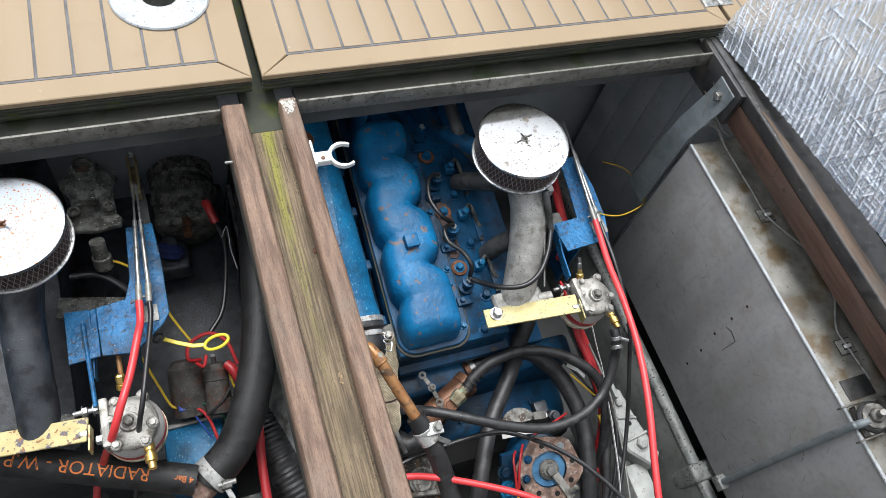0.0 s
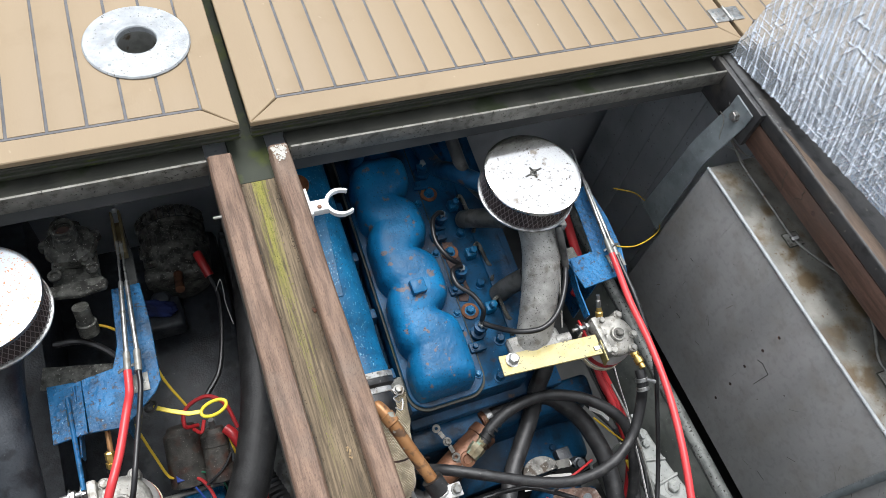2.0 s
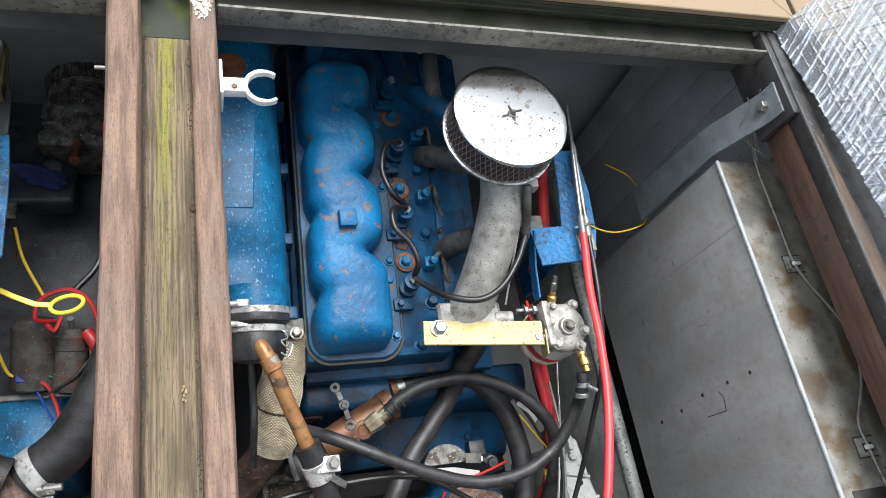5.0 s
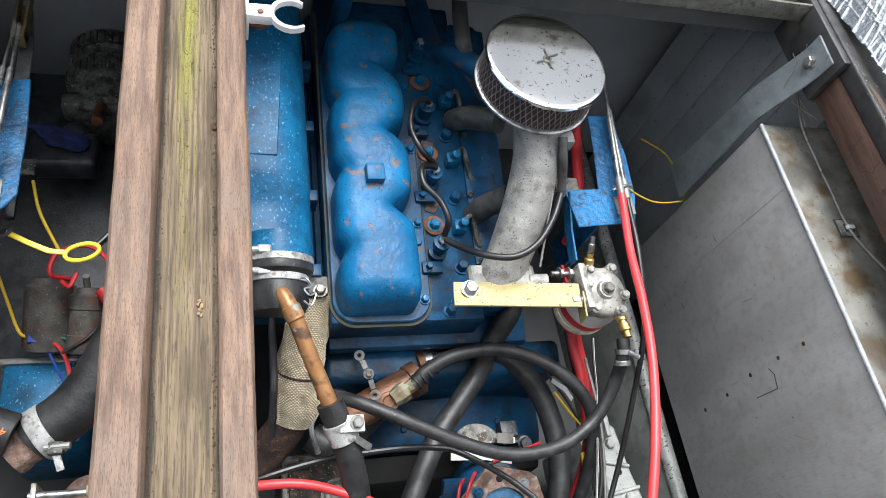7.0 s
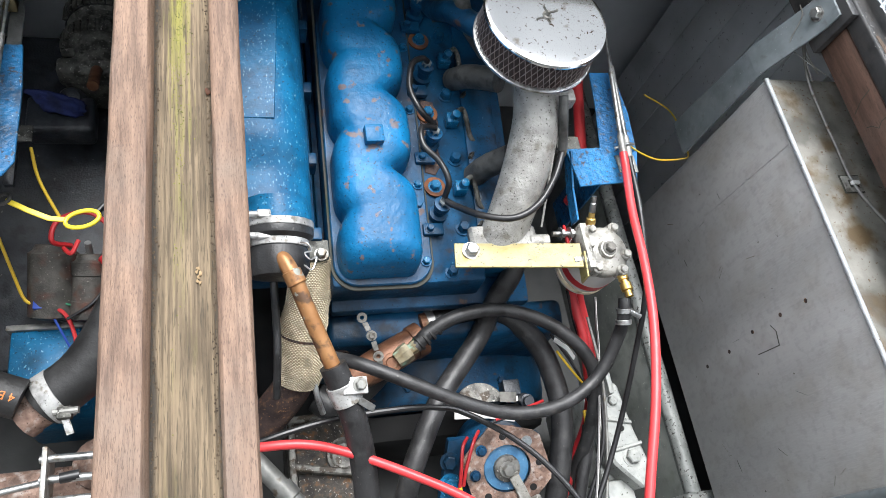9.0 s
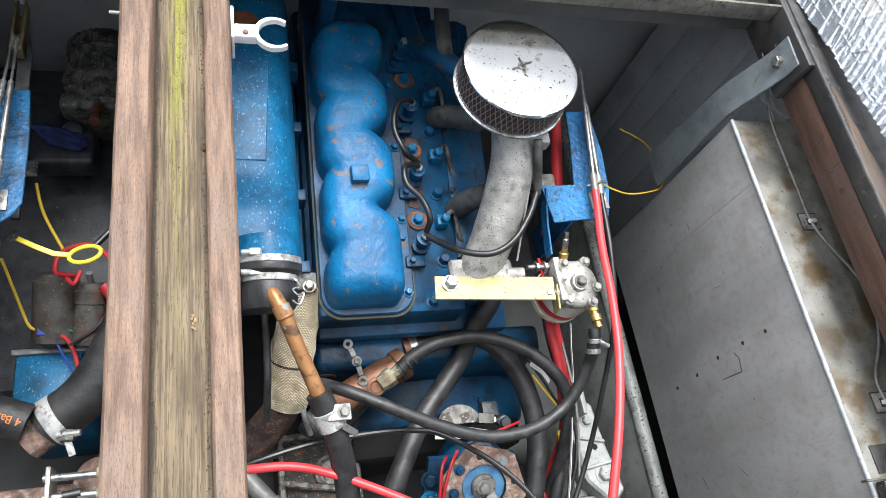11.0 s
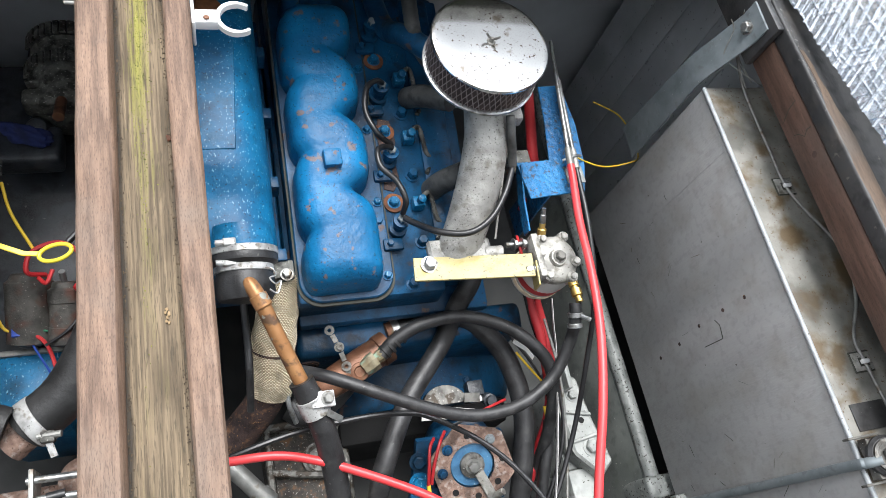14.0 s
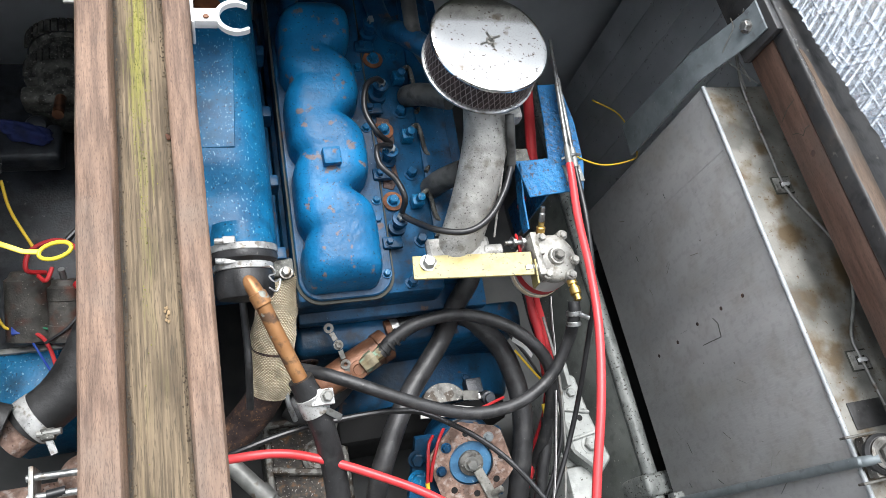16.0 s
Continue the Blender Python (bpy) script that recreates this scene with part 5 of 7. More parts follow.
        part("side_lug", box(0.112, 0.135, y - 0.012, y + 0.012, -0.405 + 0.165 * (y + 0.2), -0.365 + 0.165 * (y + 0.2), 0.003), BLUE_WORN, header)
    # exhaust and inlet side
    man = bmesh.new()
    slope(box(0.43, 0.50, -0.42, 0.2, -0.46, -0.39, 0.012, bm=man))
    part("inlet_rail", man, BLUE_HEAD, e, "sooty inlet rail")
    pipe = tube([(0.438, -0.412, -0.39), (0.454, -0.392, -0.372), (0.474, -0.352, -0.335), (0.494, -0.295, -0.282), (0.509, -0.23, -0.232), (0.509, -0.18, -0.20), (0.503, -0.155, -0.17), (0.498, -0.14, -0.145)], 0.040, 30, 8, radius=lambda t: 0.94 + 0.12 * math.sin(min(1, t * 1.25) * 2.6) + 0.2 * max(0, t - 0.75))
    inlet = part("inlet_elbow", pipe, ALLOY, e, "cast aluminium inlet elbow up to the air filter", smooth=60)
    part("elbow_foot", slab([(0.395, -0.395, -0.375), (0.515, -0.405, -0.355)], 0.055, 0.03, (0.05, 1, -0.2), 0.006), ALLOY, inlet)
    part("hose_stub", cyl((0.50, -0.412, -0.352), (0.535, -0.416, -0.345), 0.0145, 18, 0.002), ALLOY, inlet)
    part("ear", box(0.53, 0.585, -0.205, -0.175, -0.235, -0.205, 0.006), ALLOY, inlet)
    part("casting_seam", tube([(0.522, -0.39, -0.335), (0.53, -0.33, -0.285), (0.538, -0.26, -0.225), (0.542, -0.20, -0.195)], 0.0022, 8), ALLOY, inlet)
    part("branch", tube([(0.48, -0.26, -0.30), (0.45, -0.25, -0.35), (0.44, -0.24, -0.40)], 0.023, 18), ALLOY_DARK, inlet)
    part("branch", tube([(0.47, -0.12, -0.26), (0.43, -0.08, -0.3), (0.42, -0.04, -0.36)], 0.023, 18), ALLOY_DARK, inlet)
    part("branch", tube([(0.46, -0.08, -0.2), (0.40, 0.02, -0.24), (0.38, 0.10, -0.30), (0.36, 0.25, -0.3)], 0.022, 16), BLUE_WORN, inlet)
    part("side_lug", box(0.575, 0.625, -0.245, -0.215, -0.345, -0.30, 0.003), OLD_ALLOY, inlet)
    # rear pipe behind the cover
    part("rear_pipe", tube([(0.19, 0.145, -0.32), (0.19, 0.125, -0.24), (0.184, 0.10, -0.16), (0.182, 0.09, -0.08)], 0.018, 18), BLUE_WORN, e)
    part("rear_hose", tube([(0.46, -0.05, -0.27), (0.415, -0.01, -0.225), (0.414, 0.08, -0.215), (0.424, 0.173, -0.21), (0.43, 0.3, -0.18), (0.43, 0.445, -0.16)], 0.0155, 16), ALLOY_DARK, e)
    return e


main_engine()
air_filter(0.4925, -0.130, -0.08, CHROME, "round chrome pancake air filter on the inlet elbow")

# leak-off hose along the injectors
leak = thing("leak_off_hose", (0.36, -0.3, -0.35), "thin black leak-off hose looping between the injectors", "hose")
part("hose", tube([(0.556, -0.279, -0.25), (0.552, -0.291, -0.255), (0.532, -0.332, -0.265), (0.496, -0.376, -0.275), (0.452, -0.396, -0.285), (0.403, -0.380, -0.305), (0.372, -0.340, -0.342), (0.359, -0.322, -0.354)], 0.0062, 12), BLACK_CABLE, leak)
part("hose", tube([(0.356, -0.314, -0.352), (0.358, -0.30, -0.322), (0.345, -0.265, -0.312), (0.318, -0.235, -0.305), (0.318, -0.20, -0.305), (0.340, -0.182, -0.322), (0.355, -0.178, -0.332)], 0.0058, 12), BLACK_CABLE, leak)
part("hose", tube([(0.355, -0.172, -0.332), (0.322, -0.165, -0.298), (0.305, -0.12, -0.29), (0.315, -0.07, -0.285), (0.340, -0.045, -0.295), (0.356, -0.038, -0.311)], 0.0058, 12), BLACK_CABLE, leak)
part("fitting", lathe((0.556, -0.279, -0.25), (-0.1, 0.6, 0.6), [(-0.012, 0.006), (0, 0.0075), (0.006, 0.008), (0.012, 0.008), (0.014, 0.006)], 12), DULL_BRASS, leak, "small dull brass fitting")
part("hose", tube([(0.556, -0.279, -0.25), (0.549, -0.262, -0.22), (0.541, -0.245, -0.19), (0.538, -0.222, -0.17)], 0.0085, 12), ALLOY_DARK, leak, "grey hose up to the filter")

throttle_bracket(0, 0, "folded blue painted bracket holding two control cables")
control_cable([(0.722, -0.02, -0.262), (0.694, -0.235, -0.268), (0.684, -0.31, -0.268), (0.667, -0.40, -0.262), (0.652, -0.51, -0.25), (0.632, -0.62, -0.245), (0.60, -0.74, -0.25), (0.56, -0.87, -0.27), (0.51, -1.05, -0.3)], RED_CABLE, "red sheathed push-pull cable clamped to the blue bracket")
control_cable([(0.735, 0.01, -0.275), (0.708, -0.235, -0.275), (0.702, -0.30, -0.276), (0.694, -0.40, -0.28), (0.69, -0.52, -0.32), (0.69, -0.62, -0.42), (0.67, -0.74, -0.52), (0.61, -0.86, -0.56), (0.52, -0.98, -0.58)], BLACK_CABLE, "black sheathed push-pull cable clamped to the blue bracket")
filter_bracket(0, 0, 0, YELLOW_ZINC, "yellow zinc-plated flat bracket carrying the fuel filter")
fuel_filter(0, 0, 0, "cast fuel filter head with a red and white canister")


# ---- hoses and machinery in front of the starboard engine ----
boot = thing("rubber_end_cap", (0.06, -0.41, -0.36), "black rubber end cap on the header tank with two hose clips", "hose")
wy = Vector((-0.03, -1, -0.25)).normalized()
b0 = Vector((0.055, -0.365, -0.320))
part("cap_body", lathe(b0, wy, [(0.012, 0.0545), (0.03, 0.058), (0.036, 0.057), (0.044, 0.047), (0.052, 0.046), (0.062, 0.05), (0.088, 0.05), (0.100, 0.044), (0.104, 0.02)], 44), RUBBER, boot)
for k, a in enumerate((0.018, 0.048)):
    q = b0 + wy * a
    part("hose_clip", clamp_band(q, wy, (0.0555, 0.0468)[k], 0.012), BAND_STEEL, boot, "bright worm-drive clip")
    w0 = q + Vector((-0.034, -0.002, 0.044 - 0.008 * k))
    part("clip_housing", box(w0.x, w0.x + 0.022, w0.y - 0.007, w0.y + 0.007, w0.z, w0.z + 0.012, 0.003), BAND_STEEL, boot, "worm screw housing")
    part("clip_screw", cyl(w0 + Vector((-0.012, 0, 0.006)), w0 + Vector((0.002, 0, 0.006)), 0.0055, 12, 0.001), BAND_STEEL, boot)
part("spring", tube([(0.085, -0.43, -0.285), (0.095, -0.435, -0.28), (0.10, -0.445, -0.285), (0.09, -0.45, -0.283), (0.098, -0.46, -0.285), (0.108, -0.455, -0.288), (0.10, -0.475, -0.29), (0.088, -0.468, -0.288)], 0.0016, 6, 6), ZINC, boot, "loose bright wire clip")

cop = thing("copper_pipe", (0.13, -0.6, -0.40), "tarnished copper pipe with an elbow and soldered joint", "pipe")
part("pipe", tube([(0.052, -0.425, -0.345), (0.052, -0.437, -0.315), (0.056, -0.448, -0.300), (0.066, -0.468, -0.298), (0.076, -0.49, -0.306), (0.10, -0.545, -0.337), (0.137, -0.625, -0.384)], 0.0130, 22), COPPER, cop)
d = Vector((0.037, -0.08, -0.047)).normalized()
part("joint", lathe(Vector((0.068, -0.472, -0.298)), Vector((0.4, -0.85, -0.3)), [(0, 0.0132), (0.001, 0.0152), (0.022, 0.0152), (0.024, 0.0132)], 24, caps=False), COPPER, cop, "soldered copper sleeve")
part("collar", lathe(Vector((0.052, -0.430, -0.332)), (0, -0.35, 0.9), [(0, 0.020), (0.002, 0.0225), (0.006, 0.0225), (0.008, 0.018)], 26), ZINC, cop)

lower = thing("coolant_hose", (0.17, -0.76, -0.6), "thick black rubber hose clamped to the copper pipe", "hose")
part("hose", tube([(0.128, -0.605, -0.372), (0.14, -0.632, -0.388), (0.156, -0.668, -0.415), (0.170, -0.71, -0.45), (0.180, -0.77, -0.49), (0.188, -0.85, -0.55), (0.19, -0.96, -0.66)], 0.0215, 24), RUBBER, lower)
q = Vector((0.146, -0.645, -0.397))
part("clamp", clamp_band(q, d, 0.0216, 0.034), BAND_STEEL, lower, "wide bright bolt clamp")
part("clamp_lug", box(q.x - 0.006, q.x + 0.034, q.y - 0.010, q.y + 0.018, q.z + 0.020, q.z + 0.027, 0.002), BAND_STEEL, lower)
part("clamp_bolt", hexbolt(q + Vector((0.022, 0.004, 0.027)), (0.2, -0.2, 1), 0.009, 0.008), GALV, lower)
part("clamp_tail", slab([q + Vector((0.02, -0.016, 0.012)), q + Vector((0.045, -0.03, 0.0))], 0.012, 0.003, (0.3, 0.7, 0.5), 0.0006), ZINC, lower)

exh = thing("exhaust_pipe", (0.07, -0.6, -0.70), "exhaust pipe in woven wrap above flaking rust", "exhaust pipe")
wrap_path = [(0.118, -0.385, -0.43), (0.117, -0.42, -0.47), (0.108, -0.46, -0.51), (0.10, -0.50, -0.545), (0.098, -0.535, -0.575), (0.09, -0.56, -0.60)]
part("wrap", tube(wrap_path, 0.038, 30, 8, radius=lambda t: 0.85 + 0.25 * math.sin(min(1, t * 1.3) * 1.6) + 0.03 * math.sin(t * 31)), WRAP_UNDER, exh, "heat wrap backing, darkened as shade between strands")
def weave():
    bm = bmesh.new()
    path = spline(wrap_path, 16)
    n = len(path)
    u = Vector((1, 0, 0))
    for k in range(1, n - 1):
        w = (path[k + 1] - path[k - 1]).normalized()
        u = (u - w * u.dot(w)).normalized()
        v = w.cross(u)
        t = k / (n - 1)
        r = 0.038 * (0.85 + 0.25 * math.sin(min(1, t * 1.3) * 1.6) + 0.03 * math.sin(t * 31)) + 0.0004
        m = 44
        for j in range(m):
            a = 2 * math.pi * (j + 0.5 * (k % 2)) / m
            nn = u * math.cos(a) + v * math.sin(a)
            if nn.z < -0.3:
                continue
            ta = w.cross(nn)
            c = path[k] + nn * r
            q = [bm.verts.new(c + ta * x * 0.0025 + w * y * 0.0015 + nn * z) for x, y, z in ((-1, 0, 0), (0, -1, 0.0005), (1, 0, 0), (0, 1, 0.0005))]
            top = bm.verts.new(c + nn * 0.0022)
            for i in range(4):
                bm.faces.new((q[i], q[(i + 1) % 4], top))
    return bm
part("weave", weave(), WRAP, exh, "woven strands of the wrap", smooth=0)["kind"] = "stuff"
part("wire_tie", lathe(Vector((0.102, -0.492, -0.538)), (-0.08, -0.35, -0.33), [(-0.002, 0.0405), (-0.002, 0.0425), (0.002, 0.0425), (0.002, 0.0405)], 30, caps=False), RUST_PIPE, exh)
part("pipe", tube([(0.097, -0.545, -0.585), (0.075, -0.575, -0.625), (0.04, -0.605, -0.67), (-0.01, -0.64, -0.72), (-0.06, -0.68, -0.78)], 0.036, 28), RUST_PIPE, exh, "dark flaking rusty pipe")
part("hose_clip", tube([(0.118, -0.558, -0.575), (0.125, -0.60, -0.59), (0.135, -0.625, -0.61)], 0.0055, 8, 4), ZINC, exh, "worm-drive clip tail")
part("elbow", tube([(0.13, -0.58, -0.66), (0.16, -0.60, -0.66), (0.21, -0.58, -0.65), (0.26, -0.54, -0.63)], 0.028, 18), RUBBER, exh)
part("flange", box(0.105, 0.145, -0.405, -0.37, -0.41, -0.397, 0.003), OLD_ALLOY, exh)
part("flange_bolt", hexbolt((0.13, -0.40, -0.395), (0, 0, 1), 0.009, 0.01), GALV, exh)

bronze = thing("bronze_fitting", (0.26, -0.53, -0.62), "old bronze water fitting with a verdigris union", "pipe fitting")
ax = Vector((0.75, 0.36, 0.05)).normalized()
c0 = Vector((0.185, -0.575, -0.585))
part("body", lathe(c0, ax, [(0, 0.024), (0.01, 0.029), (0.05, 0.031), (0.10, 0.032), (0.14, 0.031), (0.142, 0.034), (0.165, 0.034), (0.168, 0.024)], 28), OLD_BRONZE, bronze)
part("union", lathe((0.285, -0.545, -0.545), (0.6, 0.35, 0.15), [(-0.016, 0.015), (0, 0.019), (0.015, 0.019), (0.016, 0.012), (0.022, 0.012), (0.024, 0.013), (0.036, 0.013)], 8), VERDIGRIS, bronze, "verdigris union nut")
part("ring", lathe((0.312, -0.528, -0.54), (0.6, 0.35, 0.15), [(0, 0.009), (0, 0.0135), (0.006, 0.0135), (0.006, 0.009)], 18, caps=False), GREEN_WIRE, bronze, "green sealing ring")
part("boss", lathe((0.265, -0.553, -0.56), (-0.1, -0.3, 0.9), [(0, 0.02), (0.012, 0.018), (0.013, 0.012), (0.010, 0.010)], 20), OLD_BRONZE, bronze)
strip = thing("hanger_strip", (0.22, -0.53, -0.56), "thin perforated galvanised hanger strip round the fitting", "hanger")
sp = [Vector((0.212, -0.472, -0.525)), Vector((0.227, -0.507, -0.53)), Vector((0.238, -0.543, -0.545)), Vector((0.246, -0.57, -0.56))]
for k, p in enumerate(sp):
    part("eye", lathe(p, (-0.1, -0.35, 0.9), [(0, 0.004), (0, 0.0098), (0.0025, 0.0098), (0.0025, 0.004)], 20, caps=False), DULL_STEEL, strip)
    if k:
        part("neck", slab([sp[k - 1] + (p - sp[k - 1]) * 0.28, sp[k - 1] + (p - sp[k - 1]) * 0.72], 0.010, 0.002, (1, 0.3, 0.2), 0.0004), DULL_STEEL, strip)
part("bolt", hexbolt(sp[1] + Vector((0, 0, 0.002)), (-0.1, -0.35, 0.9), 0.0065, 0.007), DULL_STEEL, strip)

fuel = thing("fuel_hose", (0.45, -0.69, -0.45), "black rubber fuel hose drooping in a wide loop", "hose", "fuel hoses")
part("hose", tube([(0.652, -0.535, -0.34), (0.650, -0.56, -0.350), (0.645, -0.595, -0.39), (0.615, -0.645, -0.43), (0.562, -0.680, -0.445), (0.50, -0.695, -0.45), (0.43, -0.692, -0.45), (0.345, -0.665, -0.44), (0.25, -0.622, -0.43), (0.18, -0.585, -0.44), (0.13, -0.555, -0.48)], 0.0118, 18), RUBBER, fuel)
for a in (0.0, 0.017):
    part("clip", clamp_band((0.650 - a * 0.1, -0.556 - a, -0.348 - a * 0.6), (0, -1, -0.5), 0.0118, 0.009), ZINC, fuel, "small worm-drive clip")
part("clip_screw", cyl((0.652, -0.562, -0.335), (0.672, -0.572, -0.338), 0.0045, 10), ZINC, fuel)
up = thing("fuel_hose", (0.48, -0.5, -0.52), "black rubber fuel hose arching from the bronze union", "hose", "fuel hoses")
part("hose", tube([(0.31, -0.532, -0.54), (0.34, -0.508, -0.525), (0.40, -0.487, -0.505), (0.484, -0.484, -0.50), (0.576, -0.52, -0.50), (0.64, -0.583, -0.51), (0.665, -0.64, -0.55), (0.66, -0.72, -0.62), (0.64, -0.80, -0.72)], 0.0135, 18), RUBBER, up)
for k in range(4):
    part("crimp", clamp_band(Vector((0.318, -0.526, -0.537)) + Vector((0.78, 0.55, 0.3)) * 0.014 * k, (0.78, 0.55, 0.3), 0.0135, 0.006), RUBBER_MATT, up)
big = [("coolant_hose", [(0.524, -0.348, -0.47), (0.504, -0.418, -0.455), (0.474, -0.462, -0.510), (0.447, -0.515, -0.570), (0.36, -0.617, -0.585), (0.30, -0.715, -0.58), (0.275, -0.777, -0.61), (0.262, -0.86, -0.70), (0.26, -0.95, -0.82)], 0.0205),
       ("coolant_hose", [(0.36, -0.47, -0.58), (0.44, -0.455, -0.57), (0.51, -0.465, -0.575), (0.565, -0.51, -0.585), (0.602, -0.575, -0.605), (0.616, -0.68, -0.63), (0.59, -0.82, -0.68), (0.56, -0.96, -0.78)], 0.0225)]
for nm, pts, r in big:
    h = thing(nm, pts[-1], "thick black rubber coolant hose across the engine front", "hose", "coolant hoses")
    part("hose", tube(pts, r, 22), RUBBER, h)
part("clip", clamp_band((0.357, -0.471, -0.58), (1, 0.2, 0.1), 0.0225, 0.016), ZINC, h)
part("end_ring", lathe((0.335, -0.476, -0.582), (1, 0.2, 0.1), [(0, 0.018), (0.002, 0.0245), (0.02, 0.0245)], 24), OLD_BRONZE, h)

solo("black_control_cable", tube([(-0.05, -0.70, -0.52), (0.009, -0.69, -0.49), (0.118, -0.668, -0.485), (0.243, -0.658, -0.49), (0.32, -0.662, -0.49), (0.372, -0.676, -0.495), (0.462, -0.735, -0.50), (0.53, -0.81, -0.50), (0.60, -0.93, -0.5)], 0.0055, 10), BLACK_CABLE, "thin black control cable across the engine front", "cable")
solo("red_control_cable", tube([(-0.08, -0.70, -0.48), (0.007, -0.704, -0.455), (0.08, -0.708, -0.45), (0.146, -0.726, -0.455), (0.238, -0.768, -0.455), (0.339, -0.826, -0.45), (0.43, -0.90, -0.45)], 0.0078, 12), RED_CABLE, "red control cable across the engine front", "cable")

alt = thing("raw_water_pump", (0.47, -0.75, -0.76), "blue pump body with a rusty drilled flange and lever", "pump")
nrm = Vector((-0.12, -0.45, 0.88)).normalized()
uu = Vector((1, -0.15, 0.06)).normalized()
uu = (uu - nrm * uu.dot(nrm)).normalized()
vv = nrm.cross(uu)
pc = Vector((0.469, -0.764, -0.604))
def on(a, b, h=0.0):
    return pc + uu * a + vv * b + nrm * h
def flat(points, h0, h1, bevel=0.001, hole=0.0):
    bm = bmesh.new()
    n = len(points)
    lo = [bm.verts.new(on(x, y, h0)) for x, y in points]
    hi = [bm.verts.new(on(x, y, h1)) for x, y in points]
    for k in range(n):
        bm.faces.new((lo[k], lo[(k + 1) % n], hi[(k + 1) % n], hi[k]))
    if hole:
        inner = []
        for h in (h0, h1):
            inner.append([bm.verts.new(on(hole * x / math.hypot(x, y), hole * y / math.hypot(x, y), h)) for x, y in points])
        for k in range(n):
            j = (k + 1) % n
            bm.faces.new((hi[k], hi[j], inner[1][j], inner[1][k]))
            bm.faces.new((lo[j], lo[k], inner[0][k], inner[0][j]))
            bm.faces.new((inner[0][j], inner[0][k], inner[1][k], inner[1][j]))
    else:
        bm.faces.new(lo[::-1])
        bm.faces.new(hi)
    if bevel:
        bmesh.ops.bevel(bm, geom=bm.edges[:], offset=bevel, segments=1, affect="EDGES")
    return bm
hexo = []
for k in range(36):
    a = 2 * math.pi * k / 36
    r = min(0.089, 0.080 / math.cos((a + 0.12) % (math.pi / 3) - math.pi / 6))
    hexo.append((r * math.cos(a), r * math.sin(a)))
part("flange_plate", flat(hexo, 0.0, 0.006, 0.0, 0.046), RUST, alt, "rusty drilled flange plate")
for k in range(8):
    a = 2 * math.pi * (k + 0.3) / 8
    if k in (1, 3, 4):
        part("flange_bolt", hexbolt(on(0.063 * math.cos(a), 0.063 * math.sin(a), 0.006), nrm, 0.008, 0.007), STRAP_STEEL if k == 1 else BLUE_WORN, alt)
    else:
        part("bolt_hole_disc", lathe(on(0.063 * math.cos(a), 0.063 * math.sin(a), 0.0058), nrm, [(0, 0.0068), (0.0007, 0.0068)], 16), SHADE_BLACK, alt, "black disc painted as an open bolt hole's shade")
part("disc", lathe(on(0, 0, -0.012), nrm, [(0, 0.05), (0.006, 0.046), (0.010, 0.043), (0.011, 0.024)], 36), BLUE_DISC, alt, "scuffed pale blue inner disc")
part("boss", lathe(on(0, 0, -0.002), nrm, [(0, 0.026), (0.008, 0.025), (0.010, 0.02), (0.011, 0.018)], 30), CAST_GREY, alt)
part("nut", hexbolt(on(0, 0, 0.008), nrm, 0.0115, 0.012), GALV, alt)
part("lever", slab([on(0.012, -0.012, 0.010), on(0.03, -0.04, 0.012), on(0.05, -0.075, 0.012)], 0.02, 0.008, uu + vv * 0.6, 0.0015), PUMP_METAL, alt, "grey lever arm")
part("lever_pin", cyl(on(0.045, -0.062, 0.012), on(0.06, -0.045, 0.028), 0.007, 12, 0.001), PUMP_METAL, alt)
part("body", lathe(on(0, 0, -0.16), nrm, [(0, 0.06), (0.02, 0.075), (0.13, 0.075), (0.15, 0.06)], 32), BLUE_WORN, alt)
part("mount", flat([(-0.11, 0.04), (0.07, 0.06), (0.08, -0.08), (-0.12, -0.09)], -0.055, -0.03), BLUE_WORN, alt, "worn blue mounting plate")
part("mount_bolt", hexbolt(on(-0.105, 0.0, -0.03), nrm, 0.014, 0.012), BLUE_WORN, alt)
part("mount_bolt", hexbolt(on(-0.10, -0.045, -0.03), nrm, 0.017, 0.012), BLUE, alt)

plate_w = thing("label_plate", (0.44, -0.64, -0.66), "pale metal guard plate with a dark cut-out", "guard plate")
part("sheet", slab([(0.392, -0.645, -0.63), (0.46, -0.652, -0.622), (0.512, -0.665, -0.62)], 0.024, 0.003, (0.1, 1, 0.3), 0.0006), WHITE_PRINT, plate_w)
half = [(0.45 + 0.05 * math.cos(a) , -0.63 + 0.042 * math.sin(a)) for a in [math.pi * k / 14 for k in range(15)]]
part("dome", plate(half, -0.66, -0.632, 0.001), CAST_GREY, plate_w, "grey half-round cover")
part("tag", slab([(0.487, -0.625, -0.615), (0.52, -0.63, -0.612)], 0.02, 0.002, (0.1, 1, 0.3), 0.0004), DULL_STEEL, plate_w)
relay = thing("relay_box", (0.505, -0.607, -0.66), "small black box with a white tag behind the pump", "relay")
part("case", box(0.504, 0.540, -0.621, -0.588, -0.66, -0.628, 0.003), DARK_METAL, relay)
part("tag", box(0.507, 0.531, -0.634, -0.6225, -0.640, -0.630, 0.001), WHITE_PLASTIC, relay, "white tag")
solo("dark_cap", lathe((0.545, -0.63, -0.64), (-0.1, -0.3, 0.9), [(0, 0.014), (0.03, 0.014), (0.032, 0.010), (0.045, 0.010)], 16), DARK_METAL, "small dark switch behind the pump", "switch")

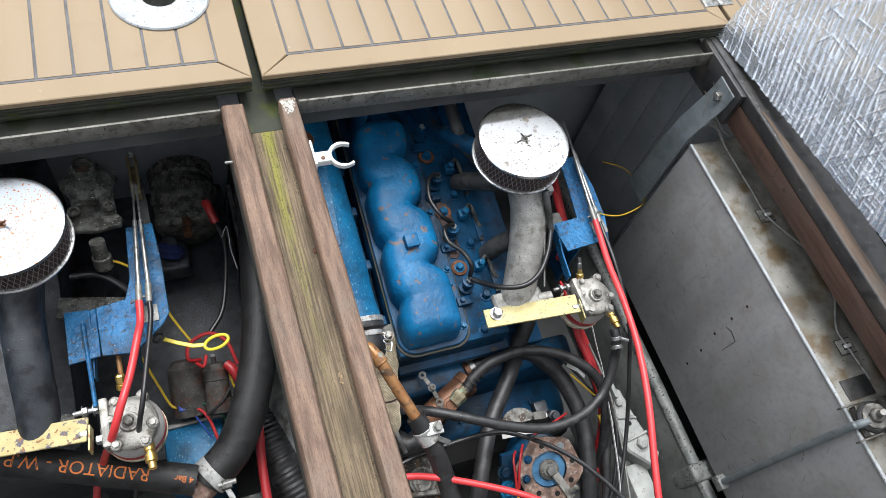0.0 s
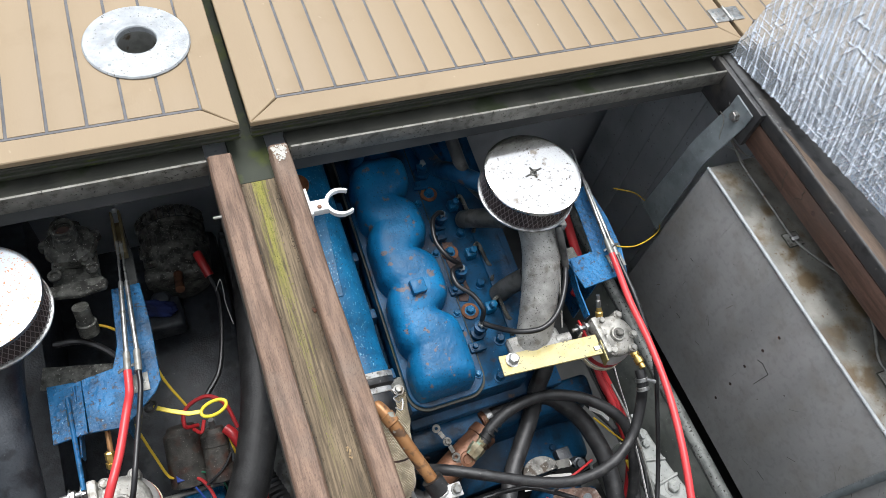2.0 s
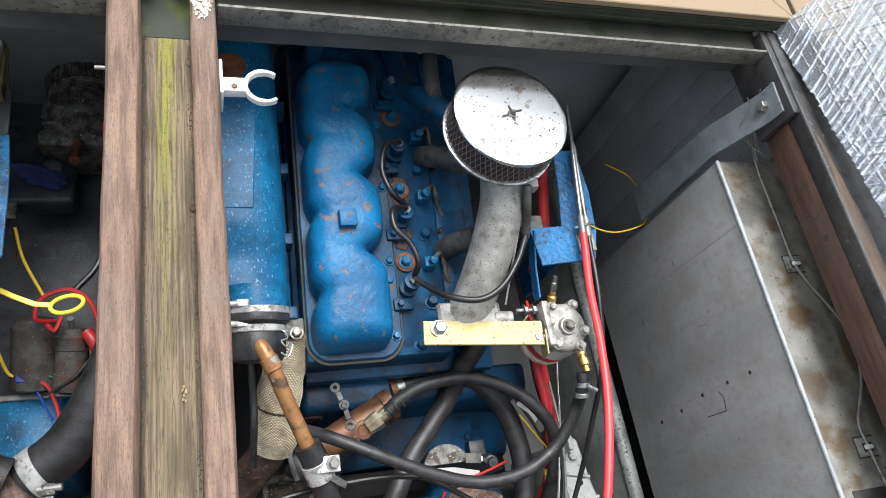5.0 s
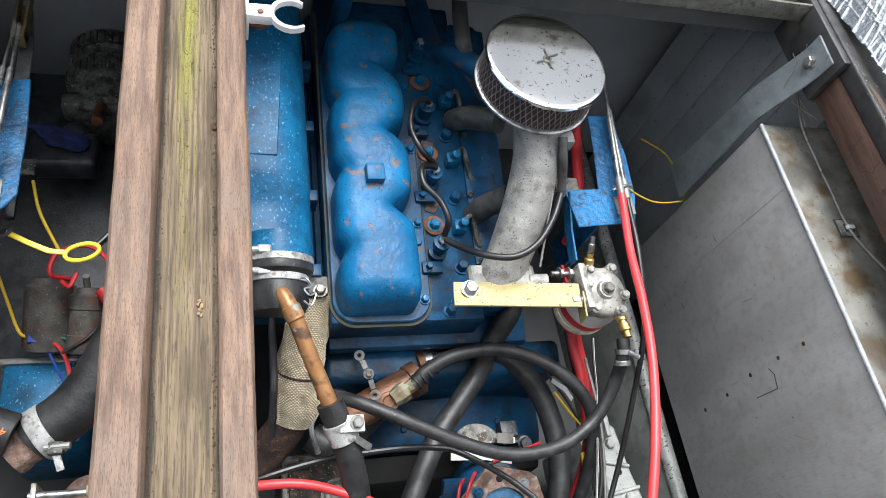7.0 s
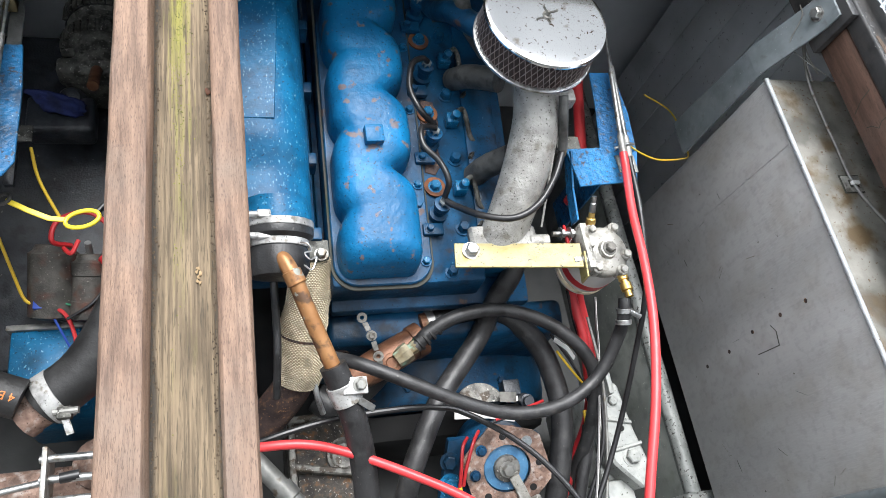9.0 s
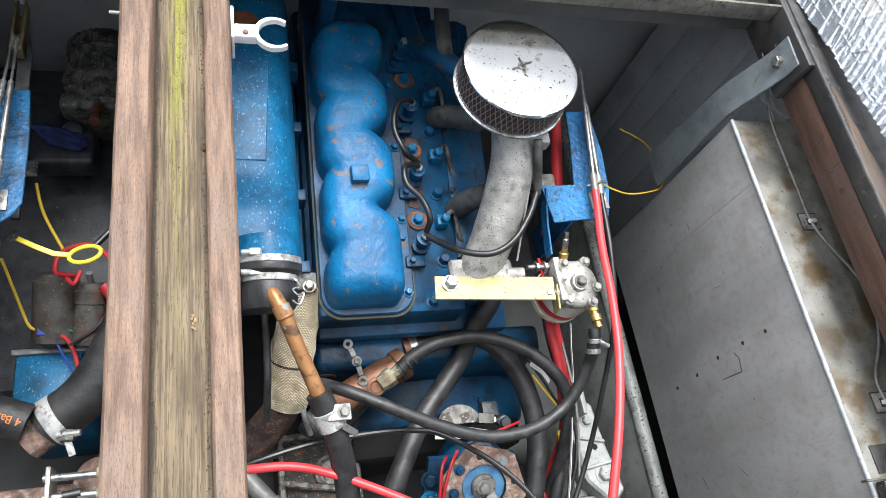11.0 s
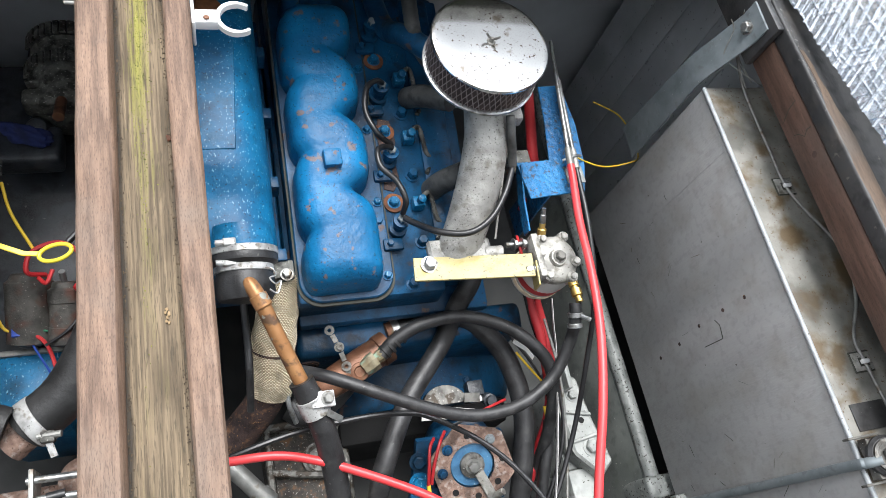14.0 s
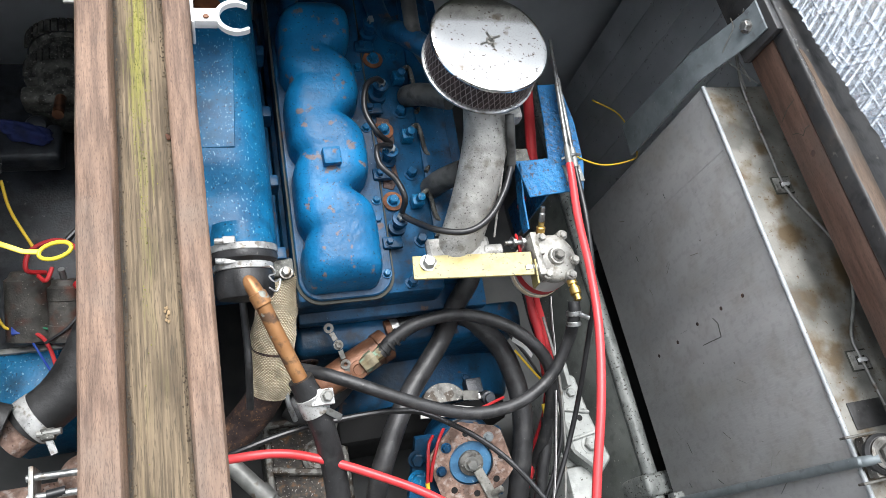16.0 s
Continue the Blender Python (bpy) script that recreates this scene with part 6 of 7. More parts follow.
# red battery cables, wires and connectors on the starboard side of the engine
for k, (pts, r, mt) in enumerate((
        ([(0.64, -0.40, -0.46), (0.665, -0.455, -0.53), (0.685, -0.52, -0.57), (0.69, -0.60, -0.60), (0.685, -0.68, -0.65), (0.655, -0.75, -0.69), (0.605, -0.84, -0.72), (0.56, -0.95, -0.78)], 0.0125, DARK_RED),
        ([(0.62, -0.40, -0.45), (0.642, -0.46, -0.51), (0.66, -0.53, -0.54), (0.668, -0.60, -0.57), (0.68, -0.66, -0.61)], 0.010, DARK_RED),
        ([(0.66, -0.27, -0.46), (0.672, -0.25, -0.40), (0.689, -0.161, -0.40), (0.71, -0.06, -0.40), (0.728, 0.05, -0.40), (0.735, 0.15, -0.46)], 0.012, DARK_RED))):
    solo("battery_cable", tube(pts, r, 14), mt, "thick dull red battery cable beside the engine", "cable", "battery cables")
for pts, r, mt, col in (
        ([(0.63, -0.45, -0.50), (0.655, -0.52, -0.55), (0.70, -0.60, -0.6), (0.70, -0.72, -0.63), (0.66, -0.82, -0.66), (0.60, -0.92, -0.7)], 0.0045, BLACK_CABLE, "black"),
        ([(0.675, -0.50, -0.53), (0.69, -0.62, -0.56), (0.685, -0.75, -0.6), (0.66, -0.9, -0.64)], 0.0032, GALV, "grey"),
        ([(0.60, -0.52, -0.56), (0.65, -0.60, -0.58), (0.67, -0.66, -0.60)], 0.003, BLACK_CABLE, "black"),
        ([(0.60, -0.56, -0.55), (0.635, -0.60, -0.57), (0.66, -0.63, -0.58)], 0.0025, YELLOW_WIRE, "yellow"),
        ([(0.40, -0.70, -0.60), (0.385, -0.72, -0.59), (0.378, -0.76, -0.60), (0.375, -0.79, -0.62)], 0.0034, RED_WIRE, "red"),
        ([(0.425, -0.69, -0.60), (0.405, -0.715, -0.585), (0.388, -0.755, -0.595), (0.382, -0.785, -0.615)], 0.0034, RED_WIRE, "red"),
        ([(0.46, -0.675, -0.59), (0.52, -0.66, -0.585), (0.57, -0.645, -0.6)], 0.003, RED_WIRE, "red"),
        ([(0.44, -0.682, -0.595), (0.50, -0.668, -0.59), (0.56, -0.655, -0.605)], 0.003, BLACK_CABLE, "black"),
        ([(0.60, -0.42, -0.40), (0.58, -0.38, -0.36), (0.57, -0.40, -0.34), (0.575, -0.43, -0.35)], 0.003, RED_WIRE, "red")):
    solo("loose_wire", tube(pts, r, 8), mt, f"thin {col} wire by the engine front", "wire", "loose wires")
for x, y in ((0.662, -0.682), (0.678, -0.676)):
    solo("crimp_connector", cyl((x, y + 0.012, -0.612), (x + 0.001, y - 0.018, -0.618), 0.005, 10, 0.001), YELLOW_WIRE, "yellow crimp connector on a loose wire", "connector", "crimp connectors")
solo("crimp_connector", cyl((0.376, -0.785, -0.618), (0.376, -0.805, -0.625), 0.0045, 10, 0.001), YELLOW_WIRE, "yellow crimp connector on red wires", "connector", "crimp connectors")
solo("taped_joint", tube([(0.668, -0.70, -0.625), (0.662, -0.75, -0.65), (0.65, -0.79, -0.665), (0.63, -0.87, -0.70), (0.60, -0.97, -0.76)], 0.013, 12), RUBBER, "bundle of wires wrapped in black tape", "wire bundle")
solo("white_tie", slab([(0.60, -0.535, -0.55), (0.625, -0.555, -0.552), (0.64, -0.575, -0.56)], 0.009, 0.002, (0.3, 0.6, 0.6), 0.0004), WHITE_PLASTIC, "white plastic cable tie end", "cable tie")

striped = thing("striped_wire", (0.61, -0.85, -0.56), "thin black wire with a white stripe by the mount", "wire")
wire_way = [(0.716, -0.45, -0.552), (0.702, -0.51, -0.55), (0.692, -0.565, -0.55), (0.672, -0.64, -0.55), (0.654, -0.708, -0.55), (0.616, -0.83, -0.55), (0.57, -0.96, -0.56)]
part("sheath", tube(wire_way, 0.003, 8), BLACK_CABLE, striped)
part("stripe", tube([(x + 0.0012, y, z + 0.0021) for x, y, z in wire_way], 0.0011, 6), WHITE_PRINT, striped, "white stripe")

gear = thing("engine_mount", (0.79, -0.72, -1.0), "pale grey painted cast engine mount with bolts", "engine mount")
part("casting", plate([(0.752, -0.585), (0.80, -0.60), (0.812, -0.70), (0.835, -0.80), (0.80, -0.83), (0.745, -0.77), (0.735, -0.66)], -0.76, -0.70, 0.006), MOUNT_PAINT, gear)
part("rib", box(0.757, 0.77, -0.63, -0.56, -0.80, -0.665, 0.004), MOUNT_PAINT, gear)
part("foot", box(0.735, 0.80, -1.02, -0.80, -1.0, -0.74, 0.008), MOUNT_PAINT, gear)
part("pedestal", box(0.74, 0.82, -0.80, -0.60, -1.0, -0.762, 0.01), MOUNT_PAINT, gear)
part("bolt", hexbolt((0.79, -0.762, -0.70), (0, 0, 1), 0.016, 0.014), MOUNT_PAINT, gear)
part("bolt", hexbolt((0.775, -0.64, -0.70), (0, 0, 1), 0.011, 0.01), MOUNT_PAINT, gear)

part("hole", lathe((0.782, -0.70, -0.7005), (0, 0, 1), [(0, 0.007), (0.001, 0.0072)], 14), SHADE_BLACK, gear, "black disc painted as an open hole's shade")
part("rib", slab([(0.742, -0.675, -0.697), (0.808, -0.69, -0.697)], 0.008, 0.008, (0, 1, 0), 0.002), MOUNT_PAINT, gear)
part("rib", slab([(0.745, -0.745, -0.697), (0.82, -0.735, -0.697)], 0.008, 0.008, (0, 1, 0), 0.002), MOUNT_PAINT, gear)

gb = thing("gearbox", (0.16, -0.68, -1.0), "grimy grey cast gearbox end with rust in its pockets", "gearbox")
part("casting", box(0.08, 0.26, -1.0, -0.585, -1.0, -0.79, 0.02, 3), CAST_GREY, gb)
part("rusty_face", plate([(0.095, -0.61), (0.20, -0.60), (0.225, -0.66), (0.225, -0.85), (0.095, -0.85)], -0.79, -0.784, 0.001), GEAR_FACE, gb)
for a, b in (((0.085, -0.595), (0.085, -0.9)), ((0.085, -0.69), (0.245, -0.72)), ((0.16, -0.86), (0.245, -0.72)), ((0.085, -0.597), (0.20, -0.592))):
    part("rib", slab([(*a, -0.775), (*b, -0.775)], 0.014, 0.03, (b[1] - a[1], a[0] - b[0], 0), 0.003), CAST_GREY, gb)
part("bearing_ring", lathe((0.19, -0.675, -0.79), (0, 0, 1), [(0, 0.036), (0.018, 0.036), (0.02, 0.03), (0.012, 0.024), (0.012, 0.01)], 30), CAST_GREY, gb)
part("bolt", lathe((0.115, -0.70, -0.786), (0, 0, 1), [(0, 0.009), (0.001, 0.009)], 14), SHADE_BLACK, gb, "black disc painted as a bolt hole's shade")
part("plug", hexbolt((0.14, -0.775, -0.784), (0, 0, 1), 0.017, 0.012), ALLOY, gb)
gp = thing("galvanised_pipe", (0.06, -0.75, -0.75), "short dull galvanised pipe beside the gearbox", "pipe")
part("pipe", cyl((-0.03, -0.63, -0.69), (0.058, -0.735, -0.70), 0.018, 20), GALV, gp)
part("collar", lathe((0.056, -0.732, -0.70), (0.64, -0.76, -0.07), [(0, 0.021), (0.03, 0.021), (0.033, 0.017), (0.08, 0.017)], 20), GALV, gp)
solo("small_pipe", tube([(0.054, -0.38, -0.48), (0.054, -0.424, -0.50), (0.054, -0.468, -0.50), (0.053, -0.531, -0.50), (0.05, -0.60, -0.56)], 0.007, 14), RUBBER, "black hose behind the exhaust wrap", "hose", "coolant hoses")


# ---- port engine bay ----
air_filter(-0.569, -0.14, -0.08, CHROME_RUSTY, "round chrome air filter heavily spotted with rust")
pe = thing("marine_engine", (-0.7, -0.1, -1.0), "grimy second marine engine, block coloured dark like the bay, blue painted covers", "engine", "engines")
# The bay's darkness is put into the block, head and crankcase colour.
part("block", slope(box(-0.92, -0.56, -0.44, 0.30, -0.92, -0.50, 0.02)), DARK_METAL, pe)
part("cylinder_head", slope(box(-0.92, -0.63, -0.445, 0.24, -0.47, -0.397, 0.008)), DARK_METAL, pe)
part("rocker_cover", slope(box(-0.90, -0.76, -0.42, 0.2, -0.396, -0.31, 0.03, 4)), BLUE_WORN, pe)
part("crankcase", slope(box(-0.60, -0.15, -0.45, 0.28, -1.0, -0.72, 0.02)), DARK_METAL, pe, "filler crankcase box, coloured dark like the bay's shade")
inl = part("inlet_elbow", tube([(-0.60, -0.45, -0.37), (-0.595, -0.40, -0.34), (-0.592, -0.33, -0.29), (-0.588, -0.25, -0.25), (-0.575, -0.19, -0.2), (-0.569, -0.15, -0.14)], 0.04, 26, radius=lambda t: 0.95 + 0.1 * t), DARK_METAL, pe, "sooty black inlet pipe")
part("foot_arm", tube([(-0.68, -0.44, -0.39), (-0.60, -0.445, -0.38), (-0.56, -0.44, -0.38)], 0.022, 16), DARK_METAL, inl)
part("foot_bolt", hexbolt((-0.553, -0.437, -0.362), (0.3, -0.4, 0.8), 0.013, 0.01), OLD_ALLOY, inl)
part("edge_seam", tube([(-0.568, -0.20, -0.195), (-0.572, -0.26, -0.22), (-0.575, -0.33, -0.262)], 0.003, 8), GALV, inl)
part("pump_bracket", plate([(-0.485, 0.07), (-0.46, 0.09), (-0.42, 0.088), (-0.40, 0.06), (-0.398, -0.03), (-0.42, -0.055), (-0.46, -0.055), (-0.488, -0.03)], -0.292, -0.276, 0.003), OLD_ALLOY, pe, "grimy cast bracket")
wp = part("pump_housing", lathe((-0.443, 0.05, -0.27), (0, 0, 1), [(0, 0.05), (0.01, 0.052), (0.022, 0.048), (0.028, 0.03), (0.05, 0.022), (0.062, 0.022), (0.063, 0.017), (0.04, 0.015)], 9), OLD_ALLOY, pe, "grimy cast pump housing")
part("pump_inlet", lathe((-0.443, 0.055, -0.24), (0, 0, 1), [(0, 0.024), (0.03, 0.023), (0.045, 0.022), (0.046, 0.018), (0.02, 0.016)], 26), OLD_ALLOY, wp)
part("pump_flange", plate([(-0.492, -0.034), (-0.393, -0.034), (-0.385, -0.045), (-0.39, -0.062), (-0.44, -0.068), (-0.49, -0.060)], -0.275, -0.262, 0.002), OLD_ALLOY, wp)
for x in (-0.478, -0.408):
    part("pump_bolt", lathe((x, -0.015, -0.262), (0, 0, 1), [(0, 0.013), (0.008, 0.013), (0.008, 0.008), (0.002, 0.007)], 18), OLD_ALLOY, wp)
for a in (20, 75, 125, 165, 235, 300):
    q = Vector((-0.443 + 0.05 * math.cos(radians(a)), 0.05 + 0.05 * math.sin(radians(a)), -0.272))
    part("pump_boss", lathe(q, (0, 0, 1), [(0, 0.012), (0.014, 0.011), (0.016, 0.007), (0.022, 0.006)], 12), OLD_ALLOY, wp)
part("pump_throat", lathe((-0.443, 0.055, -0.212), (0, 0, 1), [(0, 0.001), (0, 0.0165), (0.001, 0.0165), (0.001, 0.001)], 20, caps=False), RUST_PIPE, wp, "rusty brown throat")
part("pump_outlet", lathe((-0.445, -0.09, -0.30), (0, -0.4, -1), [(-0.02, 0.016), (0.02, 0.016), (0.022, 0.02), (0.05, 0.02)], 18), OLD_ALLOY, wp)
part("bearer", slab([(-0.56, -0.15, -0.42), (-0.40, -0.19, -0.41)], 0.05, 0.006, (0.2, 1, 0), 0.001), OLD_ALLOY, pe, "drilled grey bearer plate")
part("side_cover", box(-0.41, -0.27, -0.56, -0.40, -0.92, -0.655, 0.012), BLUE, pe, "speckled blue side cover")
part("side_lip", box(-0.415, -0.265, -0.41, -0.398, -0.67, -0.648, 0.003), GALV, pe)
# Dark box added to fill the bay's shaded void below the cloth.
part("dark_filler", box(-0.395, -0.270, -0.03, 0.055, -0.62, -0.562, 0.012, 3), DARK_METAL, pe)

part("lug_arm", box(-0.40, -0.384, -0.19, -0.09, -0.512, -0.5025, 0.001), DARK_METAL, pe)
part("lug", box(-0.392, -0.360, -0.100, -0.065, -0.502, -0.498, 0.001), OLD_ALLOY, pe, "small bright lug")


lb = throttle_bracket(-1.075, 0.012, "folded blue bracket with chipped paint holding two cables", ((0.610, -0.243), (0.668, -0.236), (0.682, -0.19), (0.688, -0.062), (0.744, -0.060), (0.750, -0.16), (0.749, -0.285), (0.735, -0.308), (0.697, -0.34), (0.672, -0.36), (0.612, -0.352)))
part("drop_plate", plate([(-0.526, -0.226), (-0.466, -0.231), (-0.466, -0.338), (-0.525, -0.342)], -0.306, -0.301, 0.001), BLUE_BRACKET, lb)
part("slot", box(-0.497, -0.487, -0.315, -0.262, -0.3008, -0.2995, 0.001), CHANNEL, lb, "dark strip marking the slot")
part("link_rod", cyl((-0.491, -0.263, -0.292), (-0.488, -0.435, -0.315), 0.0045, 10), BLUE_BRACKET, lb, "blue link rod")
for x in (-0.361, -0.345):
    part("clevis_fork", box(x, x + 0.005, 0.01, 0.118, -0.285, -0.262, 0.0015), DULL_BRASS, lb, "dull brass clevis fork")
part("clevis_web", box(-0.358, -0.343, 0.01, 0.118 - 0.02, -0.286, -0.278, 0.001), DULL_BRASS, lb)
part("clevis_block", box(-0.361, -0.345 + 0.005, 0.01 - 0.002, 0.01 + 0.02, -0.286, -0.259, 0.002), DULL_BRASS, lb)
part("clevis_bolt", hexbolt((-0.35, 0.118 + 0.004, -0.27), (0, 0.3, 1), 0.006, 0.008), ZINC, lb)
part("strip", slab([(-0.352, 0.10, -0.29), (-0.345, 0.02, -0.30), (-0.345, -0.05, -0.30)], 0.022, 0.004, (1, 0, 0), 0.001), ALLOY_DARK, lb)
control_cable([(-0.357, 0.008, -0.260), (-0.374, -0.215, -0.262), (-0.380, -0.30, -0.258), (-0.389, -0.338, -0.25), (-0.411, -0.412, -0.248), (-0.435, -0.471, -0.25), (-0.464, -0.510, -0.30), (-0.500, -0.508, -0.42), (-0.540, -0.522, -0.54), (-0.56, -0.54, -0.62)], RED_CABLE, "red sheathed push-pull cable over the fuel filter")
control_cable([(-0.349, 0.006, -0.260), (-0.355, -0.215, -0.262), (-0.361, -0.30, -0.262), (-0.380, -0.397, -0.253), (-0.395, -0.463, -0.255), (-0.414, -0.501, -0.30), (-0.437, -0.508, -0.42), (-0.461, -0.533, -0.54), (-0.48, -0.55, -0.62)], BLACK_CABLE, "black sheathed push-pull cable over the fuel filter")
filter_bracket(-1.085, -0.017, 0.0, YELLOW_RUSTY, "yellow flat bracket blotched with dark corrosion")
port_filter = fuel_filter(-1.062, -0.035, -0.004, "cast fuel filter head with brass unions", False)
port_filter.scale = (1.1, 1.1, 1.1)
fp = thing("copper_fuel_pipe", (-0.437, -0.408, -0.32), "thin copper fuel pipe with a brass union nut", "pipe")
part("union_nut", lathe((-0.444, -0.392, -0.364), (0.05, 0.62, 0.6), [(0, 0.011), (0.010, 0.011), (0.011, 0.008), (0.014, 0.008), (0.015, 0.0095), (0.030, 0.0095), (0.033, 0.006)], 6), BRASS, fp, "brass union nut", smooth=20)
part("pipe", tube([(-0.441, -0.378, -0.35), (-0.439, -0.36, -0.338), (-0.438, -0.335, -0.33), (-0.436, -0.30, -0.335), (-0.432, -0.26, -0.36)], 0.0052, 10), COPPER, fp)

al = thing("alternator", (-0.26, 0.16, -0.72), "grimy grey alternator with slotted cooling fins", "alternator")
part("body", lathe((-0.258, 0.30, -0.60), (0, -1, 0.06), [(0, 0.03), (0.004, 0.072), (0.012, 0.08), (0.05, 0.08), (0.055, 0.072), (0.075, 0.072), (0.08, 0.082), (0.13, 0.083), (0.15, 0.08), (0.20, 0.075), (0.212, 0.06), (0.214, 0.03)], 40), OLD_ALLOY, al)
# Dark bands carry the shade between the fins in their colour.
for y in (0.272, 0.195):
    part("fin_shade_band", lathe((-0.258, y - 0.018, -0.598), (0, 1, 0), [(0, 0.0835), (0.036, 0.0835)], 36, caps=False), DARK_METAL, al, "dark band painted as shade between the fins")
for y, r, count in ((0.272, 0.086, 15), (0.195, 0.088, 15)):
    for k in range(count):
        a = radians(22 + 136 * k / (count - 1))
        p = Vector((-0.258 + r * math.cos(a), y, -0.598 + r * math.sin(a)))
        part("fin", slab([p + Vector((0, 0.016, 0)), p - Vector((0, 0.016, 0))], 0.012, 0.0075, (-math.sin(a), 0, math.cos(a)), 0.001), OLD_ALLOY, al)
part("front_case", box(-0.34, -0.185, 0.085, 0.125, -0.58, -0.525, 0.012, 3), OLD_ALLOY, al)
for k in range(4):
    part("fin", box(-0.33 + 0.036 * k, -0.305 + 0.036 * k, 0.128, 0.136, -0.535, -0.516, 0.002), OLD_ALLOY, al)
part("stud", cyl((-0.262, 0.085, -0.52), (-0.264, 0.03, -0.50), 0.011, 14), OLD_BRONZE, al, "rusty brown stud")
part("regulator", lathe((-0.315, 0.06, -0.60), (0, -0.3, 1), [(0, 0.03), (0.03, 0.026), (0.046, 0.018), (0.05, 0.008)], 18), DARK_METAL, al)
part("red_boot", tube([(-0.208, 0.115, -0.495), (-0.202, 0.09, -0.495), (-0.192, 0.055, -0.51)], 0.011, 12), RED_WIRE, al, "red rubber terminal boot")
solo("alternator_lead", tube([(-0.192, 0.055, -0.51), (-0.182, 0.0, -0.52), (-0.195, -0.09, -0.53), (-0.22, -0.18, -0.54), (-0.26, -0.23, -0.55)], 0.006, 10), BLACK_CABLE, "black lead hanging from the alternator", "cable")
def rag():
    bm = bmesh.new()
    bmesh.ops.create_icosphere(bm, subdivisions=4, radius=1.0)
    for v in bm.verts:
        r = 1 + 0.5 * noise.noise(v.co * 1.7 + Vector((3, 1, 0))) + 0.18 * noise.noise(v.co * 5)
        v.co = Vector((-0.335 + 0.052 * v.co.x * r, 0.022 - 0.018 * v.co.x + 0.020 * v.co.y * r, -0.545 + 0.018 * v.co.z * r))
    return bm
for pts in ([(-0.187, -0.024, -0.452), (-0.178, -0.008, -0.448), (-0.171, 0.0, -0.446), (-0.170, -0.03, -0.45), (-0.172, -0.06, -0.455), (-0.166, -0.11, -0.47)],):
    solo("wire_strand", tube(pts, 0.0010, 5), WHITE_PRINT, "thin pale broken wire strand hanging in the bay", "wire", "loose wires")
solo("blue_rag", rag(), RAG, "crumpled scrap of dark blue cloth in the bay", "rag", smooth=180)

st = thing("starter_motor", (-0.31, -0.34, -0.72), "dusty dark starter motor with its solenoid", "starter motor")
part("body", lathe((-0.335, -0.375, -0.63), (0.05, 0.8, 0.45), [(-0.02, 0.03), (-0.015, 0.042), (0.10, 0.042), (0.105, 0.035), (0.115, 0.03)], 30), STARTER, st)
part("solenoid", lathe((-0.268, -0.395, -0.60), (0.05, 0.8, 0.42), [(-0.02, 0.024), (-0.016, 0.031), (0.015, 0.031), (0.016, 0.029), (0.06, 0.029), (0.062, 0.031), (0.085, 0.031), (0.09, 0.024), (0.10, 0.022)], 28), STARTER, st)
part("terminal", cyl((-0.262, -0.31, -0.545), (-0.262, -0.30, -0.52), 0.006, 10), ZINC, st)
part("red_boot", tube([(-0.235, -0.325, -0.53), (-0.222, -0.345, -0.53), (-0.208, -0.38, -0.55)], 0.012, 12), RED_WIRE, st, "red rubber terminal boot")
for pts, r, mt, col in (
        ([(-0.29, -0.30, -0.53), (-0.315, -0.305, -0.50), (-0.305, -0.27, -0.49), (-0.26, -0.255, -0.49), (-0.225, -0.28, -0.50), (-0.21, -0.33, -0.53)], 0.0045, RED_WIRE, "red"),
        ([(-0.30, -0.31, -0.52), (-0.285, -0.325, -0.51), (-0.275, -0.30, -0.51)], 0.004, RED_WIRE, "red"),
        ([(-0.42, -0.25, -0.55), (-0.395, -0.32, -0.58), (-0.375, -0.37, -0.60), (-0.355, -0.378, -0.60)], 0.003, YELLOW_WIRE, "yellow"),
        ([(-0.335, -0.385, -0.60), (-0.31, -0.40, -0.60), (-0.295, -0.43, -0.61), (-0.285, -0.48, -0.63)], 0.0038, RED_WIRE, "red"),
        ([(-0.335, -0.38, -0.60), (-0.30, -0.385, -0.60), (-0.27, -0.41, -0.61), (-0.26, -0.44, -0.63)], 0.0022, GREEN_WIRE, "green"),
        ([(-0.335, -0.39, -0.605), (-0.32, -0.42, -0.61), (-0.30, -0.46, -0.63)], 0.0022, BLUE_PLASTIC, "blue"),
        ([(-0.35, -0.14, -0.46), (-0.335, -0.20, -0.47), (-0.30, -0.27, -0.49)], 0.003, YELLOW_WIRE, "yellow"),
        ([(-0.235, -0.33, -0.56), (-0.225, -0.38, -0.58), (-0.222, -0.42, -0.60)], 0.003, YELLOW_WIRE, "yellow"),
        ([(-0.47, -0.08, -0.36), (-0.42, -0.09, -0.37), (-0.37, -0.12, -0.40)], 0.003, YELLOW_WIRE, "yellow"),
        ([(-0.30, -0.42, -0.58), (-0.26, -0.40, -0.565), (-0.235, -0.37, -0.56)], 0.003, BLACK_CABLE, "black"),
        ([(-0.52, -0.10, -0.38), (-0.46, -0.12, -0.36), (-0.41, -0.16, -0.38), (-0.39, -0.2, -0.42)], 0.007, BLACK_CABLE, "black")):
    solo("loose_wire", tube(pts, r, 8), mt, f"thin {col} wire round the starter motor", "wire", "loose wires")
solo("wire_connector", box(-0.36, -0.335, -0.392, -0.372, -0.606, -0.592, 0.002), BLUE_PLASTIC, "small blue plastic wire connector", "connector")
solo("battery_cable", tube([(-0.21, -0.38, -0.55), (-0.19, -0.45, -0.60), (-0.20, -0.55, -0.64), (-0.205, -0.66, -0.66), (-0.21, -0.8, -0.70)], 0.011, 12), DARK_RED, "thick dull red battery cable beside the engine", "cable", "battery cables")

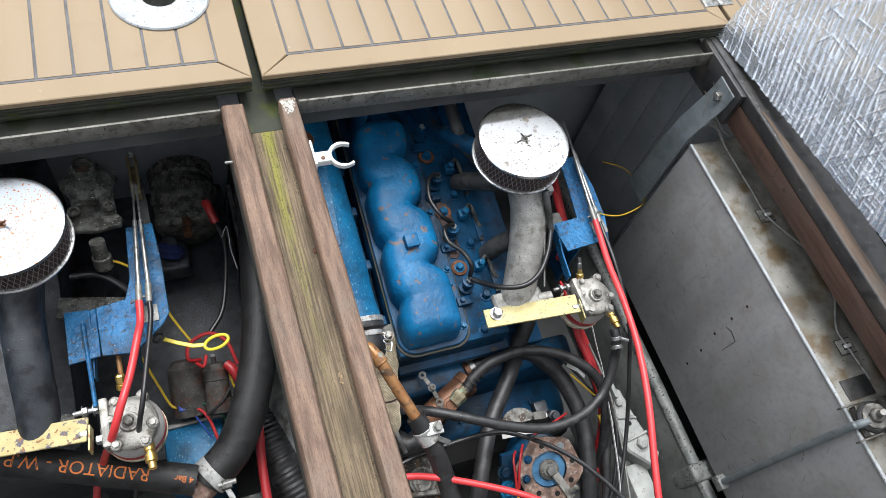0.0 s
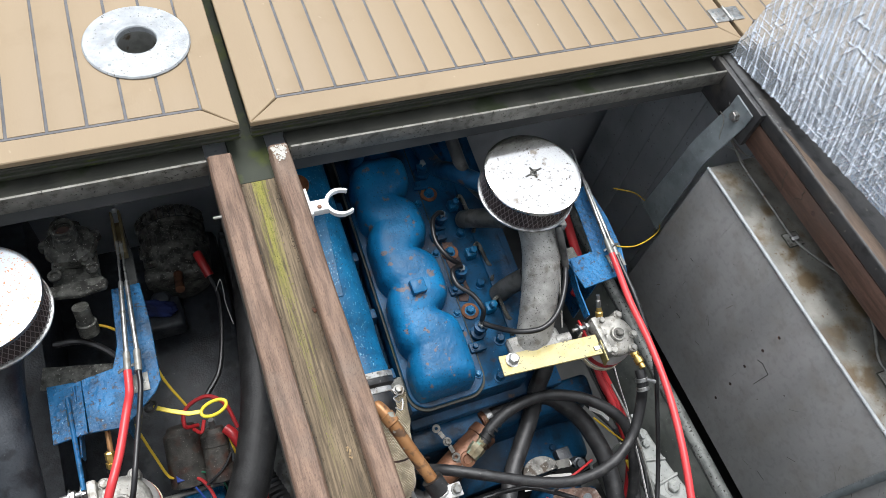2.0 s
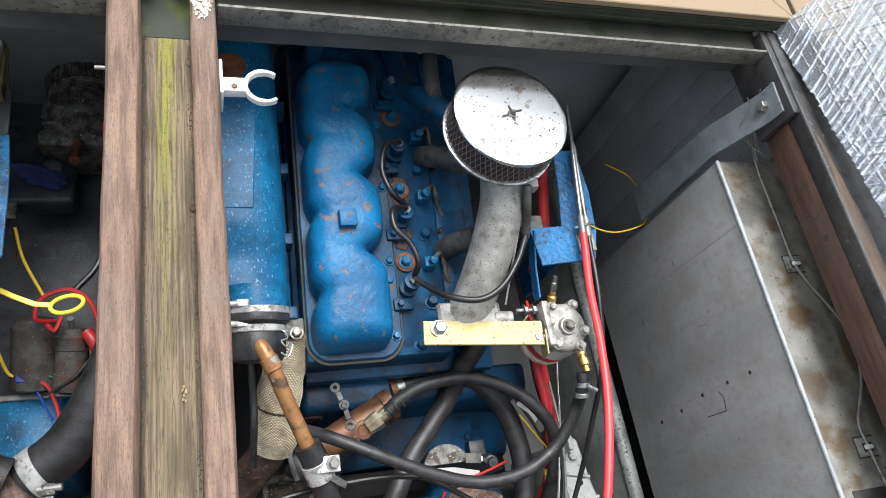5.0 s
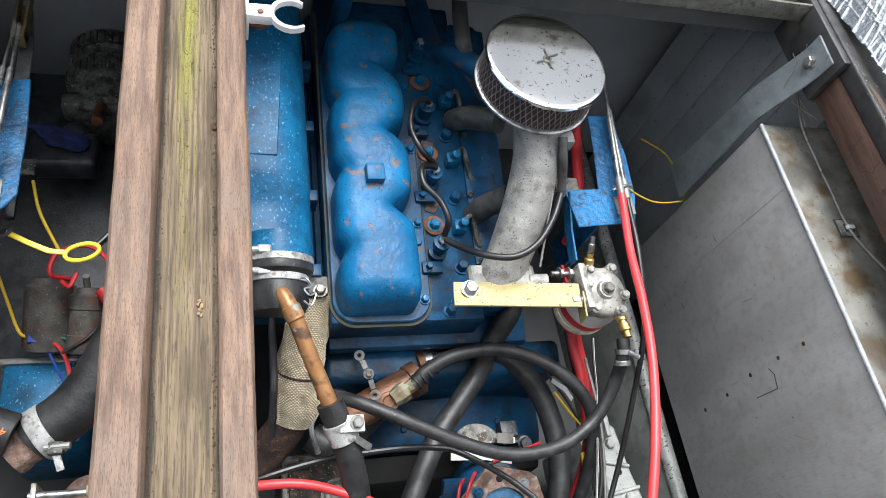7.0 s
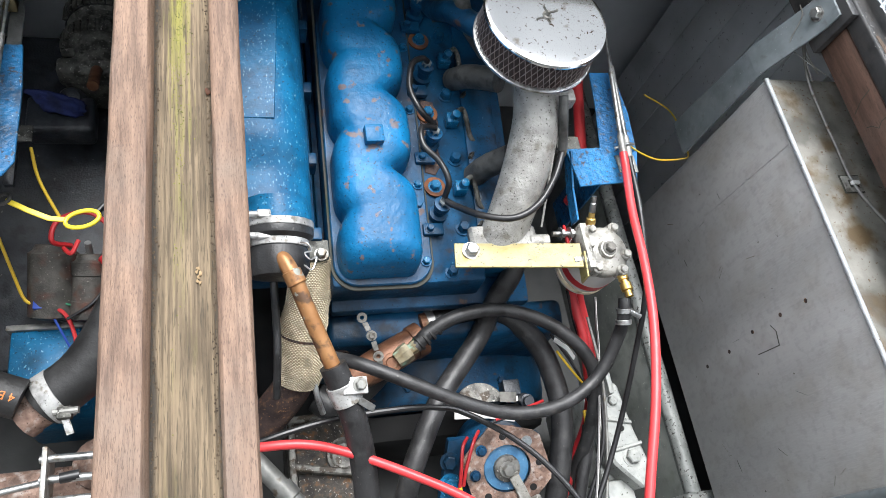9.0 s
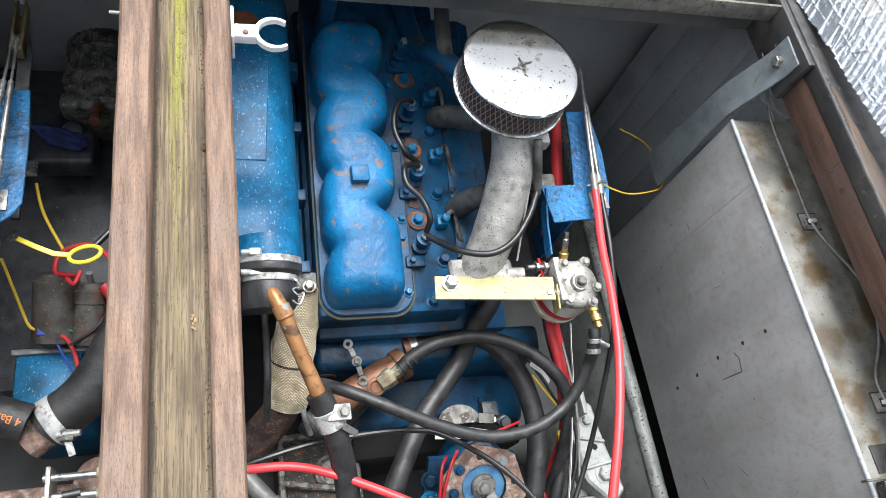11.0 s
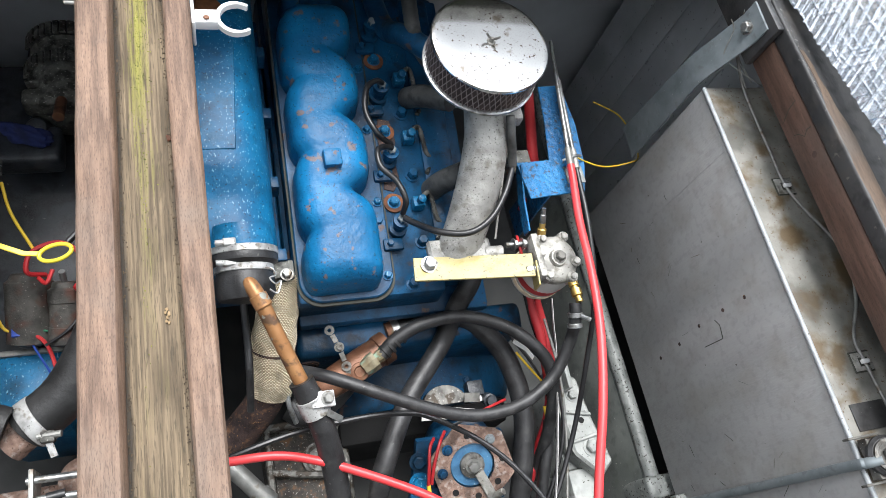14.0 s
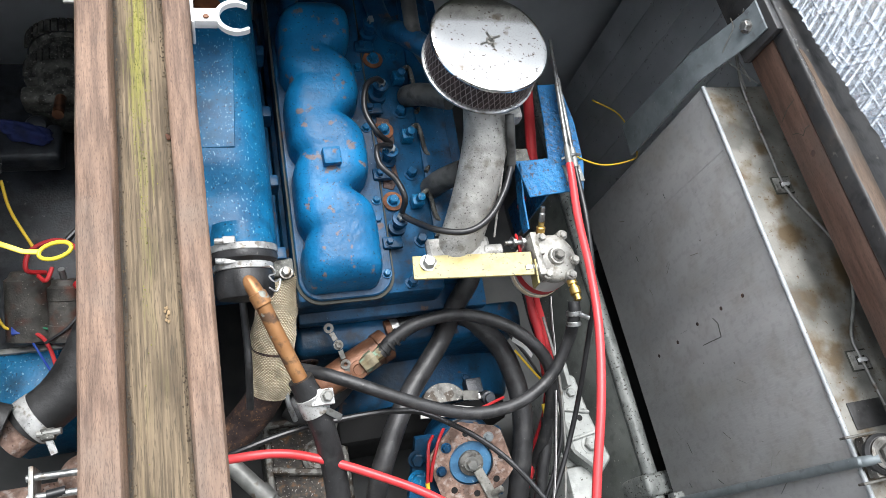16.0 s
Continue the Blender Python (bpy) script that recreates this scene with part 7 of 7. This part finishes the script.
dip = thing("dipstick", (-0.3, -0.31, -0.42), "yellow plastic dipstick handle with a ring pull", "dipstick")
part("shank", slab([(-0.358, -0.290, -0.383), (-0.325, -0.308, -0.386), (-0.295, -0.322, -0.388), (-0.272, -0.325, -0.388)], 0.009, 0.004, (0.35, 1, 0), 0.001), YELLOW_PLASTIC, dip)
def loop(c, a, b, r, turn, mt_seg=28):
    pts = []
    for k in range(mt_seg + 1):
        q = 2 * math.pi * k / mt_seg
        x, y = a * math.cos(q), b * math.sin(q)
        pts.append((c[0] + x * math.cos(turn) - y * math.sin(turn), c[1] + x * math.sin(turn) + y * math.cos(turn), c[2] + 0.006 * math.cos(q)))
    return tube(pts, r, 10, 0)
part("ring", loop((-0.246, -0.326, -0.385), 0.026, 0.0145, 0.0036, 0.1), YELLOW_PLASTIC, dip)
part("collar", loop((-0.362, -0.287, -0.385), 0.011, 0.009, 0.003, 0), ALLOY_DARK, dip)

bh = thing("coolant_hose", (-0.2, -0.4, -0.6), "very thick black ribbed hose curving under the beam", "hose", "coolant hoses")
part("hose", tube([(-0.06, 0.25, -0.42), (-0.088, 0.10, -0.43), (-0.114, -0.086, -0.45), (-0.15, -0.30, -0.47), (-0.20, -0.44, -0.50), (-0.255, -0.525, -0.535), (-0.325, -0.575, -0.56)], 0.042, 30, 14, radius=lambda t: 1 + 0.006 * math.sin(t * 700)), RUBBER_MATT, bh)
hd = Vector((-0.80, -0.45, -0.2)).normalized()
part("clamp", clamp_band((-0.308, -0.565, -0.555), hd, 0.0425, 0.026), BAND_STEEL, bh, "wide bright hose clamp")
part("clamp_lug", box(-0.295, -0.272, -0.612, -0.592, -0.535, -0.518, 0.003), OLD_ALLOY, bh)
part("clamp_bolt", cyl((-0.300, -0.60, -0.525), (-0.262, -0.60, -0.52), 0.006, 10), GALV, bh)
part("clamp_tail", slab([(-0.285, -0.605, -0.53), (-0.275, -0.635, -0.535)], 0.012, 0.003, (1, 0.2, 0.3), 0.0005), BAND_STEEL, bh)
part("pipe_stub", lathe((-0.318, -0.570, -0.558), hd, [(0, 0.036), (0.03, 0.037), (0.034, 0.039), (0.045, 0.039), (0.047, 0.03), (0.02, 0.028)], 28), RUST, bh, "scaly pale pipe stub")

rh = thing("radiator_hose", (-0.5, -0.58, -0.5), "black radiator hose printed with orange letters", "hose")
h0, h1 = Vector((-0.80, -0.415, -0.40)), Vector((-0.345, -0.577, -0.515))
part("hose", tube([h0, h0 + (h1 - h0) * 0.3, h0 + (h1 - h0) * 0.6, h1], 0.0325, 30), RUBBER_MATT, rh)
def printed(body, start, size):
    """Letters laid round the upper side of the hose, read from its right end."""
    cu = bpy.data.curves.new("letters", "FONT")
    cu.body, cu.size = body, size
    tmp = new("letters", cu)
    me = bpy.data.meshes.new_from_object(tmp.evaluated_get(bpy.context.evaluated_depsgraph_get()))
    bpy.data.objects.remove(tmp)
    bm = bmesh.new()
    bm.from_mesh(me)
    bpy.data.meshes.remove(me)
    bmesh.ops.triangulate(bm, faces=bm.faces)
    bmesh.ops.subdivide_edges(bm, edges=bm.edges[:], cuts=2)
    way = (h0 - h1).normalized()
    side = Vector((0, 0, 1)).cross(way).normalized()
    upw = way.cross(side)
    for v in bm.verts:
        a = 0.22 + (v.co.y - size * 0.35) / 0.0325
        v.co = h1 + way * (start + v.co.x) + (upw * math.cos(a) + side * math.sin(a)) * 0.0331
    return bm
part("lettering", printed("RADIATOR - W.P. 4", 0.094, 0.0355), ORANGE_PRINT, rh, "orange printed letters", smooth=0)
part("lettering", printed("4 Bar", 0.006, 0.018), ORANGE_PRINT, rh, "small orange printed letters", smooth=0)

rib = thing("ribbed_hose", (-0.14, -0.55, -0.8), "dark corrugated flexible duct under the beam", "hose")
part("duct", tube([(-0.19, -0.40, -0.70), (-0.165, -0.50, -0.70), (-0.135, -0.60, -0.72), (-0.10, -0.72, -0.76)], 0.045, 26, 30, radius=lambda t: 1 + 0.03 * math.sin(t * 170)), RUBBER, rib)
part("end_clip", clamp_band((-0.098, -0.725, -0.762), (0.3, -1, -0.3), 0.046, 0.014), ZINC, rib)
side = thing("bed_plate", (-0.12, -0.4, -1.0), "grey steel side plate beside the port engine", "engine bed")
part("plate", slab([(-0.13, -0.05, -0.62), (-0.13, -0.42, -0.66), (-0.09, -0.62, -0.70)], 0.06, 0.008, (1, 0.2, 0.6), 0.001), GREY_PAINT, side)
part("web", box(-0.14, -0.125, -0.9, 0.3, -1.1, -0.70, 0.003), GREY_PAINT, side)
part("foot", box(-0.28, -0.20, -0.72, -0.58, -0.86, -0.80, 0.006), GREY_PAINT, side)

rp = thing("port_gearbox", (-0.32, -0.68, -0.9), "rusty gearbox casting under threaded rods", "gearbox")
part("casting", box(-0.50, -0.16, -1.0, -0.655, -1.0, -0.665, 0.02, 3), RUST, rp)
part("dome", lathe((-0.25, -0.66, -0.70), (0, 0, 1), [(0, 0.05), (0.04, 0.045), (0.05, 0.03)], 24), RUST, rp)
part("end_plate", box(-0.325, -0.317, -0.735, -0.64, -0.64, -0.58, 0.001), GALV, rp)
for y, z in ((-0.658, -0.592), (-0.69, -0.60), (-0.722, -0.612)):
    part("rod_nut", box(-0.245, -0.226, y - 0.009, y + 0.009, z - 0.009, z + 0.009, 0.002), VERDIGRIS, rp, "green tarnished nut")
    part("threaded_rod", cyl((-0.33, y, z), (-0.22, y - 0.002, z), 0.0065, 12), ZINC, rp)
part("push_rod", cyl((-0.46, -0.71, -0.61), (-0.30, -0.69, -0.60), 0.006, 12), ZINC, rp)
part("rod_boot", cyl((-0.30, -0.69, -0.60), (-0.27, -0.687, -0.60), 0.009, 12), BLACK_CABLE, rp)
